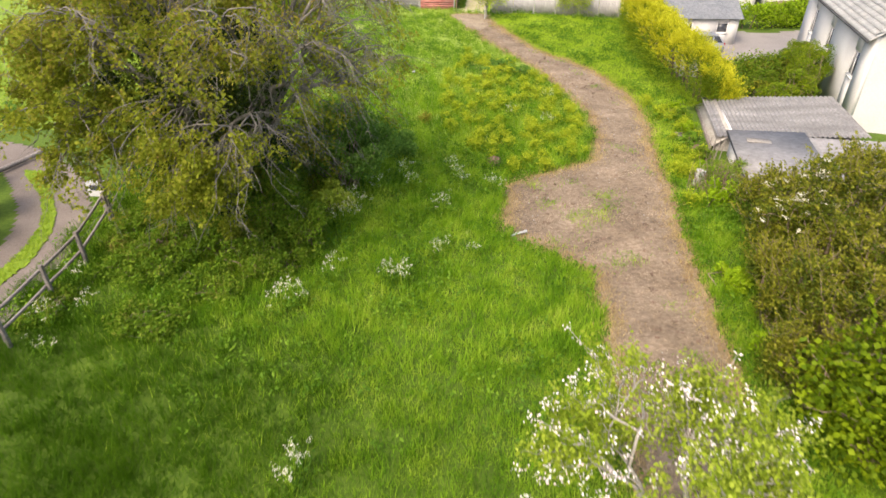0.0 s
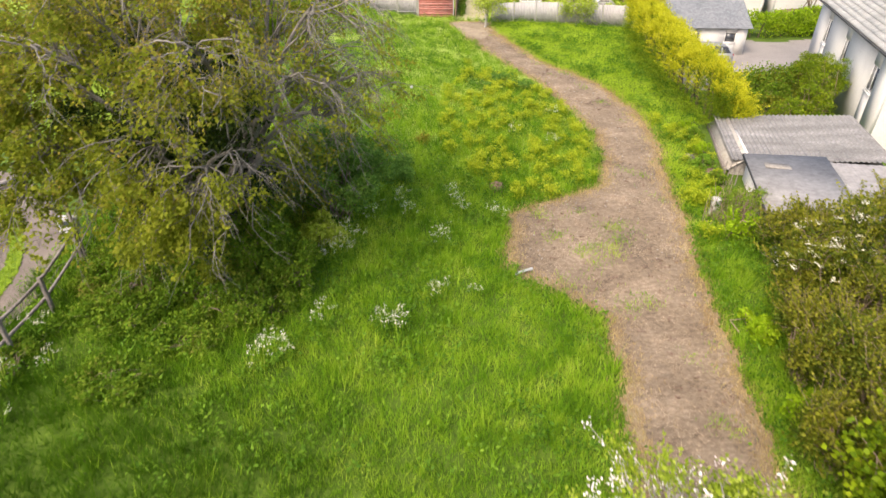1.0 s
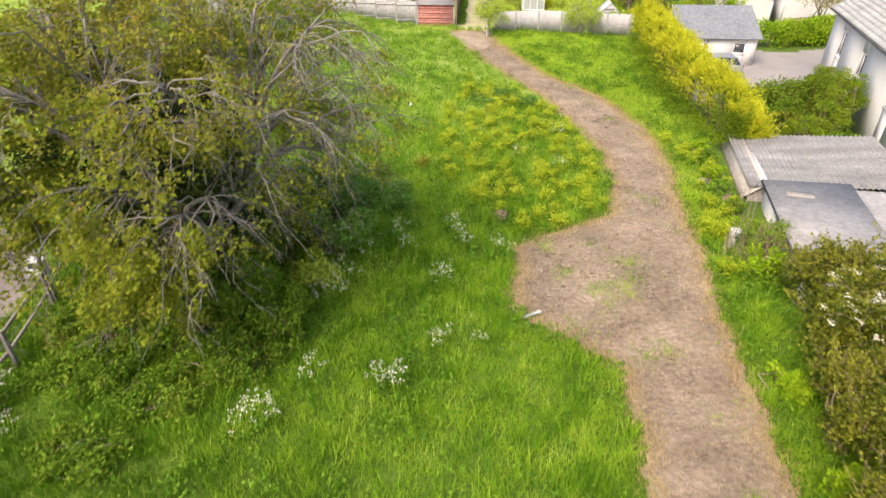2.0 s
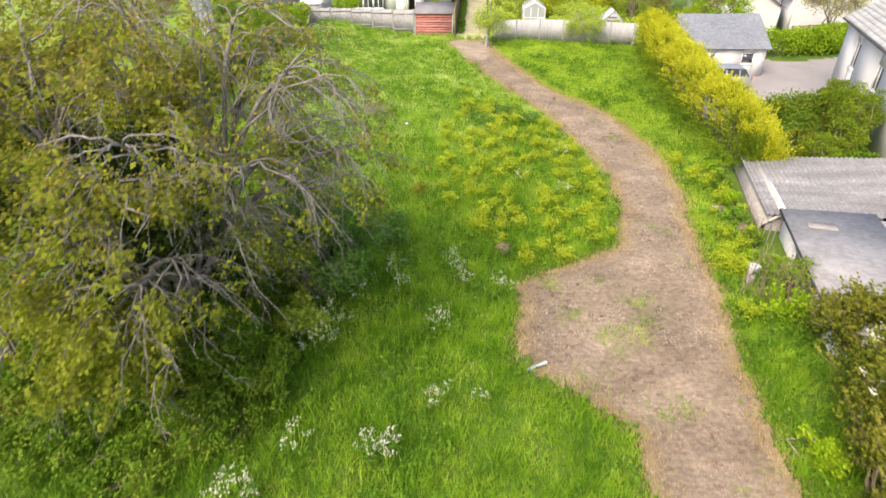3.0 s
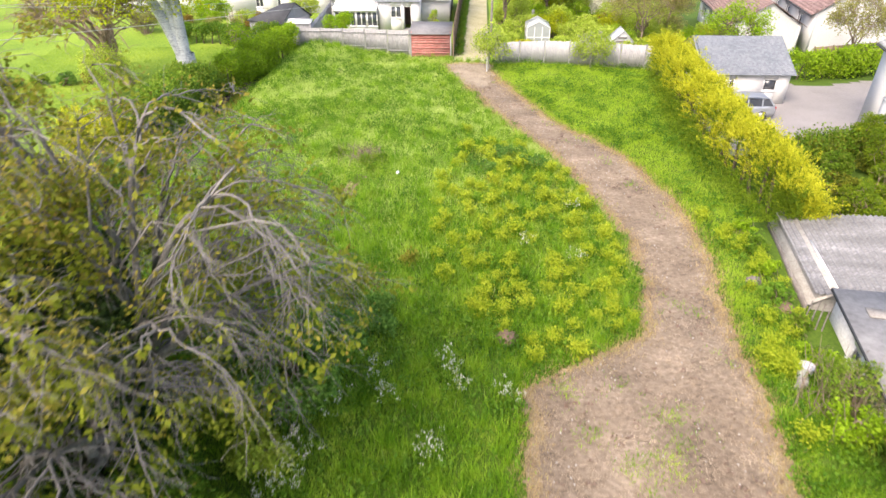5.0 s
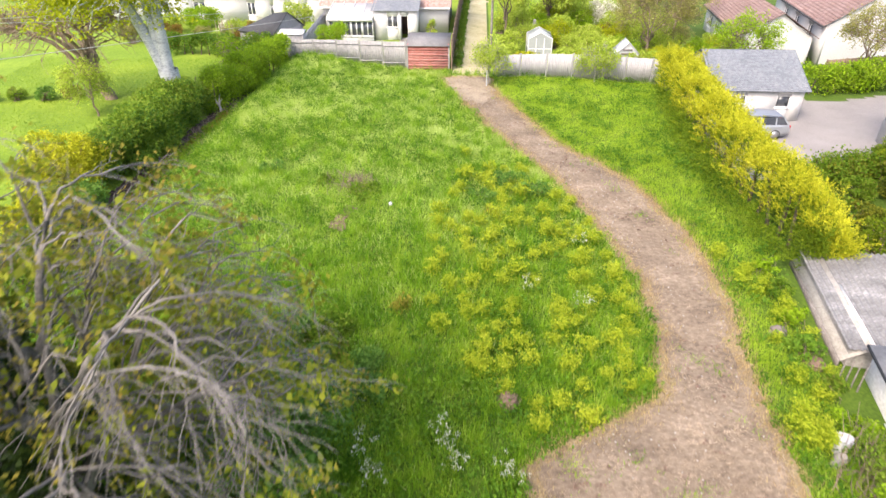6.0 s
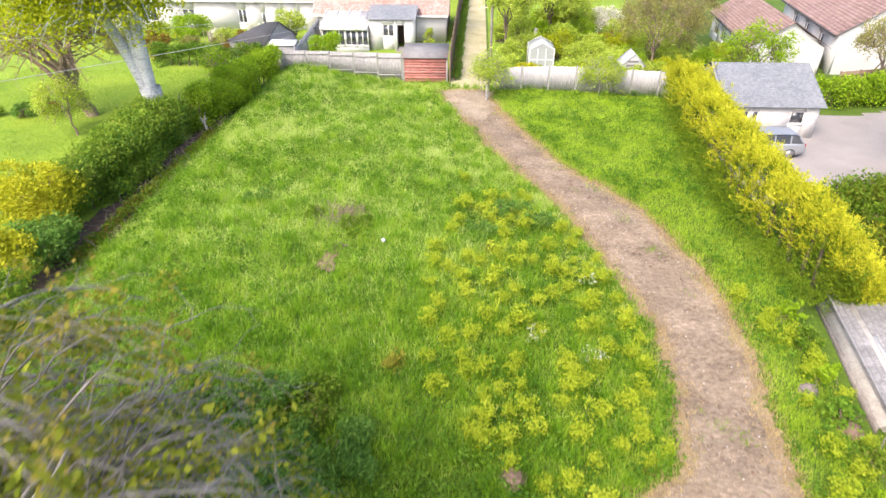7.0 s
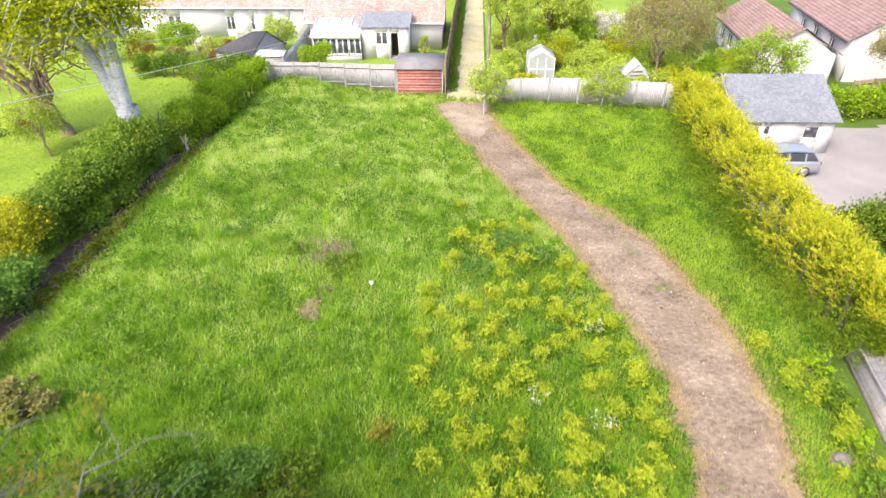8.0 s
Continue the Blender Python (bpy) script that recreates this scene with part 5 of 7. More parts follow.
def spreading_tree(name, base, centre, radii, label, seed, limbs, targets, skirt, leaf_n, hubs):
    """An old tree of arching limbs: branches bow outward and end in fans of fine shoots; from the hubs, high on the crown, bare pale branches spread and droop."""
    rng = np.random.default_rng(seed)
    base, c, radii = np.array(base, float), np.array(centre, float) - np.array(base, float), np.array(radii, float)
    ob = thing(name, base, label, "tree")
    up = np.array([0, 0, 1.0])
    trunks, limb_l, branch_l, shoot_l, nodes, tang = [], [], [], [], [], []
    forks = []
    for i in range(4):
        o = np.array([rng.normal() * 0.3, rng.normal() * 0.3, -0.15])
        f = np.array([rng.normal() * 0.7, rng.normal() * 0.7, rng.uniform(1.2, 2.2)])
        trunks.append((bezier(o, up * 0.5, f, unit(f - o + up) * 0.5, 6), np.linspace(0.3, 0.19, 6)))
        forks.append(f)
    for i in range(limbs):
        ang, el = 2 * np.pi * (i * 0.618 + rng.uniform(-0.08, 0.08)), np.interp(i, [0, limbs - 1], [0.1, 1.05])
        out = np.array([np.cos(ang) * np.cos(el), np.sin(ang) * np.cos(el), np.sin(el)])
        e = c + radii * np.array([0.6, 0.6, 0.52]) * out
        f = forks[i % 4]
        L = np.linalg.norm(e - f)
        w = bezier(f, unit(out + up * 1.2 + rng.normal(size=3) * 0.25) * L * 0.36, e, unit(out + rng.normal(size=3) * 0.35 - up * 0.1) * L * 0.3, 12)
        w[2:-1] += rng.normal(size=(9, 3)) * 0.07
        limb_l.append((w, np.linspace(0.15, 0.05, 12)))
        nodes += list(w[3:])
        tang += list(unit(np.gradient(w, axis=0))[3:])
    nodes, tang = np.array(nodes), np.array(tang)
    d = unit(rng.normal(size=(targets * 4, 3)))
    d = d[d[:, 2] > -0.85]
    d = d / (np.sum(np.abs(d) ** 3.4, axis=1) ** (1 / 3.4))[:, None]
    tips = c + d * radii * rng.uniform(0.45, 1.0, len(d))[:, None] ** 0.6 * (1 + 0.09 * rng.normal(size=(len(d), 1)))
    tips = tips[skirt(tips + base) & ~((tips[:, 1] > 3.0) & (tips[:, 2] > 7.0))][:targets]
    ends, dirs = [], []
    hollow = np.array([-6.8, 16.6, 6.6]) - base
    tips = tips[np.linalg.norm(tips - hollow, axis=1) > 1.5]

    def grow_shoots(w, count, bare, first=3):
        tw = unit(np.gradient(w, axis=0))
        last = len(w) - 1
        side = unit(np.cross(tw[last // 2], up + rng.normal(size=3) * 0.2))
        for s in range(count):
            k = first + (s * (last - first)) // max(count - 1, 1)
            Ls = rng.uniform(0.45, 1.15)
            go = unit(tw[k] + side * rng.choice([-1, 1]) * rng.uniform(0.3, 1.0) + rng.normal(size=3) * 0.3)
            e = w[k] + go * Ls - up * 0.34 * Ls
            v = bezier(w[k], unit(tw[k] + go) * Ls * 0.35, e, unit(go - up * 0.5) * Ls * 0.33, 6)
            v[1:-1] += rng.normal(size=(4, 3)) * 0.022
            shoot_l.append((v, np.linspace(0.0085, 0.0035, 6)))
            tv = unit(np.gradient(v, axis=0))
            for _ in range(2):
                k2 = rng.integers(1, 5)
                g2 = unit(tv[k2] + rng.normal(size=3) * 0.55)
                L2 = rng.uniform(0.25, 0.6)
                u = np.array([v[k2], v[k2] + g2 * L2 * 0.5, v[k2] + unit(g2 - up * 0.3) * L2])
                shoot_l.append((u, [0.005, 0.004, 0.0025]))
                if not bare or rng.uniform() < 0.2:
                    ends.extend([u[1], u[2]])
                    dirs.extend([g2, g2])
            if not bare:
                ends.extend(v[2:])
                dirs.extend([go] * 4)

    for tip in tips:
        j = np.argmin(np.linalg.norm(nodes - tip, axis=1) + rng.uniform(0, 0.9, len(nodes)))
        a = nodes[j]
        L = np.linalg.norm(tip - a)
        out = unit((tip - c) * np.array([1, 1, 0.7]))
        w = bezier(a, unit(tang[j] * 0.9 + out * 0.4 + up * 0.4) * L * 0.4, tip, unit(out + rng.normal(size=3) * 0.4 - up * 0.8) * L * 0.33, 9)
        w[1:-1] += rng.normal(size=(7, 3)) * 0.02 * L
        branch_l.append((w, np.linspace(np.clip(0.010 + 0.008 * L, 0.013, 0.036), 0.008, 9)))
        grow_shoots(w, 7, rng.uniform() < (0.16 if tip[2] > c[2] else 0.05))
    for hub, lean, count, reach, drop in hubs:
        h = np.array(hub, float) - base
        lean = unit(np.array(lean, float))
        f = nodes[np.argmin(np.linalg.norm(nodes - (h - lean * 2.4 - up * 1.6), axis=1))]
        L = np.linalg.norm(h - f)
        w = bezier(f, unit(h - f + up * 0.5) * L * 0.35, h, lean * L * 0.3, 9)
        limb_l.append((w, np.linspace(0.075, 0.04, 9)))
        for k in range(count):
            start = w[-1 - k % 3] if k else h
            turn = Matrix.Rotation(radians(np.interp(k + rng.uniform(-0.4, 0.4), [0, count - 1], [-85, 85])), 3, "Z")
            flat = np.array(turn @ Vector((lean[0], lean[1], 0)).normalized())
            R = reach * rng.uniform(0.7, 1.2)
            e = start + flat * R + up * (rng.uniform(-drop, 0.25 * (1 - drop)) * R)
            v = bezier(start, unit(lean + flat * 0.5 + up * 0.7) * R * 0.42, e, unit(flat - up * (0.4 + drop)) * R * 0.36, 10)
            v[2:-1] += rng.normal(size=(7, 3)) * 0.03
            branch_l.append((v, np.linspace(0.027, 0.009, 10) * rng.uniform(0.75, 1.15)))
            grow_shoots(v, 7, rng.uniform() < 0.6, 4)
    part("trunk", tubes("trunk", trunks, "dark_bark", 10), ob, "dark forked stems")
    for w in limb_l:
        part("limb", tubes("limb", [w], "grey_bark", 8), ob)
    tagged(part("branch_work", tubes("branch_work", branch_l, "grey_twig", 5), ob), kind="stuff")
    tagged(part("twig_work", tubes("twig_work", shoot_l, "grey_twig", 3), ob), kind="stuff")
    ends, dirs = np.array(ends), np.array(dirs)
    per = 9
    nc = leaf_n // per
    k = rng.integers(0, len(ends), nc)
    gap = 0.6 * cloud(ends[k, 0] + ends[k, 2] * 0.7, ends[k, 1] + ends[k, 2] * 0.9, 0.8) + 0.6 * cloud(ends[k, 0] - ends[k, 2] * 0.5, ends[k, 1] + ends[k, 2] * 0.8, 0.4)
    k = k[rng.uniform(0, 1, nc) < np.interp(ends[k, 2] + base[2], [4.5, 7.0, 10.0], [1.0, 0.95, 0.75]) * np.interp(gap, [-0.3, 0.2], [0.08, 1.0]) * np.interp(ends[k, 0] + base[0], [-6.0, -4.4, -2.8], [1.0, 0.46, 0.24]) * np.clip(np.linalg.norm(ends[k] - hollow, axis=1) / 1.5, 0.3, 1.0) ** 2 * np.where((ends[k, 2] < 4.2) & (ends[k, 0] > 1.6), 0.45, 1.0)]
    pts = np.repeat(ends[k], per, axis=0) + rng.normal(size=(len(k) * per, 3)) * 0.11
    hang = np.repeat(dirs[k], per, axis=0) * 0.6 + np.array([0, 0, -0.45])
    pts[:, 2] = np.maximum(pts[:, 2], 0.05)
    ok = skirt(pts + base)
    pts, hang = pts[ok], hang[ok]
    high = np.repeat(rng.uniform(0, 1, len(k)) < np.interp(ends[k, 2] + base[2], [3, 6, 9.5], [0.04, 0.2, 0.7]), per)[ok]
    part("crown", leaves("crown", pts[~high], 0.122, "big_leaf", rng, 0.6, hang[~high], 0.35), ob, "small olive-green leaves")
    part("upper_leaves", leaves("upper_leaves", pts[high], 0.09, "bronze_leaf", rng, 0.55, hang[high], 0.3), ob, "bronze-tinted young leaves")
    # darker leaf colour inside the crown paints in its deep shade
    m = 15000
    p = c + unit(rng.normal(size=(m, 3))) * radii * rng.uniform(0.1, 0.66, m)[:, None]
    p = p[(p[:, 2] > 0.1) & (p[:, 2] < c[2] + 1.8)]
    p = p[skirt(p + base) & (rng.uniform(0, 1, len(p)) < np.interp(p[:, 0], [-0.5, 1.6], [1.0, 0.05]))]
    part("inner_leaves", leaves("inner_leaves", p, 0.12, "big_leaf_shade", rng, 0.6, None, 0.3), ob)
    # ivy kept near-black and massed so that the crown's core looks shaded
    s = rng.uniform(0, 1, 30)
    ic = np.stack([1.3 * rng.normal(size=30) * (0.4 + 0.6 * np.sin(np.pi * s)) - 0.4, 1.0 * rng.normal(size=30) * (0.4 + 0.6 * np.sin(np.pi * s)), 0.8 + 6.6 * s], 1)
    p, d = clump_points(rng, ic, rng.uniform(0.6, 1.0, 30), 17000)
    part("ivy", leaves("ivy", p, 0.12, "trunk_ivy", rng, 0.8, d * 0.5, 0.3), ob, "dark green ivy round the stems, massed to darken the crown's core")
    return ob


HUBS = [((-2.9, 18.0, 8.9), (0.8, -0.1, 0.5), 10, 1.9, 0.35), ((-4.2, 19.0, 9.6), (0.3, 0.5, 0.9), 7, 1.6, 0.0), ((-2.6, 19.4, 6.6), (0.9, 0.3, 0.1), 6, 1.4, 0.45), ((-6.2, 18.6, 9.8), (-0.2, -0.5, 0.9), 8, 1.9, 0.15),
        ((-5.2, 15.6, 8.3), (0.1, -0.9, 0.5), 7, 1.8, 0.4), ((-8.9, 15.8, 8.2), (-0.6, -0.7, 0.5), 7, 2.0, 0.4), ((-3.6, 17.0, 7.3), (0.6, -0.7, 0.2), 6, 1.7, 0.5), ((-5.4, 15.2, 5.6), (0.2, -0.9, 0.2), 6, 1.5, 0.55)]
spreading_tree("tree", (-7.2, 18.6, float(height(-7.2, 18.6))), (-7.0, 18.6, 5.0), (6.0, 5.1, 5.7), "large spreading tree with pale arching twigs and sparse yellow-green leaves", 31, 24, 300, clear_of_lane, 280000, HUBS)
at = lambda x, y: (x, y, float(height(x, y)))
crown_tree("apple_tree", at(4.9, 5.6), (4.5, 6.7, 3.1), (2.2, 2.1, 1.35), "apple tree in pale pink and white blossom", "apple_leaf", "pale_bark", 33, limbs=6, targets=70, twigs=5, trunk=0.12,
           leaf_n=17500, leaf_size=0.085, droop=0.05, twig_len=0.55, shell=0.4, low=-0.6, leaf_hang=-0.2, twig_thick=0.009, cluster=0.09, clusters_per=8)
rng = np.random.default_rng(34)
apple = bpy.data.objects["apple_tree"]
d = unit(rng.normal(size=(310, 3)))
d = d[d[:, 2] > -0.35]
cen = np.array([-0.4, 1.1, 3.1]) + d * np.array([2.3, 2.2, 1.45]) * rng.uniform(0.55, 1.08, len(d))[:, None]
q = np.repeat(cen, 10, axis=0) + rng.normal(size=(len(cen) * 10, 3)) * 0.06
part("blossom", leaves("blossom", q, 0.046, "pink_petal", rng, 0.9, None, 1.0), apple, "white and pink blossom")
# long shoots above the apple crown
shoots, pq = [], []
for a, b in (((-1.0, 2.2, 3.4), (-1.85, 3.28, 4.35)), ((-1.5, 1.4, 3.3), (-2.7, 1.15, 4.3)), ((-0.6, 2.4, 3.3), (-1.2, 3.1, 4.0)), ((0.6, 2.2, 3.4), (1.05, 2.75, 4.3)), ((1.2, 1.5, 3.5), (1.7, 1.2, 4.4))):
    w = curve_to(rng, a, b, 0.05, 0, 6, 0.02)
    shoots.append((w, np.linspace(0.014, 0.005, 6)))
    for r_ in w[2:]:
        pq += [r_ + rng.normal(size=3) * 0.05 for _ in range(12)]
for w in shoots:
    part("shoot", tubes("shoot", [w], "pale_bark", 5), apple)
part("shoot_blossom", leaves("shoot_blossom", np.array(pq), 0.042, "pink_petal", rng, 0.9, None, 1.0), apple, "white blossom on long shoots")

# pale-barked tree in the neighbouring garden, three stems
bt = thing("tree", at(-17.3, 47.4), "pale grey-barked tree with three leaning stems and lime-green leaves", "tree")
rng = np.random.default_rng(41)
stem = [([(0.35, -0.3, -0.1), (0.35, -0.2, 1.6), (0.2, -0.2, 3.0)], [0.52, 0.50, 0.56])]
forks = [(-1.25, -0.2, 6.6), (-0.45, 0.2, 7.2), (0.25, 0.1, 7.6)]
for f, r0 in zip(forks, (0.38, 0.26, 0.36)):
    stem.append(([(0.2 + f[0] * 0.05, -0.2, 2.7), (0.1 + f[0] * 0.5, -0.1, 4.6), f], [r0, r0 * 0.85, r0 * 0.65]))
part("trunk", tubes("trunk", stem, "birch_bark", 12), bt)
br, lp, ld = [], [], []
for i in range(120):
    f = np.array(forks[i % 3])
    ang = rng.uniform(0, 2 * np.pi)
    e = np.array([-2.7 + np.cos(ang) * 4.7 * rng.uniform(0.3, 1) ** 0.6, np.sin(ang) * 4.2 * rng.uniform(0.3, 1) ** 0.6, 6.7 + rng.uniform(0, 2.9)])
    w = curve_to(rng, f, e, 0.7, 0.9, 7, 0.05)
    br.append((w, np.linspace(0.09, 0.012, 7)))
    for r_ in w[3:]:
        for _ in range(5):
            cc = r_ + rng.normal(size=3) * np.array([0.7, 0.7, 0.22])
            lp.append(cc + rng.normal(size=(11, 3)) * np.array([0.3, 0.3, 0.08]))
tagged(part("branch_work", tubes("branch_work", br, "birch_bark", 6), bt), kind="stuff")
part("crown", leaves("crown", np.concatenate(lp), 0.17, "birch_leaf", rng, 0.65, None, 0.7), bt, "lime-green leaves in flat sprays")

# old gnarled fruit tree
crown_tree("fruit_tree", at(-23.2, 50.6), (-24.6, 50.2, 4.3), (5.0, 4.2, 2.4), "old gnarled fruit tree with pinkish bare twigs", "brown_leaf", "twig", 43, limbs=9, targets=150, twigs=7, trunk=0.33,
           leaf_n=1600, leaf_size=0.09, droop=0.15, twig_len=1.0, shell=0.4, low=-0.35, twig_thick=0.014)
crown_tree("sapling", at(-22.2, 47.2), (-22.4, 47.2, 2.2), (1.6, 1.5, 1.6), "young leafy sapling on the lawn", "lime_leaf", "twig", 44, limbs=4, targets=40, twigs=4, trunk=0.06, leaf_n=4600, leaf_size=0.11, twig_len=0.4, low=-0.7)
crown_tree("sapling", at(-17.2, 56.5), (-17.2, 56.5, 1.8), (0.9, 0.9, 1.1), "young garden sapling near the boundary hedge", "hedge_leaf", "twig", 45, limbs=4, targets=34, twigs=4, trunk=0.05, leaf_n=1700, leaf_size=0.11, twig_len=0.4, low=-0.7)
# two small trees before the silvery fence, one with a white stake
y1 = crown_tree("young_tree", at(1.72, 55.4), (1.9, 55.6, 1.9), (1.25, 1.1, 1.15), "young leafy tree tied to a white stake", "lime_leaf", "pale_bark", 46, limbs=5, targets=60, twigs=4, trunk=0.05, leaf_n=3600, leaf_size=0.12, twig_len=0.45, low=-0.7)
part("stake", bevelled("stake", [(-0.12, -0.32, -0.1, -0.05, -0.25, 1.25)], "white_plastic", 0.01), y1, "white-painted stake")
crown_tree("young_tree", at(9.6, 57.2), (9.6, 57.2, 1.55), (1.45, 1.2, 1.1), "small bright green tree before the silvery fence", "lime_leaf", "pale_bark", 47, limbs=5, targets=60, twigs=4, trunk=0.06, leaf_n=4200, leaf_size=0.12, twig_len=0.45, low=-0.8)

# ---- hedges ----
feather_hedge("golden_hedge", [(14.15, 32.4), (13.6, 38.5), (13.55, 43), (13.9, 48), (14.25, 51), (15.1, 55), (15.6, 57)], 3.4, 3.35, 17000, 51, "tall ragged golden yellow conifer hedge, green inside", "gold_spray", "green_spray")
hedge_row("garden_hedge", [(-15.3, 48.6), (-15.0, 51.0), (-14.6, 55), (-14.3, 59.0)], 2.5, 2.45, "hedge_leaf", 42000, 0.108, 52, "clipped rounded bright green garden hedge", "ivy_leaf", 0.6, 0.5, 0.36, 0.2, 0.06)
hedge_row("ivy_hedge", [(-16.7, 48.4), (-16.6, 45), (-16.5, 41), (-16.4, 37.5)], 3.1, 2.8, "ivy_leaf", 46000, 0.125, 57, "overgrown dark green ivy hedge beside the meadow", "nettle", 0.7, 0.5, 0.30, 0.2, 0.12)
hedge_row("boundary_hedge", [(-14.5, 60.9), (-18, 61.3), (-24, 61.5)], 1.6, 1.85, "bramble", 11000, 0.12, 54, "dark mixed hedge across the end of the lawn", "nettle", 0.7, 0.5, 0.45, 0.2, 0.2)
hedge_row("yard_hedge", [(16.8, 37.5), (17.6, 41.5), (19.0, 43.2), (23.0, 44.0), (27, 44.2)], 2.6, 1.6, "bramble", 14000, 0.14, 55, "low scrubby green and brown hedge round the yard", "hawthorn_leaf", 0.7, 0.5, 0.42, 0.2, 0.25)
for i, (x, y, r) in enumerate([(16.9, 35.4, 1.2), (18.8, 36.6, 1.3), (20.8, 36.0, 1.4), (19.4, 39.0, 1.4), (21.6, 38.4, 1.3), (22.6, 41.4, 1.4), (20.6, 41.6, 1.1)]):
    bush("bramble_patch", at(x, y), (r, r, 0.55), ("bramble", "hawthorn_leaf")[i % 2], int(2200 * r), 0.12, 350 + i, "rough bramble growth between shed and yard", group="brambles by the yard", nlumps=22, lump=0.3, thick=0.012)
hedge_row("back_hedge", [(24.5, 58.5), (28, 59), (33, 60.5)], 2.2, 2.3, "hedge_leaf", 9000, 0.15, 56, "green hedge on the far side of the yard", "ivy_leaf", 0.7, 0.5, 0.42, 0.2, 0.2)
# these low weeds also stand in for the shadow of the alley fence
hedge_row("weedy_border", [(-0.55, 59.5), (-0.5, 75), (-0.35, 97)], 0.8, 0.35, "bramble", 12000, 0.1, 58, "strip of rank weeds along the alley fence, added for its shadow band", "nettle", 0.6, 0.5, 0.42, 0.2, 0.3)
hedge_row("garden_hedge", [(6, 78.5), (15, 79.5), (22, 78.5)], 1.8, 2.0, "lime_leaf", 9000, 0.17, 57, "sunlit lime-green hedge behind the gardens", "hedge_leaf", 0.7, 0.5, 0.42, 0.2, 0.15)

hedge_row("weedy_border", [(-14.75, 34.5), (-14.6, 40), (-14.5, 45), (-14.45, 48)], 0.75, 0.3, "bramble", 7000, 0.10, 59, "brambles and dead weeds along the foot of the hedge", "brown_leaf", 0.6, 0.5, 0.42, 0.2, 0.5)

# ---- shrubs ----
bush("golden_shrub", at(-17.1, 36.2), (2.0, 1.8, 1.85), "gold_spray", 14000, 0.11, 61, "bright golden shrub at the hedge's end", nlumps=26)
bush("golden_shrub", at(-16.2, 32.6), (1.5, 1.5, 1.3), "gold_spray", 3500, 0.14, 62, "golden shrub mixed with brambles", nlumps=20)
bush("dark_shrub", at(-15.9, 34.4), (1.4, 1.8, 1.0), "nettle", 5000, 0.13, 63, "dark green shrub below the golden shrubs", nlumps=22)
bush("leafy_plant", at(-11.2, 28.8), (1.1, 0.9, 0.6), "olive_leaf", 3200, 0.11, 374, "grey-green leafy plant at the meadow's edge", nlumps=20, lump=0.3)
bush("dark_shrub", at(-14.6, 29.5), (1.8, 2.2, 1.0), "bramble", 5000, 0.13, 64, "bramble thicket on the field's edge", nlumps=24)
bush("nettle_bush", at(-3.9, 21.8), (2.5, 2.0, 1.8), "nettle", 19000, 0.12, 65, "dark green thicket of nettles and elder beside the tree", nlumps=36, lump=0.32)
bush("nettle_bush", at(-5.29, 23.64), (2, 1.81, 1.0), "nettle", 7000, 0.12, 66, "dark green thicket behind the tree", nlumps=30, lump=0.34)
bush("leafy_plant", at(-4.11, 20.0), (1.0, 0.9, 0.7), "lime_leaf", 2400, 0.13, 67, "bright green leafy plant at the tree's foot", nlumps=14)
bush("dark_shrub", at(-7.04, 16.6), (2.2, 1.2, 0.5), "bramble", 8000, 0.11, 68, "dense leafy undergrowth at the foot of the tree", nlumps=34, lump=0.32)
bush("dark_shrub", at(-5.68, 17.95), (1.5, 1.41, 1.15), "bramble", 7000, 0.10, 69, "leafy undergrowth between the tree's stems", nlumps=30, lump=0.32)
bush("leafy_plant", at(-4.5, 17.6), (1.3, 1.2, 0.8), "bramble", 5500, 0.10, 371, "leafy green undergrowth at the crown's edge", nlumps=24, lump=0.32)
bush("leafy_plant", at(-5.86, 15.84), (1.5, 1.12, 0.42), "bramble", 4500, 0.10, 372, "low leafy growth before the tree's stems", nlumps=26, lump=0.32)
bush("leafy_plant", at(-8.58, 16.24), (1.4, 1.12, 0.5), "bramble", 4200, 0.10, 373, "leafy tangle before the tree's stems", nlumps=26, lump=0.32)
for i, (x, y, rx, ry, rz, n) in enumerate([(-9, 14.97, 2.0, 1.5, 0.42, 4200), (-6.78, 14.46, 1.9, 1.3, 0.36, 3600), (-4.95, 16.11, 1.6, 1.5, 0.38, 3200), (-10.37, 17.01, 1.0, 1.8, 0.36, 3000), (-10.05, 19.45, 1.6, 1.8, 0.8, 4000),
                                           (-10.68, 13.02, 0.8, 1.5, 0.22, 1800), (-7.85, 12.69, 1.6, 1.2, 0.28, 2400), (-11.38, 22.44, 1.8, 1.8, 1.0, 3600)]):
    bush("bramble_patch", at(x, y), (rx, ry, rz * 0.6), "bramble", n, 0.10, 70 + i, "low tangle of brambles and weeds under the tree", group="brambles under the tree", nlumps=26, lump=0.3, thick=0.012)
bush("hawthorn_bush", at(11.3, 15.4), (2.0, 1.9, 1.9), "hawthorn_leaf", 14400, 0.088, 81, "tall olive-green hawthorn bush beside the elder", nlumps=60, lump=0.24, thick=0.06, sprigs=90)
bush("elder_bush", at(10.9, 16.7), (1.6, 1.3, 2.3), "hawthorn_leaf", 9600, 0.10, 381, "elder bush with flat clusters of cream blossom", nlumps=44, lump=0.28, flowers="white_petal", nflower=4400, thick=0.05, sprigs=90)
bush("hawthorn_bush", at(12.9, 17.4), (1.7, 1.7, 2.4), "hawthorn_leaf", 10400, 0.095, 387, "tall hawthorn beside the sheds", nlumps=54, lump=0.25, thick=0.06, sprigs=200)
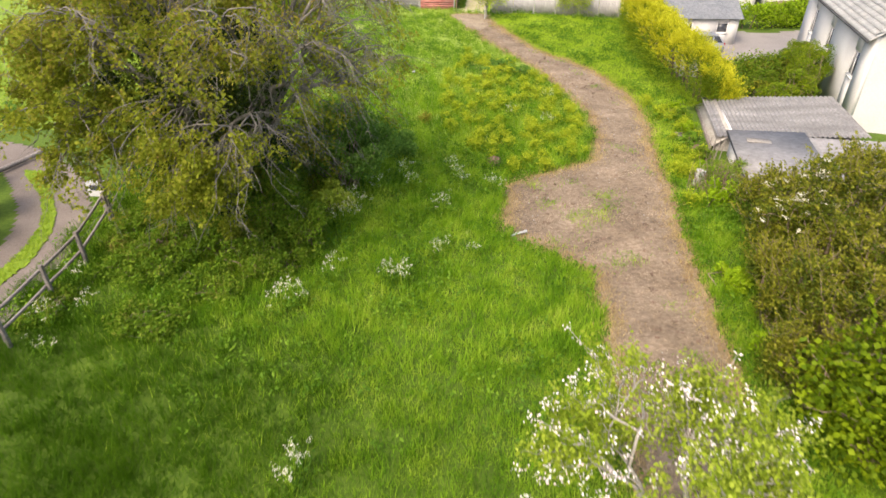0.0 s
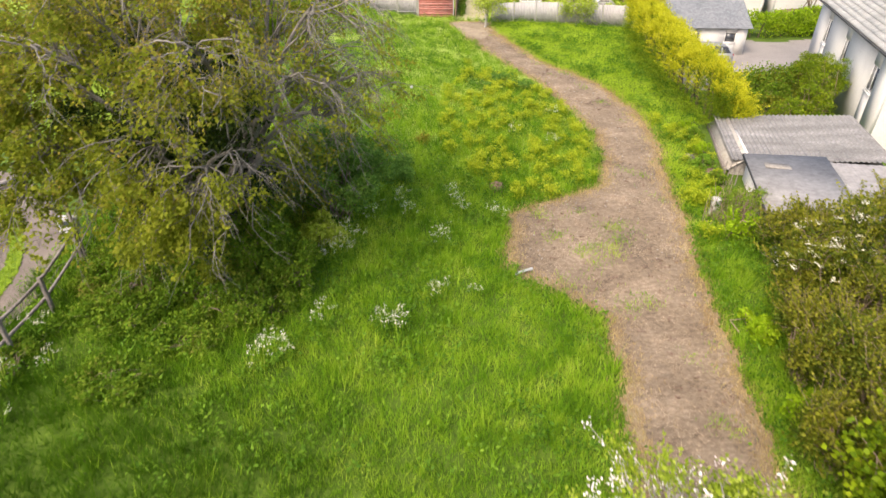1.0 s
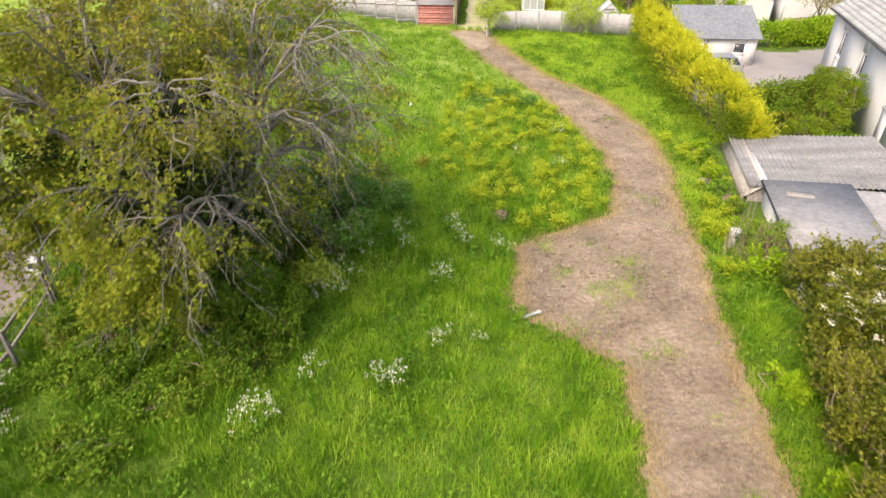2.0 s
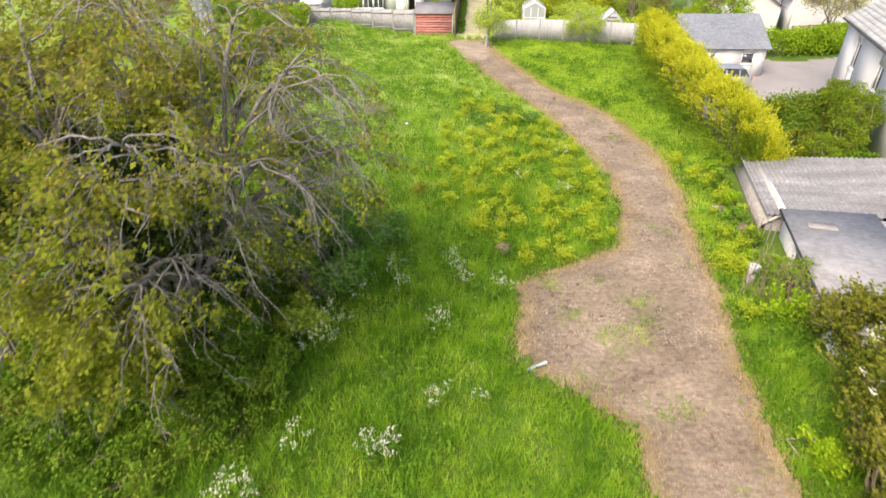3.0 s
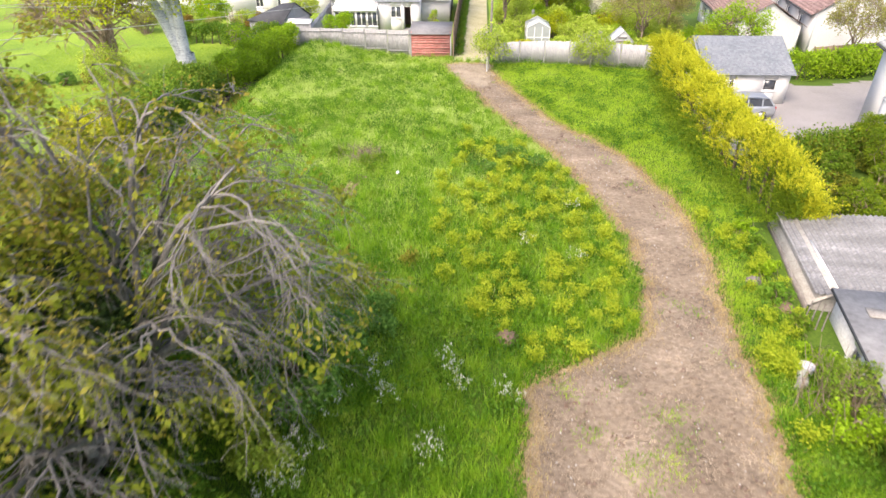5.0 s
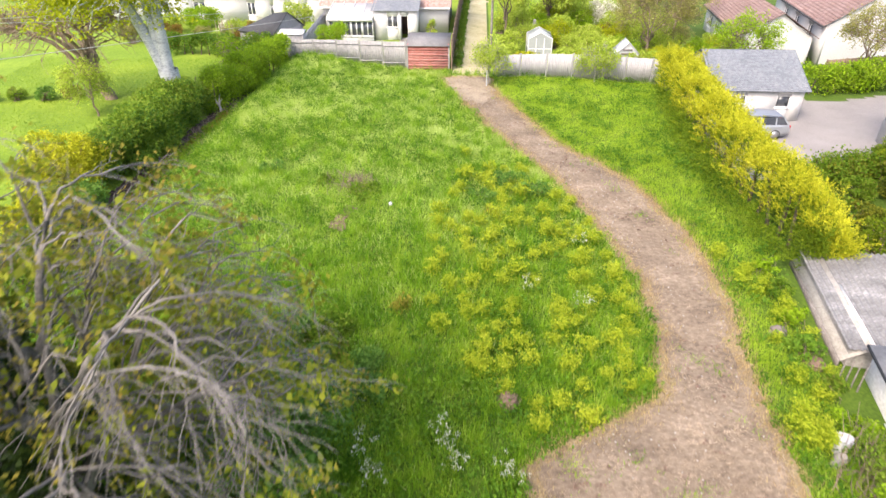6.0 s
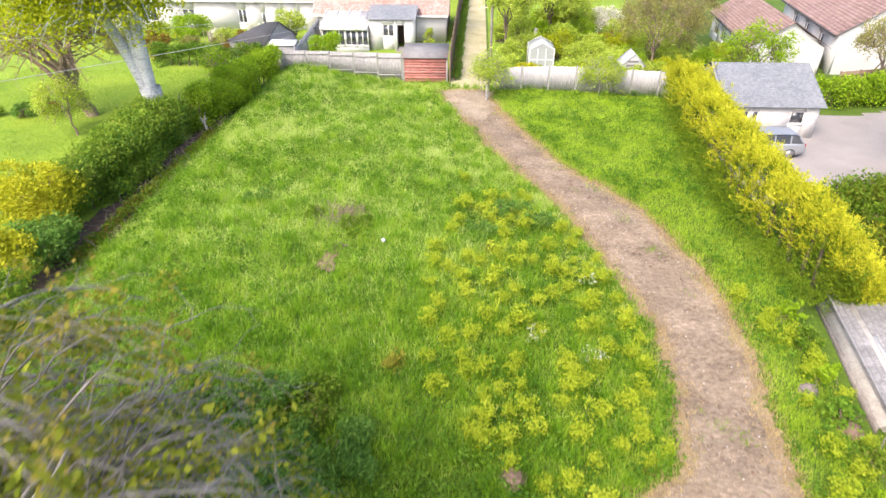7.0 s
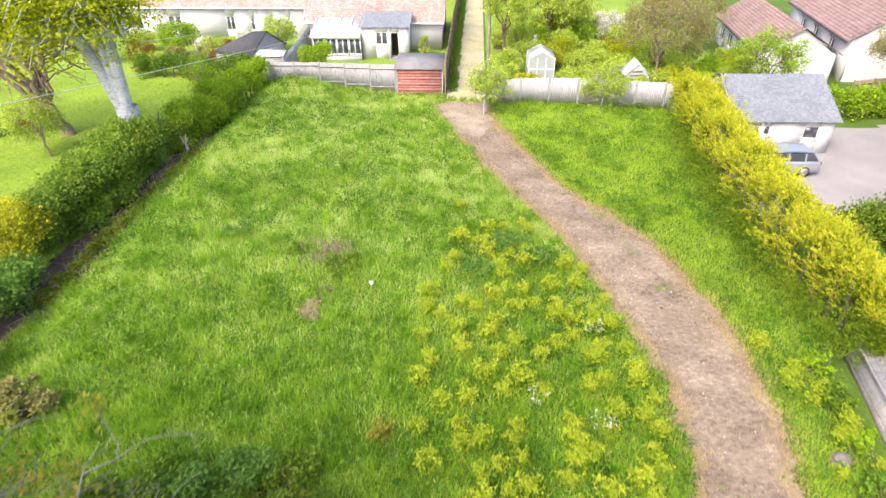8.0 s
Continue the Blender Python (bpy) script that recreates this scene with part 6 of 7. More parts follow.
bush("hawthorn_bush", at(10.0, 14.5), (1.1, 1.5, 1.35), "hawthorn_leaf", 7600, 0.088, 382, "olive-green hawthorn growth along the track", nlumps=30, lump=0.32, thick=0.04, sprigs=200)
bush("hawthorn_bush", at(9.55, 11.4), (1.2, 1.6, 1.3), "hawthorn_leaf", 8800, 0.088, 383, "dense hawthorn growth before the sycamore scrub", nlumps=30, lump=0.32, thick=0.04, sprigs=200)
bush("hawthorn_bush", at(12.4, 13.8), (1.8, 1.9, 2.2), "hawthorn_leaf", 9600, 0.10, 384, "tall hawthorn thicket behind the track", nlumps=52, lump=0.25, thick=0.06, sprigs=200)
bush("leafy_plant", at(9.5, 12.9), (0.6, 0.9, 0.5), "hedge_leaf", 2400, 0.10, 385, "green weeds at the foot of the hawthorns", nlumps=16)
bush("leafy_plant", at(9.6, 16.2), (0.6, 1.0, 0.45), "hedge_leaf", 2200, 0.10, 386, "leafy weeds between hawthorn and track", nlumps=16)
bush("hawthorn_bush", at(12.3, 20.1), (1.7, 1.4, 1.2), "hawthorn_leaf", 7200, 0.10, 82, "brown-green hawthorn bush beside the whitewashed shed", nlumps=34, lump=0.32, thick=0.05, sprigs=200)
bush("hawthorn_bush", at(10.9, 12.9), (2.1, 1.9, 1.95), "hawthorn_leaf", 13600, 0.09, 83, "dense olive-brown hawthorn bush at the track's edge", nlumps=60, lump=0.24, thick=0.06, sprigs=200)
bush("maple_bush", at(10.4, 9.6), (2.5, 2.2, 2.05), "maple_leaf", 12500, 0.14, 84, "leafy bright green sycamore growth", nlumps=36, lump=0.34, aspect=0.85, thick=0.06, sprigs=110, sprig_leaf="maple_leaf")
bush("maple_bush", at(13.6, 12.6), (2.4, 2.6, 2.2), "maple_leaf", 12000, 0.14, 85, "tall leafy sycamore scrub behind the hawthorns", nlumps=36, lump=0.34, aspect=0.85, thick=0.06, sprigs=110, sprig_leaf="maple_leaf")
bush("twiggy_shrub", at(11.5, 23.1), (1.0, 1.2, 0.85), "ivy_leaf", 2800, 0.09, 86, "half-bare twiggy shrub with dead purple stems by the shed wall", nlumps=24, lump=0.3, thick=0.03)
bush("leafy_plant", at(11.0, 21.9), (0.8, 0.9, 0.6), "hedge_leaf", 1800, 0.11, 87, "leafy green weeds against the shed wall", nlumps=16)
for i, (x, y, r) in enumerate([(11.6, 24.8, 0.7), (11.5, 26.2, 0.6), (11.6, 27.8, 0.6), (11.8, 29.4, 0.6), (11.9, 31.0, 0.6), (11.9, 21.2, 0.7), (12.1, 32.4, 0.6)]):
    bush("weed_clump", at(x, y), (r, r, 0.38), ("hedge_leaf", "bramble", "weed_leaf")[i % 3], int(1700 * r), 0.10, 360 + i, "rank leafy weeds along the shed wall", "weeds", "weeds by the sheds", nlumps=18, lump=0.3, thick=0.01)
# back gardens
bush("round_shrub", at(4.6, 69.6), (1.5, 1.3, 1.35), "lime_leaf", 3200, 0.15, 91, "rounded lime-green garden shrub", nlumps=26)
bush("round_shrub", at(8.2, 69.2), (1.4, 1.3, 1.1), "lime_leaf", 3000, 0.15, 92, "rounded yellow-green garden shrub", nlumps=26)
bush("round_shrub", at(10.6, 68.4), (1.6, 1.3, 1.0), "lime_leaf", 3000, 0.15, 93, "spreading yellow-green garden shrub", nlumps=26)
bush("brown_shrub", at(12.2, 70.0), (1.1, 1.0, 0.95), "brown_leaf", 2200, 0.13, 94, "rounded bronze-brown garden shrub", nlumps=22)
bush("round_shrub", at(3.4, 62.6), (1.2, 1.5, 0.55), "lime_leaf", 2200, 0.13, 95, "low green bed beside the greenhouse", nlumps=22)
bush("round_shrub", at(8.6, 62.2), (1.5, 1.6, 0.6), "lime_leaf", 2600, 0.13, 96, "low bright bed between the two greenhouses", nlumps=22)
bush("round_shrub", at(13.2, 65.4), (1.6, 1.5, 0.8), "hedge_leaf", 2600, 0.13, 97, "green shrub below the olive tree", nlumps=22)
bush("round_shrub", at(19.5, 66.5), (1.5, 1.4, 1.1), "hedge_leaf", 2600, 0.14, 98, "dark green shrub by the far bungalow", nlumps=22)
bush("round_shrub", at(22.3, 70.5), (1.3, 1.3, 0.9), "lime_leaf", 2200, 0.14, 99, "lime-green shrub by the far bungalow", nlumps=22)
bush("round_shrub", at(-10.8, 62.4), (1.7, 1.2, 1.4), "hedge_leaf", 4200, 0.13, 100, "leafy green shrub behind the grey fence", nlumps=22)
bush("round_shrub", at(-15.2, 68.0), (1.8, 1.6, 1.4), "lime_leaf", 3600, 0.15, 101, "rounded bright green shrub between the bungalows", nlumps=26)
bush("round_shrub", at(-24.5, 70.0), (2.4, 1.6, 1.1), "hedge_leaf", 3600, 0.15, 102, "broad dark shrub before the long bungalow", nlumps=26)
bush("round_shrub", at(-20.0, 66.5), (2.4, 1.6, 0.6), "lime_leaf", 3000, 0.15, 103, "low pale flower bed before the long bungalow", nlumps=26)
bush("brown_shrub", at(-18.6, 66.0), (1.0, 0.8, 0.8), "brown_leaf", 1600, 0.13, 104, "dark brown shrub near the black-roofed shed", nlumps=18)
bush("round_shrub", at(-3.1, 67.6), (0.6, 0.6, 0.85), "lime_leaf", 1100, 0.12, 105, "green climber beside the back extension", nlumps=14)
for i, (x, y, r, h, m) in enumerate([(-22.4, 64.6, 0.9, 0.7, "olive_leaf"), (-19.2, 64.6, 0.8, 0.5, "brown_leaf"), (-21.2, 68.2, 1.1, 0.6, "white_petal"), (-23.4, 66.6, 1.0, 0.8, "hedge_leaf"), (-18.2, 69.2, 1.0, 0.6, "white_petal"),
                                     (-25.6, 65.0, 1.2, 0.8, "brown_leaf"), (-20.4, 66.0, 0.8, 0.5, "olive_leaf"), (-26.6, 68.0, 1.3, 0.9, "lime_leaf"), (-16.9, 67.0, 0.7, 0.7, "hedge_leaf"), (-28.5, 64.2, 1.4, 1.0, "olive_leaf"), (-24.6, 62.8, 0.9, 0.7, "brown_leaf")]):
    bush("bed_shrub", at(x, y), (r * 1.2, r, h), m, int(2200 * r), 0.12, 410 + i, "pale blossoming shrub in a crowded garden bed" if m == "white_petal" else "mixed shrub in a crowded garden bed", group="bed shrubs", nlumps=18)
for i, (x, y) in enumerate([(-27.5, 50.3), (-29.2, 50.0), (-26.0, 50.9), (-31, 49.6)]):
    bush("low_shrub", at(x, y), (0.9, 0.7, 0.4), ("nettle", "ivy_leaf", "brown_leaf", "nettle")[i], 1000, 0.13, 110 + i, "low dark shrub in a garden bed", group="garden bed shrubs", nlumps=14)
crown_tree("weeping_tree", at(7.6, 73.5), (7.4, 73.2, 3.7), (3.6, 2.8, 2.3), "weeping tree with hanging sunlit green leaves", "lime_leaf", "dark_bark", 121, limbs=8, targets=130, twigs=4, trunk=0.18, leaf_n=26000, leaf_size=0.19, droop=1.3, twig_len=1.2, aspect=0.35, leaf_hang=1.4, low=-0.2)
crown_tree("olive_tree", at(15.3, 66.0), (15.4, 66.0, 2.8), (3.5, 2.9, 2.6), "open-crowned tree with thin olive leaves and fine twigs", "olive_leaf", "twig", 122, limbs=8, targets=130, twigs=6, trunk=0.12, leaf_n=17000, leaf_size=0.11, droop=0.1, twig_len=0.9, low=-0.35)
crown_tree("palm_tree", at(3.3, 66.2), (3.3, 66.2, 4.4), (1.7, 1.5, 0.9), "garden tree with a dark slender trunk and lime crown", "lime_leaf", "dark_bark", 123, limbs=5, targets=60, twigs=4, trunk=0.12, leaf_n=4200, leaf_size=0.17, droop=0.4, twig_len=0.7)
crown_tree("garden_tree", at(20.0, 74.5), (20, 74.5, 3.0), (3.2, 2.6, 2.2), "leafy garden tree with pale new leaves", "olive_leaf", "twig", 124, limbs=7, targets=90, twigs=4, trunk=0.12, leaf_n=6000, leaf_size=0.14, droop=0.1, twig_len=0.8)
crown_tree("garden_tree", at(31.0, 61.5), (31, 61.5, 2.5), (2.2, 2.0, 1.9), "grey-green garden tree behind the yard", "olive_leaf", "twig", 125, limbs=7, targets=80, twigs=4, trunk=0.12, leaf_n=5000, leaf_size=0.14, droop=0.1, twig_len=0.8)
crown_tree("garden_tree", at(21.6, 61.6), (21.6, 61.6, 1.6), (2.4, 2.2, 1.9), "dark leafy garden tree by the bungalows", "hedge_leaf", "dark_bark", 126, limbs=7, targets=80, twigs=4, trunk=0.12, leaf_n=5000, leaf_size=0.15, droop=0.1, twig_len=0.8)


extra = [(2.9, 60.6, 0.7, 0.6, "lime_leaf"), (3.6, 64.6, 0.9, 0.8, "lime_leaf"), (8.9, 65.4, 1.2, 0.7, "lime_leaf"), (10.6, 61.6, 0.9, 0.6, "hedge_leaf"), (14.2, 61.2, 1.1, 0.7, "lime_leaf"), (10.4, 65.0, 1.1, 0.8, "lime_leaf"),
         (17.4, 62.6, 1.3, 0.9, "hedge_leaf"), (6.4, 71.6, 1.0, 0.9, "hedge_leaf"), (10.2, 72.6, 1.2, 0.9, "hedge_leaf"), (14.0, 72.4, 1.4, 1.1, "lime_leaf"), (16.8, 71.2, 1.3, 1.0, "lime_leaf"), (4.0, 75.6, 1.3, 1.1, "lime_leaf"),
         (18.6, 70.4, 1.2, 1.1, "olive_leaf"), (20.8, 64.0, 1.2, 0.8, "lime_leaf"), (3.0, 71.5, 0.8, 0.7, "lime_leaf"), (13.6, 75.8, 1.6, 1.2, "white_petal"), (16.0, 76.2, 1.5, 1.0, "lime_leaf"), (11.0, 76.6, 1.4, 0.9, "lime_leaf"),
         (4.6, 60.4, 0.9, 0.5, "gold_spray"), (7.6, 60.3, 1.0, 0.6, "lime_leaf"), (9.4, 60.4, 1.0, 0.7, "birch_leaf"), (12.2, 60.0, 0.9, 0.6, "lime_leaf"), (15.6, 63.4, 1.3, 0.9, "birch_leaf"), (11.6, 63.6, 1.2, 0.8, "lime_leaf"),
         (7.6, 66.2, 1.3, 0.9, "birch_leaf"), (5.4, 66.6, 1.1, 1.0, "lime_leaf"), (12.6, 67.8, 1.3, 0.9, "birch_leaf"), (17.2, 67.6, 1.4, 1.1, "lime_leaf"), (19.2, 62.2, 1.3, 0.8, "birch_leaf"), (21.6, 66.8, 1.3, 1.0, "birch_leaf"),
         (8.6, 75.8, 1.5, 1.2, "birch_leaf"), (19.6, 77.4, 1.5, 1.1, "lime_leaf"), (21.6, 60.4, 1.2, 0.9, "hedge_leaf")]
for i, (x, y, r, h, m) in enumerate(extra):
    bush("garden_shrub", at(x, y), (r * 1.35, r * 1.35, h * 1.2), m, int(2600 * r), 0.14, 300 + i, "pale blossoming garden shrub" if m == "white_petal" else "leafy garden shrub in a crowded border", group="border shrubs", nlumps=20)
for i, (x, y, h) in enumerate([(21.9, 38.6, 4.2), (20.3, 37.2, 2.8), (18.6, 35.8, 2.2), (22.6, 41.0, 3.4), (23.2, 44.0, 2.8)]):
    bush("conifer", at(x, y), (1.1 + 0.05 * i, 1.2, h / 2), "green_spray", 6500, 0.12, 330 + i, "upright yellow-green conifer beside the white house", "conifer", "conifers by the house", nlumps=34, lump=0.3, aspect=0.35)


# ---- meadow plants ----
def umbel_plant(rng, tall, heads, petals, stalk, leaf, leaf_n, spread, head_r, per, petal_size, flat=0.03):
    """Meshes of an umbel plant: stalks, leaves at the foot, flower heads."""
    lines, pts, hp = [], [], []
    for _ in range(heads):
        a, r = rng.uniform(0, 2 * np.pi), spread * rng.uniform(0.1, 1.0)
        e = np.array([math.cos(a) * r, math.sin(a) * r, tall * rng.uniform(0.65, 1.05)])
        b = np.array([e[0] * 0.15, e[1] * 0.15, -0.03])
        lines.append(([b, b * 0.5 + e * 0.5 + rng.normal(size=3) * 0.03, e], [0.009, 0.007, 0.004]))
        hp.append(e + rng.normal(size=(per, 3)) * np.array([head_r, head_r, flat]))
    lp = rng.normal(size=(leaf_n, 3)) * np.array([spread * 0.55, spread * 0.55, 0.0])
    lp[:, 2] = rng.uniform(0.05, tall * 0.75, leaf_n)
    return (tubes("stalks", lines, stalk, 4), leaves("foliage", lp, 0.085, leaf, rng, 0.5, None, 0.3), leaves("flower_heads", np.concatenate(hp), petal_size, petals, rng, 0.9, None, 1.5))


def plant_set(name, places, variants, label, category, group, seed):
    rng = np.random.default_rng(seed)
    masters = []
    for i, (x, y) in enumerate(places):
        m = pose(x, y, float(height(x, y)), 0, 0, rng.uniform(0, 360)) @ Matrix.Diagonal((*[rng.uniform(0.75, 1.2)] * 3, 1))
        k = i % len(variants)
        if i < len(variants):
            ob = thing(name, (0, 0, 0), label, category, group)
            for nm, me in zip(("stem_work", "foliage", "blossom"), variants[k]):
                tagged(part(nm, me, ob), kind="stuff")
            ob.matrix_world = m
            masters.append(ob)
        else:
            c = copy_thing(masters[k], Matrix.Identity(4))
            c.matrix_world = m


rng = np.random.default_rng(131)
parsley = [umbel_plant(rng, 0.8, 12, "white_petal", "grass", "weed_leaf", 150, 0.42, 0.038, 10, 0.029) for _ in range(4)]
spots = [(-1.15, 15.75), (-0.95, 15.35), (-1.4, 15.5), (-3.2, 15.4), (-3.77, 14.1), (-4.1, 14.2), (-4.35, 13.7), (0.0, 17.1), (0.2, 17.5), (1.3, 17.5), (-3.45, 19.2), (-3.25, 19.8), (-3.7, 18.8), (-3.0, 20.3), (-3.95, 19.3), (-3.5, 20.3), (-3.1, 19.3),
         (-1.55, 22.5), (-1.35, 22.2), (-1.75, 22.9), (0.45, 23.1), (0.7, 22.7), (0.3, 23.6), (1.9, 22.9), (2.1, 22.5), (-0.1, 20.7), (0.05, 20.3), (-2.4, 8.5), (-2.45, 8.0), (-9.8, 11.2), (-10.4, 12.3), (-9.6, 12.9), (-10.6, 14.2),
         (-2.6, 21.6), (4.8, 29.4), (2.9, 30.0), (5.2, 33.6)]
plant_set("cow_parsley", spots, parsley, "flowering cow parsley with flat white flower heads", "wildflower", "cow parsley in the meadow", 132)
rng = np.random.default_rng(133)
alex = [umbel_plant(rng, 0.6, 15, "alexanders", "grass", "alexanders", 110, 0.30, 0.062, 20, 0.055, 0.05) for _ in range(6)]
zone = [(0.44, 38.9), (3.19, 41.13), (5.2, 38), (6.3, 34.5), (7, 31), (6.8, 28), (6.2, 26.2), (3.2, 24.58), (1.29, 25.39), (0.42, 27.39), (-0.9, 28.54), (-0.49, 31.4), (-0.65, 33.81)]
ax_, ay_ = rng.uniform(-1.5, 7.2, 1600), rng.uniform(24.5, 41.2, 1600)
keep = inside(zone, ax_, ay_)
for i in range(1600):
    keep[i] &= not np.any(keep[:i] & (np.hypot(ax_[:i] - ax_[i], ay_[:i] - ay_[i]) < rng.uniform(0.35, 0.95)))
spots = list(zip(ax_[keep][:108], ay_[keep][:108])) + [(10.9, 31.6), (11.2, 30.9), (10.8, 28.4), (11.1, 25.9), (9.9, 24.2), (10.6, 33.4), (11.4, 29.5), (2.9, 24.3), (4.3, 24.6), (0.5, 41.4), (12.0, 28.6), (11.8, 26.8), (9.8, 21.6), (10.2, 24.6), (10.4, 24.2), (9.95, 24.75), (10.6, 24.75), (10.7, 26.6), (11.15, 32.1), (11.4, 32.4), (11.6, 31.2), (11.9, 30.2), (11.7, 29.8), (10.3, 25.2)]
plant_set("alexanders_plant", spots, alex, "clump of yellow-green alexanders in flower", "wildflower", "alexanders in the meadow", 134)
rng = np.random.default_rng(135)
docks = [umbel_plant(rng, 0.45, 10, "dock", "dock", "dock", 130, 0.36, 0.06, 14, 0.07, 0.06) for _ in range(2)]
plant_set("dock_plant", [(-1.56, 28.6), (-1.3, 28.85), (1.65, 34.81)], docks, "brownish yellow dock plant in the grass", "weed", "docks in the meadow", 136)
for i, (x, y, r) in enumerate([(2.46, 38.4, 1.3), (3.88, 38.15, 1.1), (1.28, 36.18, 0.9), (-3.83, 35.88, 1.0), (-5.65, 36.88, 0.5), (-5.23, 26.83, 1.9), (-7.07, 26.16, 2.0), (-4.07, 25.5, 1.9), (-6.01, 25, 1.8), (-2.76, 25.42, 1.7), (-3.66, 26.77, 1.5), (-8.56, 38.25, 0.8)]):
    bush("nettle_patch", at(x, y), (r, r * 0.9, 0.42 if i < 2 else 0.24 if r < 1.5 else 0.33), ("nettle" if i not in (3, 4, 6, 10) else "bramble"), int((1500 if r < 1.5 else 3200) * r), 0.10, 140 + i, "patch of dark nettles in the meadow", group="nettle patches", nlumps=18, lump=0.3, thick=0.01)

# ---- fences and things by the lane ----
rail = thing("post_and_rail_fence", at(-10.95, 15.2), "weathered two-rail wooden fence between lane and meadow", "fence")
RP = [(-10.7, 7.0), (-10.8, 9.2), (-10.9, 11.4), (-10.95, 13.45), (-10.95, 15.2), (-11.4, 17.6)]
ro = np.array(at(-10.95, 15.2))
for x, y in RP:
    z = float(height(x, y))
    part("post", bevelled("post", [(-0.055, -0.055, -0.1, 0.055, 0.055, 1.22)], "rail_wood", 0.012), rail, at=(x - ro[0], y - ro[1], z - ro[2]))
for (x0, y0), (x1, y1) in zip(RP, RP[1:]):
    for zr in (0.5, 1.05):
        a, b = np.array(at(x0, y0)) - ro + [-0.07, 0, zr], np.array(at(x1, y1)) - ro + [-0.07, 0, zr]
        part("rail", tubes("rail", [([a, a * 0.5 + b * 0.5 + [0, 0, -0.015], b], [0.05, 0.045, 0.05])], "rail_wood", 6), rail)
gp = thing("gate_post", at(-11.45, 17.8), "tall pale timber gate post at the lane", "post")
part("shaft", bevelled("shaft", [(-0.05, -0.05, -0.1, 0.05, 0.05, 2.6)], "rail_wood", 0.015), gp)
part("cap", bevelled("cap", [(-0.065, -0.065, 2.6, 0.065, 0.065, 2.64)], "rail_wood", 0.012), gp)
sg = thing("notice_box", at(-11.85, 18.1), "small white box with a dark panel on a post", "box")
part("post", bevelled("post", [(-0.04, -0.04, -0.1, 0.04, 0.04, 0.9)], "rail_wood", 0.01), sg)
part("box", bevelled("box", [(-0.32, -0.12, 0.85, 0.32, 0.12, 1.4)], "white_plastic", 0.02), sg)
part("panel", bevelled("panel", [(-0.2, -0.13, 1.1, 0.14, -0.122, 1.3)], "glass", 0.002), sg)
lw = thing("timber_edging", at(-17.8, 22.0), "low grey timber edging across the lane's bend", "edging")
part("beam", tubes("beam", [([(0.3, 1.2, 0.18), (-0.3, -0.9, 0.2), (-1.2, -3.2, 0.2)], [0.1, 0.1, 0.1])], "rail_wood", 6), lw)
for i, (x, y, r, h) in enumerate([(-15.7, 15.6, 1.1, 0.9), (-16.6, 17.6, 1.2, 1.0), (-15.4, 13.4, 1.0, 0.8), (-18.4, 19.4, 1.1, 0.8), (-22.0, 27.7, 0.8, 0.5)]):
    bush("dark_shrub", at(x, y), (r, r * 1.1, h), "trunk_ivy" if i < 3 else "nettle", int(2600 * r), 0.12, 151 + i, "dark shrub on the inner side of the lane" if i < 4 else "low dark shrub on the lawn beyond the lane", group="shrubs by the lane", nlumps=20)

# ---- small things ----
gh = thing("greenhouse", at(5.95, 63.7), "white-framed glass greenhouse behind the fence", "greenhouse")
fr = []
for x in (-1.1, -0.37, 0.37, 1.1):
    for y in (-1.2, 1.2):
        fr.append(([(x, y, 0), (x, y, 1.9)], [0.035, 0.035]))
for y in (-1.2, 0, 1.2):
    fr += [([(-1.1, y, 1.85), (0, y, 2.4)], [0.035, 0.035]), ([(0, y, 2.4), (1.1, y, 1.85)], [0.035, 0.035])]
for x, z in ((-1.1, 1.85), (1.1, 1.85), (0, 2.4), (-1.1, 0.05), (1.1, 0.05), (-1.1, 0.95), (1.1, 0.95)):
    fr.append(([(x, -1.2, z), (x, 1.2, z)], [0.03, 0.03]))
fr.append(([(-1.1, -1.2, 0.95), (1.1, -1.2, 0.95)], [0.03, 0.03]))
part("frame", tubes("frame", fr, "upvc", 4), gh)
part("gable_glass", gable("gable_glass", [(-1.08, 0.06), (1.08, 0.06), (1.08, 1.83), (0, 2.37), (-1.08, 1.83)], (-1.2, 0.008), "y", "green_glass"), gh)
part("roof_pane", slab("roof_pane", [(-1.12, -1.2, 1.87), (-0.01, -1.2, 2.42), (-0.01, 1.2, 2.42), (-1.12, 1.2, 1.87)], 0.008, "green_glass"), gh)
part("roof_pane", slab("roof_pane", [(1.12, -1.2, 1.87), (0.01, -1.2, 2.42), (0.01, 1.2, 2.42), (1.12, 1.2, 1.87)], 0.008, "green_glass"), gh)
part("side_glass", boxes_mesh("side_glass", [(-1.104, -1.18, 0.05, -1.098, 1.18, 1.83), (1.098, -1.18, 0.05, 1.104, 1.18, 1.83)], "green_glass"), gh)
gh.scale = (0.86, 0.86, 0.88)
part("staging", bevelled("staging", [(-1.0, -1.0, 0.72, -0.45, 1.0, 0.77), (0.45, -1.0, 0.72, 1.0, 1.0, 0.77)], "rail_wood", 0.01), gh)
g2 = thing("cold_frame", at(12.5, 61.4), "small white lattice-fronted garden house", "garden house")
part("front", gable("front", [(-0.85, 0), (0.85, 0), (0.85, 1.25), (0, 2.05), (-0.85, 1.25)], (-0.7, 0.05), "y", "white_plastic"), g2)
for i in range(5):
    part("slat", boxes_mesh("slat", [(-0.8 + i * 0.1, -0.76, 0.35 + i * 0.28, 0.8 - i * 0.12, -0.705, 0.45 + i * 0.28)], "rail_wood"), g2)
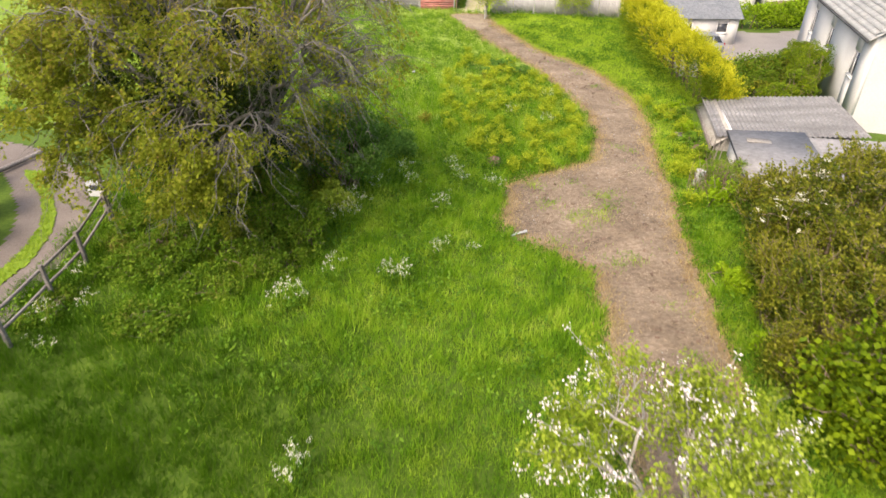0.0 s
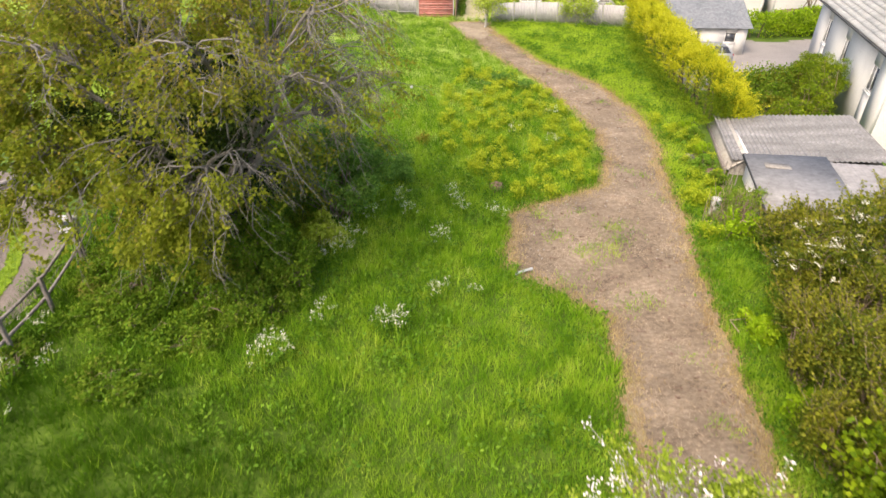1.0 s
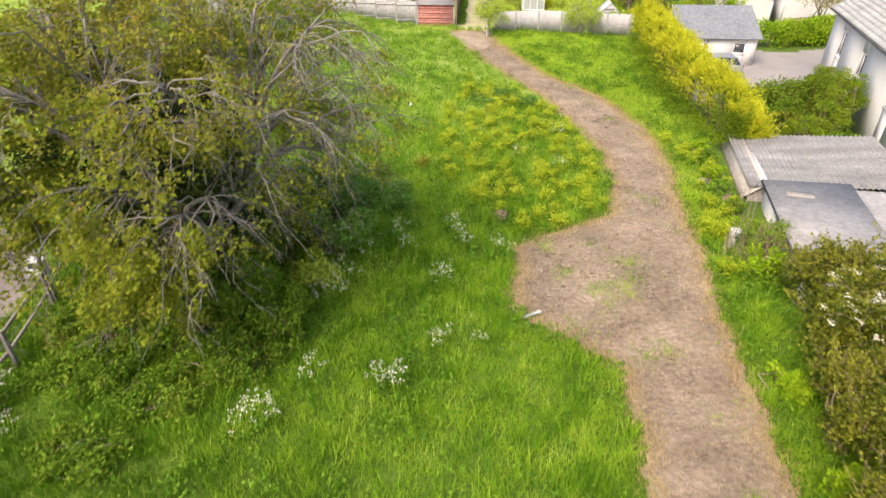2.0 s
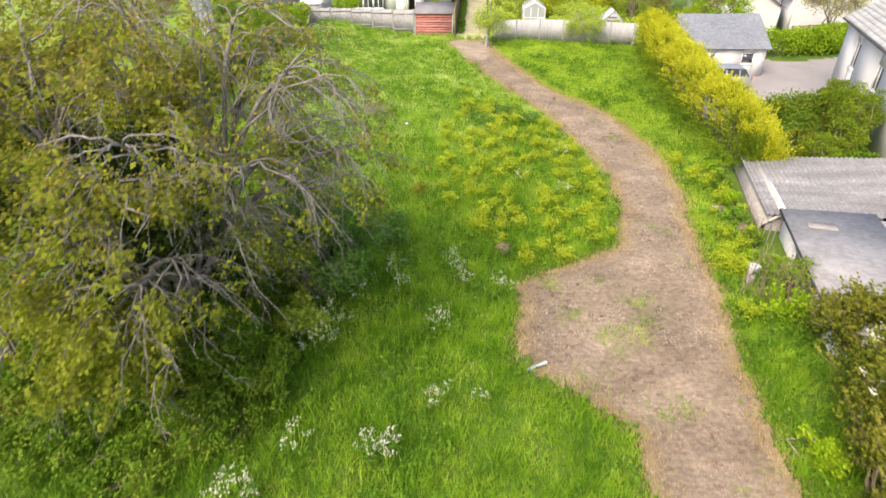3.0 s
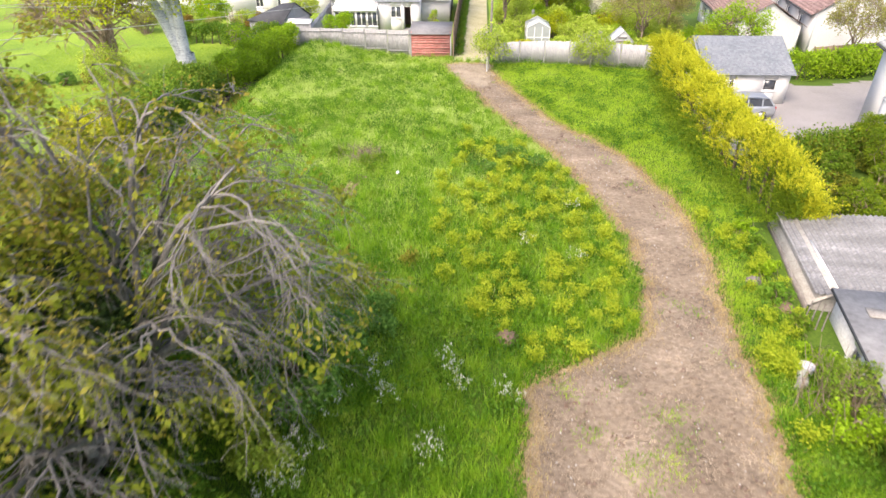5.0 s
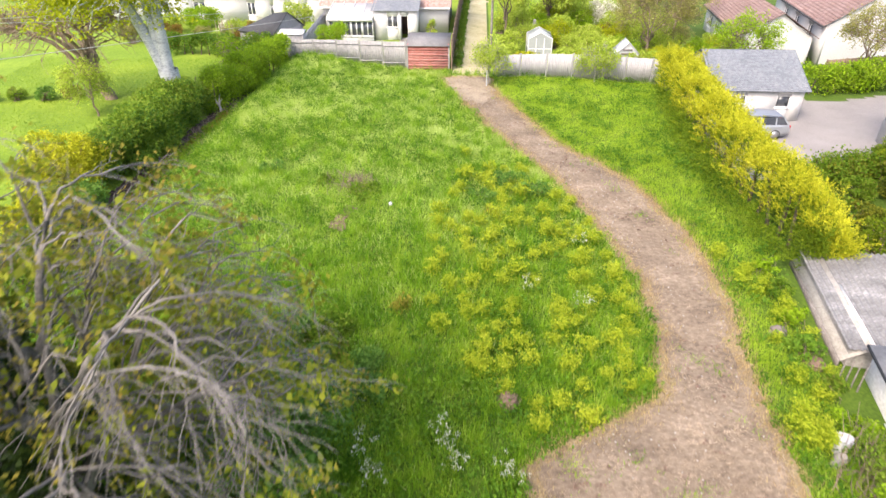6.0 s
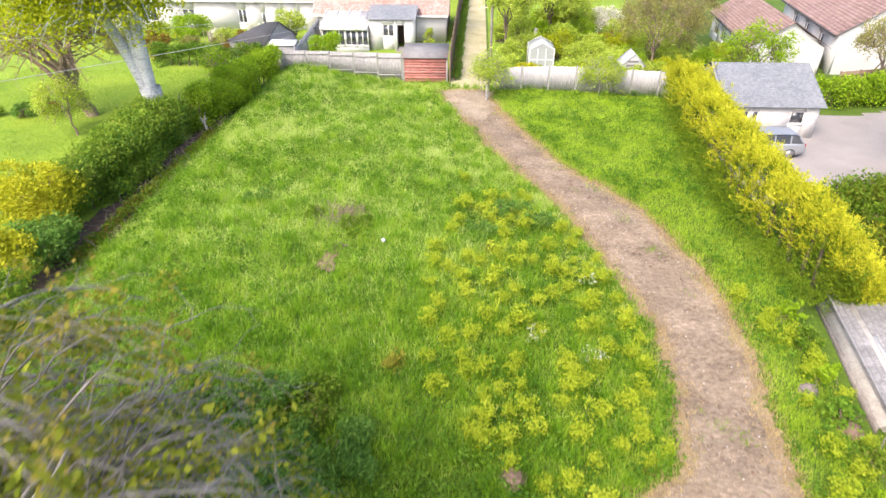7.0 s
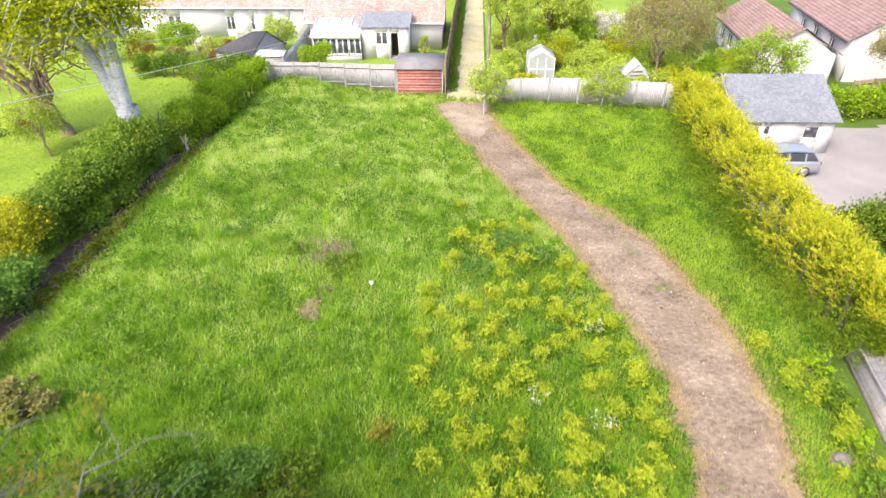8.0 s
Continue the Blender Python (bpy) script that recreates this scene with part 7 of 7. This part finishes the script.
for sgn in (-1, 1):
    part("roof_panel", slab("roof_panel", [(sgn * 0.95, -0.8, 1.2), (0, -0.8, 2.1), (0, 0.8, 2.1), (sgn * 0.95, 0.8, 1.2)], 0.04, "white_plastic"), g2)
ob_ = thing("stone_pillar", at(5.9, 68.6), "weathered stone garden pillar among shrubs", "ornament")
part("pedestal", bevelled("pedestal", [(-0.3, -0.3, -0.1, 0.3, 0.3, 0.35)], "stone", 0.03), ob_)
for i in range(5):
    part("block", bevelled("block", [(-0.24 + 0.03 * i, -0.24 + 0.03 * i, 0.35 + i * 0.3, 0.24 - 0.03 * i, 0.24 - 0.03 * i, 0.63 + i * 0.3)], "stone", 0.04), ob_)
po = thing("utility_pole", at(2.1, 66.5), "slender pale utility pole at the alley's edge", "pole")
part("shaft", tubes("shaft", [([(0, 0, -0.1), (0, 0, 3.5), (0, 0, 7.6)], [0.11, 0.10, 0.085])], "rail_wood", 8), po)
part("cross_arm", bevelled("cross_arm", [(-0.6, -0.05, 7.1, 0.6, 0.05, 7.2)], "rail_wood", 0.01), po)

bs = thing("black_roofed_shed", at(-16.4, 62.9), "grey wooden shed with a sagging black felt roof", "shed", turn=-24.0)
part("wall", boxes_mesh("wall", [(-1.8, -1.0, -0.1, -1.7, 2.6, 1.8), (1.7, -1.0, -0.1, 1.8, 2.6, 1.8), (-1.7, 2.5, -0.1, 1.7, 2.6, 1.8), (-1.7, -1.0, -0.1, 1.7, -0.9, 1.7)], "fence_wood"), bs)
part("gable_board", gable("gable_board", [(-1.0, 1.8), (0.8, 3.02), (2.6, 1.8)], (1.7, 0.1), "x", "fence_wood"), bs)
part("roof", slab("roof", [(-1.9, -1.2, 1.7), (1.9, -1.2, 1.7), (1.9, 0.8, 3.1), (0.5, 0.8, 2.9)], 0.06, "black_felt"), bs, "black felt roof")
part("hip_roof", mesh_of("hip_roof", [(-1.9, -1.2, 1.7), (-1.9, 2.8, 1.7), (0.5, 0.8, 2.9), (-1.9, -1.2, 1.64), (-1.9, 2.8, 1.64), (0.5, 0.8, 2.84)], [[0, 2, 1], [3, 4, 5], [0, 1, 4], [0, 4, 3]], "black_felt"), bs)
part("rear_roof", slab("rear_roof", [(-1.9, 2.8, 1.7), (1.9, 2.8, 1.7), (1.9, 0.8, 3.1), (0.5, 0.8, 2.9)], 0.06, "black_felt"), bs)
lt = thing("lean_to", at(-13.6, 60.6), "low shed with a pale flat roof beside the fence", "shed")
part("roof", slab("roof", [(-1.0, -0.3, 1.95), (1.0, -0.3, 1.95), (1.0, 0.8, 2.1), (-1.0, 0.8, 2.1)], 0.06, "lime_wash"), lt)
part("wall", boxes_mesh("wall", [(-0.95, -0.2, -0.1, 0.95, -0.1, 1.9), (-0.95, 0.6, -0.1, 0.95, 0.7, 2.0)], "fence_wood"), lt)

ca = thing("cane_frame", at(-20.0, 63.0), "bundle of tall bean canes standing in the garden", "canes")
rng = np.random.default_rng(161)
for i in range(10):
    a = np.array([rng.uniform(-0.9, 0.9), rng.uniform(-0.4, 0.4), -0.05])
    e = a * 0.7 + np.array([rng.uniform(-0.3, 0.3), rng.uniform(-0.2, 0.2), rng.uniform(1.9, 2.6)])
    part("cane", tubes("cane", [([a, (a + e) / 2, e], [0.025, 0.022, 0.018])], "straw", 5), ca)

for i, (a, b) in enumerate((((-24.29, 38.0, 7.58), (-16.28, 62.0, 4.63)), ((-21.59, 34.4, 8.34), (-17.44, 63.2, 3.37)), ((-18.46, 25.0, 8.67), (-8.65, 61.0, 3.94)))):
    a, b = np.array(a), np.array(b)
    t = np.linspace(0, 1, 24)[:, None]
    p = a + (b - a) * t
    p[:, 2] -= 4 * 0.12 * t[:, 0] * (1 - t[:, 0])
    solo("overhead_cable", tubes("overhead_cable", [(p, np.full(24, 0.013))], "cable", 5), "thin pale overhead cable across the gardens", "cable", "overhead cables")

wb = thing("water_butt", at(10.9, 24.2), "pale crumpled plastic tub beside the twiggy shrub", "tub")
bm = bmesh.new()
bmesh.ops.create_cone(bm, cap_ends=True, segments=18, radius1=0.17, radius2=0.21, depth=0.5, matrix=Matrix.Translation((0, 0, 0.25)))
bmesh.ops.inset_region(bm, faces=[f for f in bm.faces if f.normal.z > 0.9], thickness=0.05, depth=-0.1)
for v in bm.verts:
    v.co += Vector((noise.noise(v.co * 3), noise.noise(v.co * 3 + Vector((5, 0, 0))), 0)) * 0.07
me = bpy.data.meshes.new("tub")
bm.to_mesh(me)
bm.free()
me.materials.append(M["white_plastic"])
part("tub", me, wb)
st = thing("dead_stump", at(-14.75, 47.8), "pale dead stump with broken branches in the hedge gap", "stump")
rng = np.random.default_rng(181)
part("trunk", tubes("trunk", [([(0, 0, -0.1), (0.05, 0.02, 0.45), (-0.02, 0.05, 0.85)], [0.11, 0.085, 0.06])], "pale_bark", 8), st)
for dx, dy, dz in ((0.3, -0.1, 1.2), (-0.25, 0.1, 1.15), (0.05, 0.25, 1.35), (-0.1, -0.2, 1.05)):
    part("branch", tubes("branch", [([(0, 0.03, 0.7), (dx * 0.5, dy * 0.5, 0.6 * dz + 0.3), (dx, dy, dz)], [0.05, 0.035, 0.015])], "pale_bark", 6), st)
sk = thing("pipe", (2.85, 19.0, float(height(2.85, 19.0)) + 0.14), "short white plastic pipe lying on the mown track", "pipe")
part("barrel", tubes("barrel", [([(-0.26, -0.16, 0), (0, 0, 0.02), (0.26, 0.16, 0)], [0.045, 0.045, 0.045])], "white_plastic", 10), sk)
part("collar", tubes("collar", [([(0.25, 0.155, 0), (0.33, 0.2, 0)], [0.06, 0.06])], "white_plastic", 10), sk)
wd = thing("ball", (-2.5, 34.8, float(height(-2.5, 34.8)) + 0.28), "small white ball lying in the grass", "ball")
bm = bmesh.new()
bmesh.ops.create_icosphere(bm, subdivisions=2, radius=0.085)
me = bpy.data.meshes.new("shell")
bm.to_mesh(me)
bm.free()
me.materials.append(M["white_plastic"])
part("shell", me, wd)
def earth_heap(x, y, size, tall, material, label, seed):
    ob = thing("earth_heap", at(x, y), label, "earth heap")
    bm = bmesh.new()
    bmesh.ops.create_icosphere(bm, subdivisions=3, radius=1.0)
    for v in bm.verts:
        k = 1 + 0.24 * noise.noise(v.co * 2.4 + Vector((seed, 0, 0))) + 0.08 * noise.noise(v.co * 7.0)
        v.co = Vector((v.co.x * size * k, v.co.y * size * 0.94 * k, v.co.z * tall * k + 0.04))
    me = bpy.data.meshes.new("mound")
    bm.to_mesh(me)
    bm.free()
    me.materials.append(M[material])
    part("mound", me, ob)


earth_heap(2.1, 25.3, 0.36, 0.30, "bare_earth", "low heap of reddish-brown earth in the grass", 0)
earth_heap(11.2, 28.95, 0.27, 0.22, "gravel", "low heap of brownish-grey rubble in the grass", 3)
earth_heap(11.7, 27.45, 0.33, 0.2, "bare_earth", "low heap of reddish earth by the shed", 7)
sack = thing("sack", at(10.68, 23.78), "crumpled pale grey sack standing in the weeds", "sack")
for nm, dx, dy, sx, sy, sz, dz in (("bag", 0.0, 0.0, 0.17, 0.15, 0.2, 0.16), ("fold", -0.18, -0.14, 0.13, 0.1, 0.14, 0.1)):
    bm = bmesh.new()
    bmesh.ops.create_icosphere(bm, subdivisions=3, radius=1.0)
    for v in bm.verts:
        k = 1 + 0.2 * noise.noise(v.co * 1.9) + 0.1 * noise.noise(v.co * 5.0)
        v.co = Vector((v.co.x * sx * k + dx, v.co.y * sy * k + dy, max(v.co.z * sz * k + dz, -0.02)))
    me = bpy.data.meshes.new(nm)
    bm.to_mesh(me)
    bm.free()
    me.materials.append(M["concrete"])
    part(nm, me, sack)
tr = thing("trellis", at(12.2, 26.45), "few weathered grey stakes leaning by the shed wall", "stakes", turn=-20.0)
for i in range(4):
    a = 0.19 * i - 0.3
    part("stake", tubes("stake", [([(a, 0.0, -0.05), (a + 0.02, 0.1, 0.5), (a + 0.05, 0.2, 0.95)], [0.026, 0.024, 0.02])], "rail_wood", 4), tr)
rng = np.random.default_rng(177)
tw = []
for _ in range(150):
    x, y = 11.35 + rng.normal() * 0.5, 23.0 + rng.normal() * 0.55
    a = np.array([x, y, float(height(x, y))])
    e = a + np.array([0.35 * rng.normal(), 0.35 * rng.normal() - 0.1, rng.uniform(0.7, 1.7)])
    tw.append(([a, (a + e) / 2 + rng.normal(size=3) * 0.06, e], [0.014, 0.011, 0.005]))
solo("dead_stems", tubes("dead_stems", tw, "twig", 4), "grey-brown dead stems of a shrub by the sheds", "twigs", kind="stuff")
# dead twigs at the hedge's foot
rng = np.random.default_rng(171)
tw = []
for _ in range(420):
    y = rng.uniform(33.5, 50)
    x = np.interp(y, [33, 38, 44, 50], [-14.8, -14.7, -14.6, -14.5]) + rng.normal() * 0.4
    a = np.array([x, y, float(height(x, y)) + rng.uniform(0.02, 0.2)])
    e = a + rng.normal(size=3) * np.array([0.35, 0.35, 0.22]) + np.array([0, 0, 0.15])
    tw.append(([a, (a + e) / 2 + rng.normal(size=3) * 0.04, e], [0.014, 0.011, 0.005]))
solo("dead_twigs", tubes("dead_twigs", tw, "twig", 4), "tangle of dead twigs along the foot of the hedge", "twigs", kind="stuff")
tw = []
for _ in range(160):
    x, y = -4.4 + rng.normal() * 0.45, 36.8 + rng.normal() * 0.5
    a = np.array([x, y, float(height(x, y)) + 0.1])
    e = a + rng.normal(size=3) * np.array([0.3, 0.3, 0.1]) + np.array([0, 0, 0.35])
    tw.append(([a, (a + e) / 2, e], [0.012, 0.01, 0.005]))
solo("dead_stems", tubes("dead_stems", tw, "twig", 4), "brown dead stems beside the bare earth", "twigs", kind="stuff")

# ---- car ----
car = thing("car", (18.2, 50.2, float(height(18.2, 50.2)) + 0.03), "silver estate car parked in the yard", "car")
sec = [(-2.25, 0.66, 0.35, 0.62, 0.0), (-2.1, 0.78, 0.25, 0.72, 0), (-1.2, 0.86, 0.2, 0.86, 0), (-0.75, 0.88, 0.2, 0.93, 0), (0.6, 0.88, 0.2, 0.95, 0), (1.6, 0.87, 0.2, 0.97, 0), (2.12, 0.82, 0.28, 0.95, 0), (2.25, 0.74, 0.38, 0.85, 0)]
v, f = [], []
for x, w, z0, z1, _ in sec:
    v += [(x, -w * 0.94, z0), (x, -w, z0 + 0.25), (x, -w * 0.98, z1 - 0.12), (x, -w * 0.9, z1), (x, w * 0.9, z1), (x, w * 0.98, z1 - 0.12), (x, w, z0 + 0.25), (x, w * 0.94, z0)]
for i in range(len(sec) - 1):
    f += [[i * 8 + j, i * 8 + (j + 1) % 8, i * 8 + 8 + (j + 1) % 8, i * 8 + 8 + j] for j in range(8)]
n8 = (len(sec) - 1) * 8
f += [[0, 7, 6, 1], [1, 6, 5, 2], [2, 5, 4, 3], [n8, n8 + 1, n8 + 6, n8 + 7], [n8 + 1, n8 + 2, n8 + 5, n8 + 6], [n8 + 2, n8 + 3, n8 + 4, n8 + 5]]
body = part("body", mesh_of("body", v, f, "silver", True), car)
cab = [(-0.95, 0.80, 0.93), (-0.3, 0.66, 1.40), (0.6, 0.66, 1.45), (1.75, 0.64, 1.40), (2.15, 0.76, 0.95)]
v = []
for x, w, z in cab:
    v += [(x, -w, z), (x, w, z)]
top = [(i * 2, i * 2 + 1, i * 2 + 3, i * 2 + 2) for i in range(4)]
part("roof", mesh_of("roof", v, [top[1], top[2]], "silver", True), car)
part("windscreen", mesh_of("windscreen", v, [top[0]], "glass"), car)
part("rear_window", mesh_of("rear_window", v, [top[3]], "glass"), car)
for sgn in (-1, 1):
    def sv(x, w, z):
        return (x, sgn * w, z)
    part("side_glass", mesh_of("side_glass", [sv(-0.9, 0.81, 0.95), sv(0.33, 0.81, 0.95), sv(0.33, 0.67, 1.38), sv(-0.3, 0.67, 1.36),
                                              sv(0.42, 0.81, 0.95), sv(1.25, 0.81, 0.95), sv(1.25, 0.66, 1.38), sv(0.42, 0.67, 1.38),
                                              sv(1.33, 0.80, 0.96), sv(2.02, 0.78, 0.96), sv(1.72, 0.65, 1.36), sv(1.33, 0.66, 1.38)], [[0, 1, 2, 3], [4, 5, 6, 7], [8, 9, 10, 11]], "glass"), car)
    tagged(part("pillar_work", mesh_of("pillar_work", [sv(0.33, 0.815, 0.95), sv(0.42, 0.815, 0.95), sv(0.42, 0.675, 1.4), sv(0.33, 0.675, 1.4), sv(1.25, 0.815, 0.95), sv(1.33, 0.815, 0.95), sv(1.33, 0.67, 1.4), sv(1.25, 0.67, 1.4),
                                      sv(2.02, 0.79, 0.95), sv(2.17, 0.77, 0.94), sv(1.78, 0.645, 1.4), sv(1.7, 0.655, 1.38)], [[0, 1, 2, 3], [4, 5, 6, 7], [8, 9, 10, 11]], "silver"), car), kind="stuff")
    part("roof_bar", tubes("roof_bar", [([sv(-0.2, 0.6, 1.43), sv(0.6, 0.6, 1.5), sv(1.7, 0.58, 1.44)], [0.02, 0.02, 0.02])], "alloy", 5), car)
    part("tail_lamp", bevelled("tail_lamp", [(2.12, sgn * 0.66 - 0.1, 0.72, 2.24, sgn * 0.66 + 0.1, 0.92)], "tail_lamp", 0.02), car)
    for wx in (-1.38, 1.35):
        wh = part("wheel", tubes("tyre", [([sv(wx, 0.70, 0.32), sv(wx, 0.73, 0.32), sv(wx, 0.87, 0.32), sv(wx, 0.90, 0.32)], [0.28, 0.325, 0.325, 0.28])], "tyre", 20), car)
        part("rim", tubes("rim", [([sv(wx, 0.80, 0.32), sv(wx, 0.895, 0.32), sv(wx, 0.90, 0.32)], [0.235, 0.235, 0.02])], "alloy", 14), wh, "silver alloy rim")
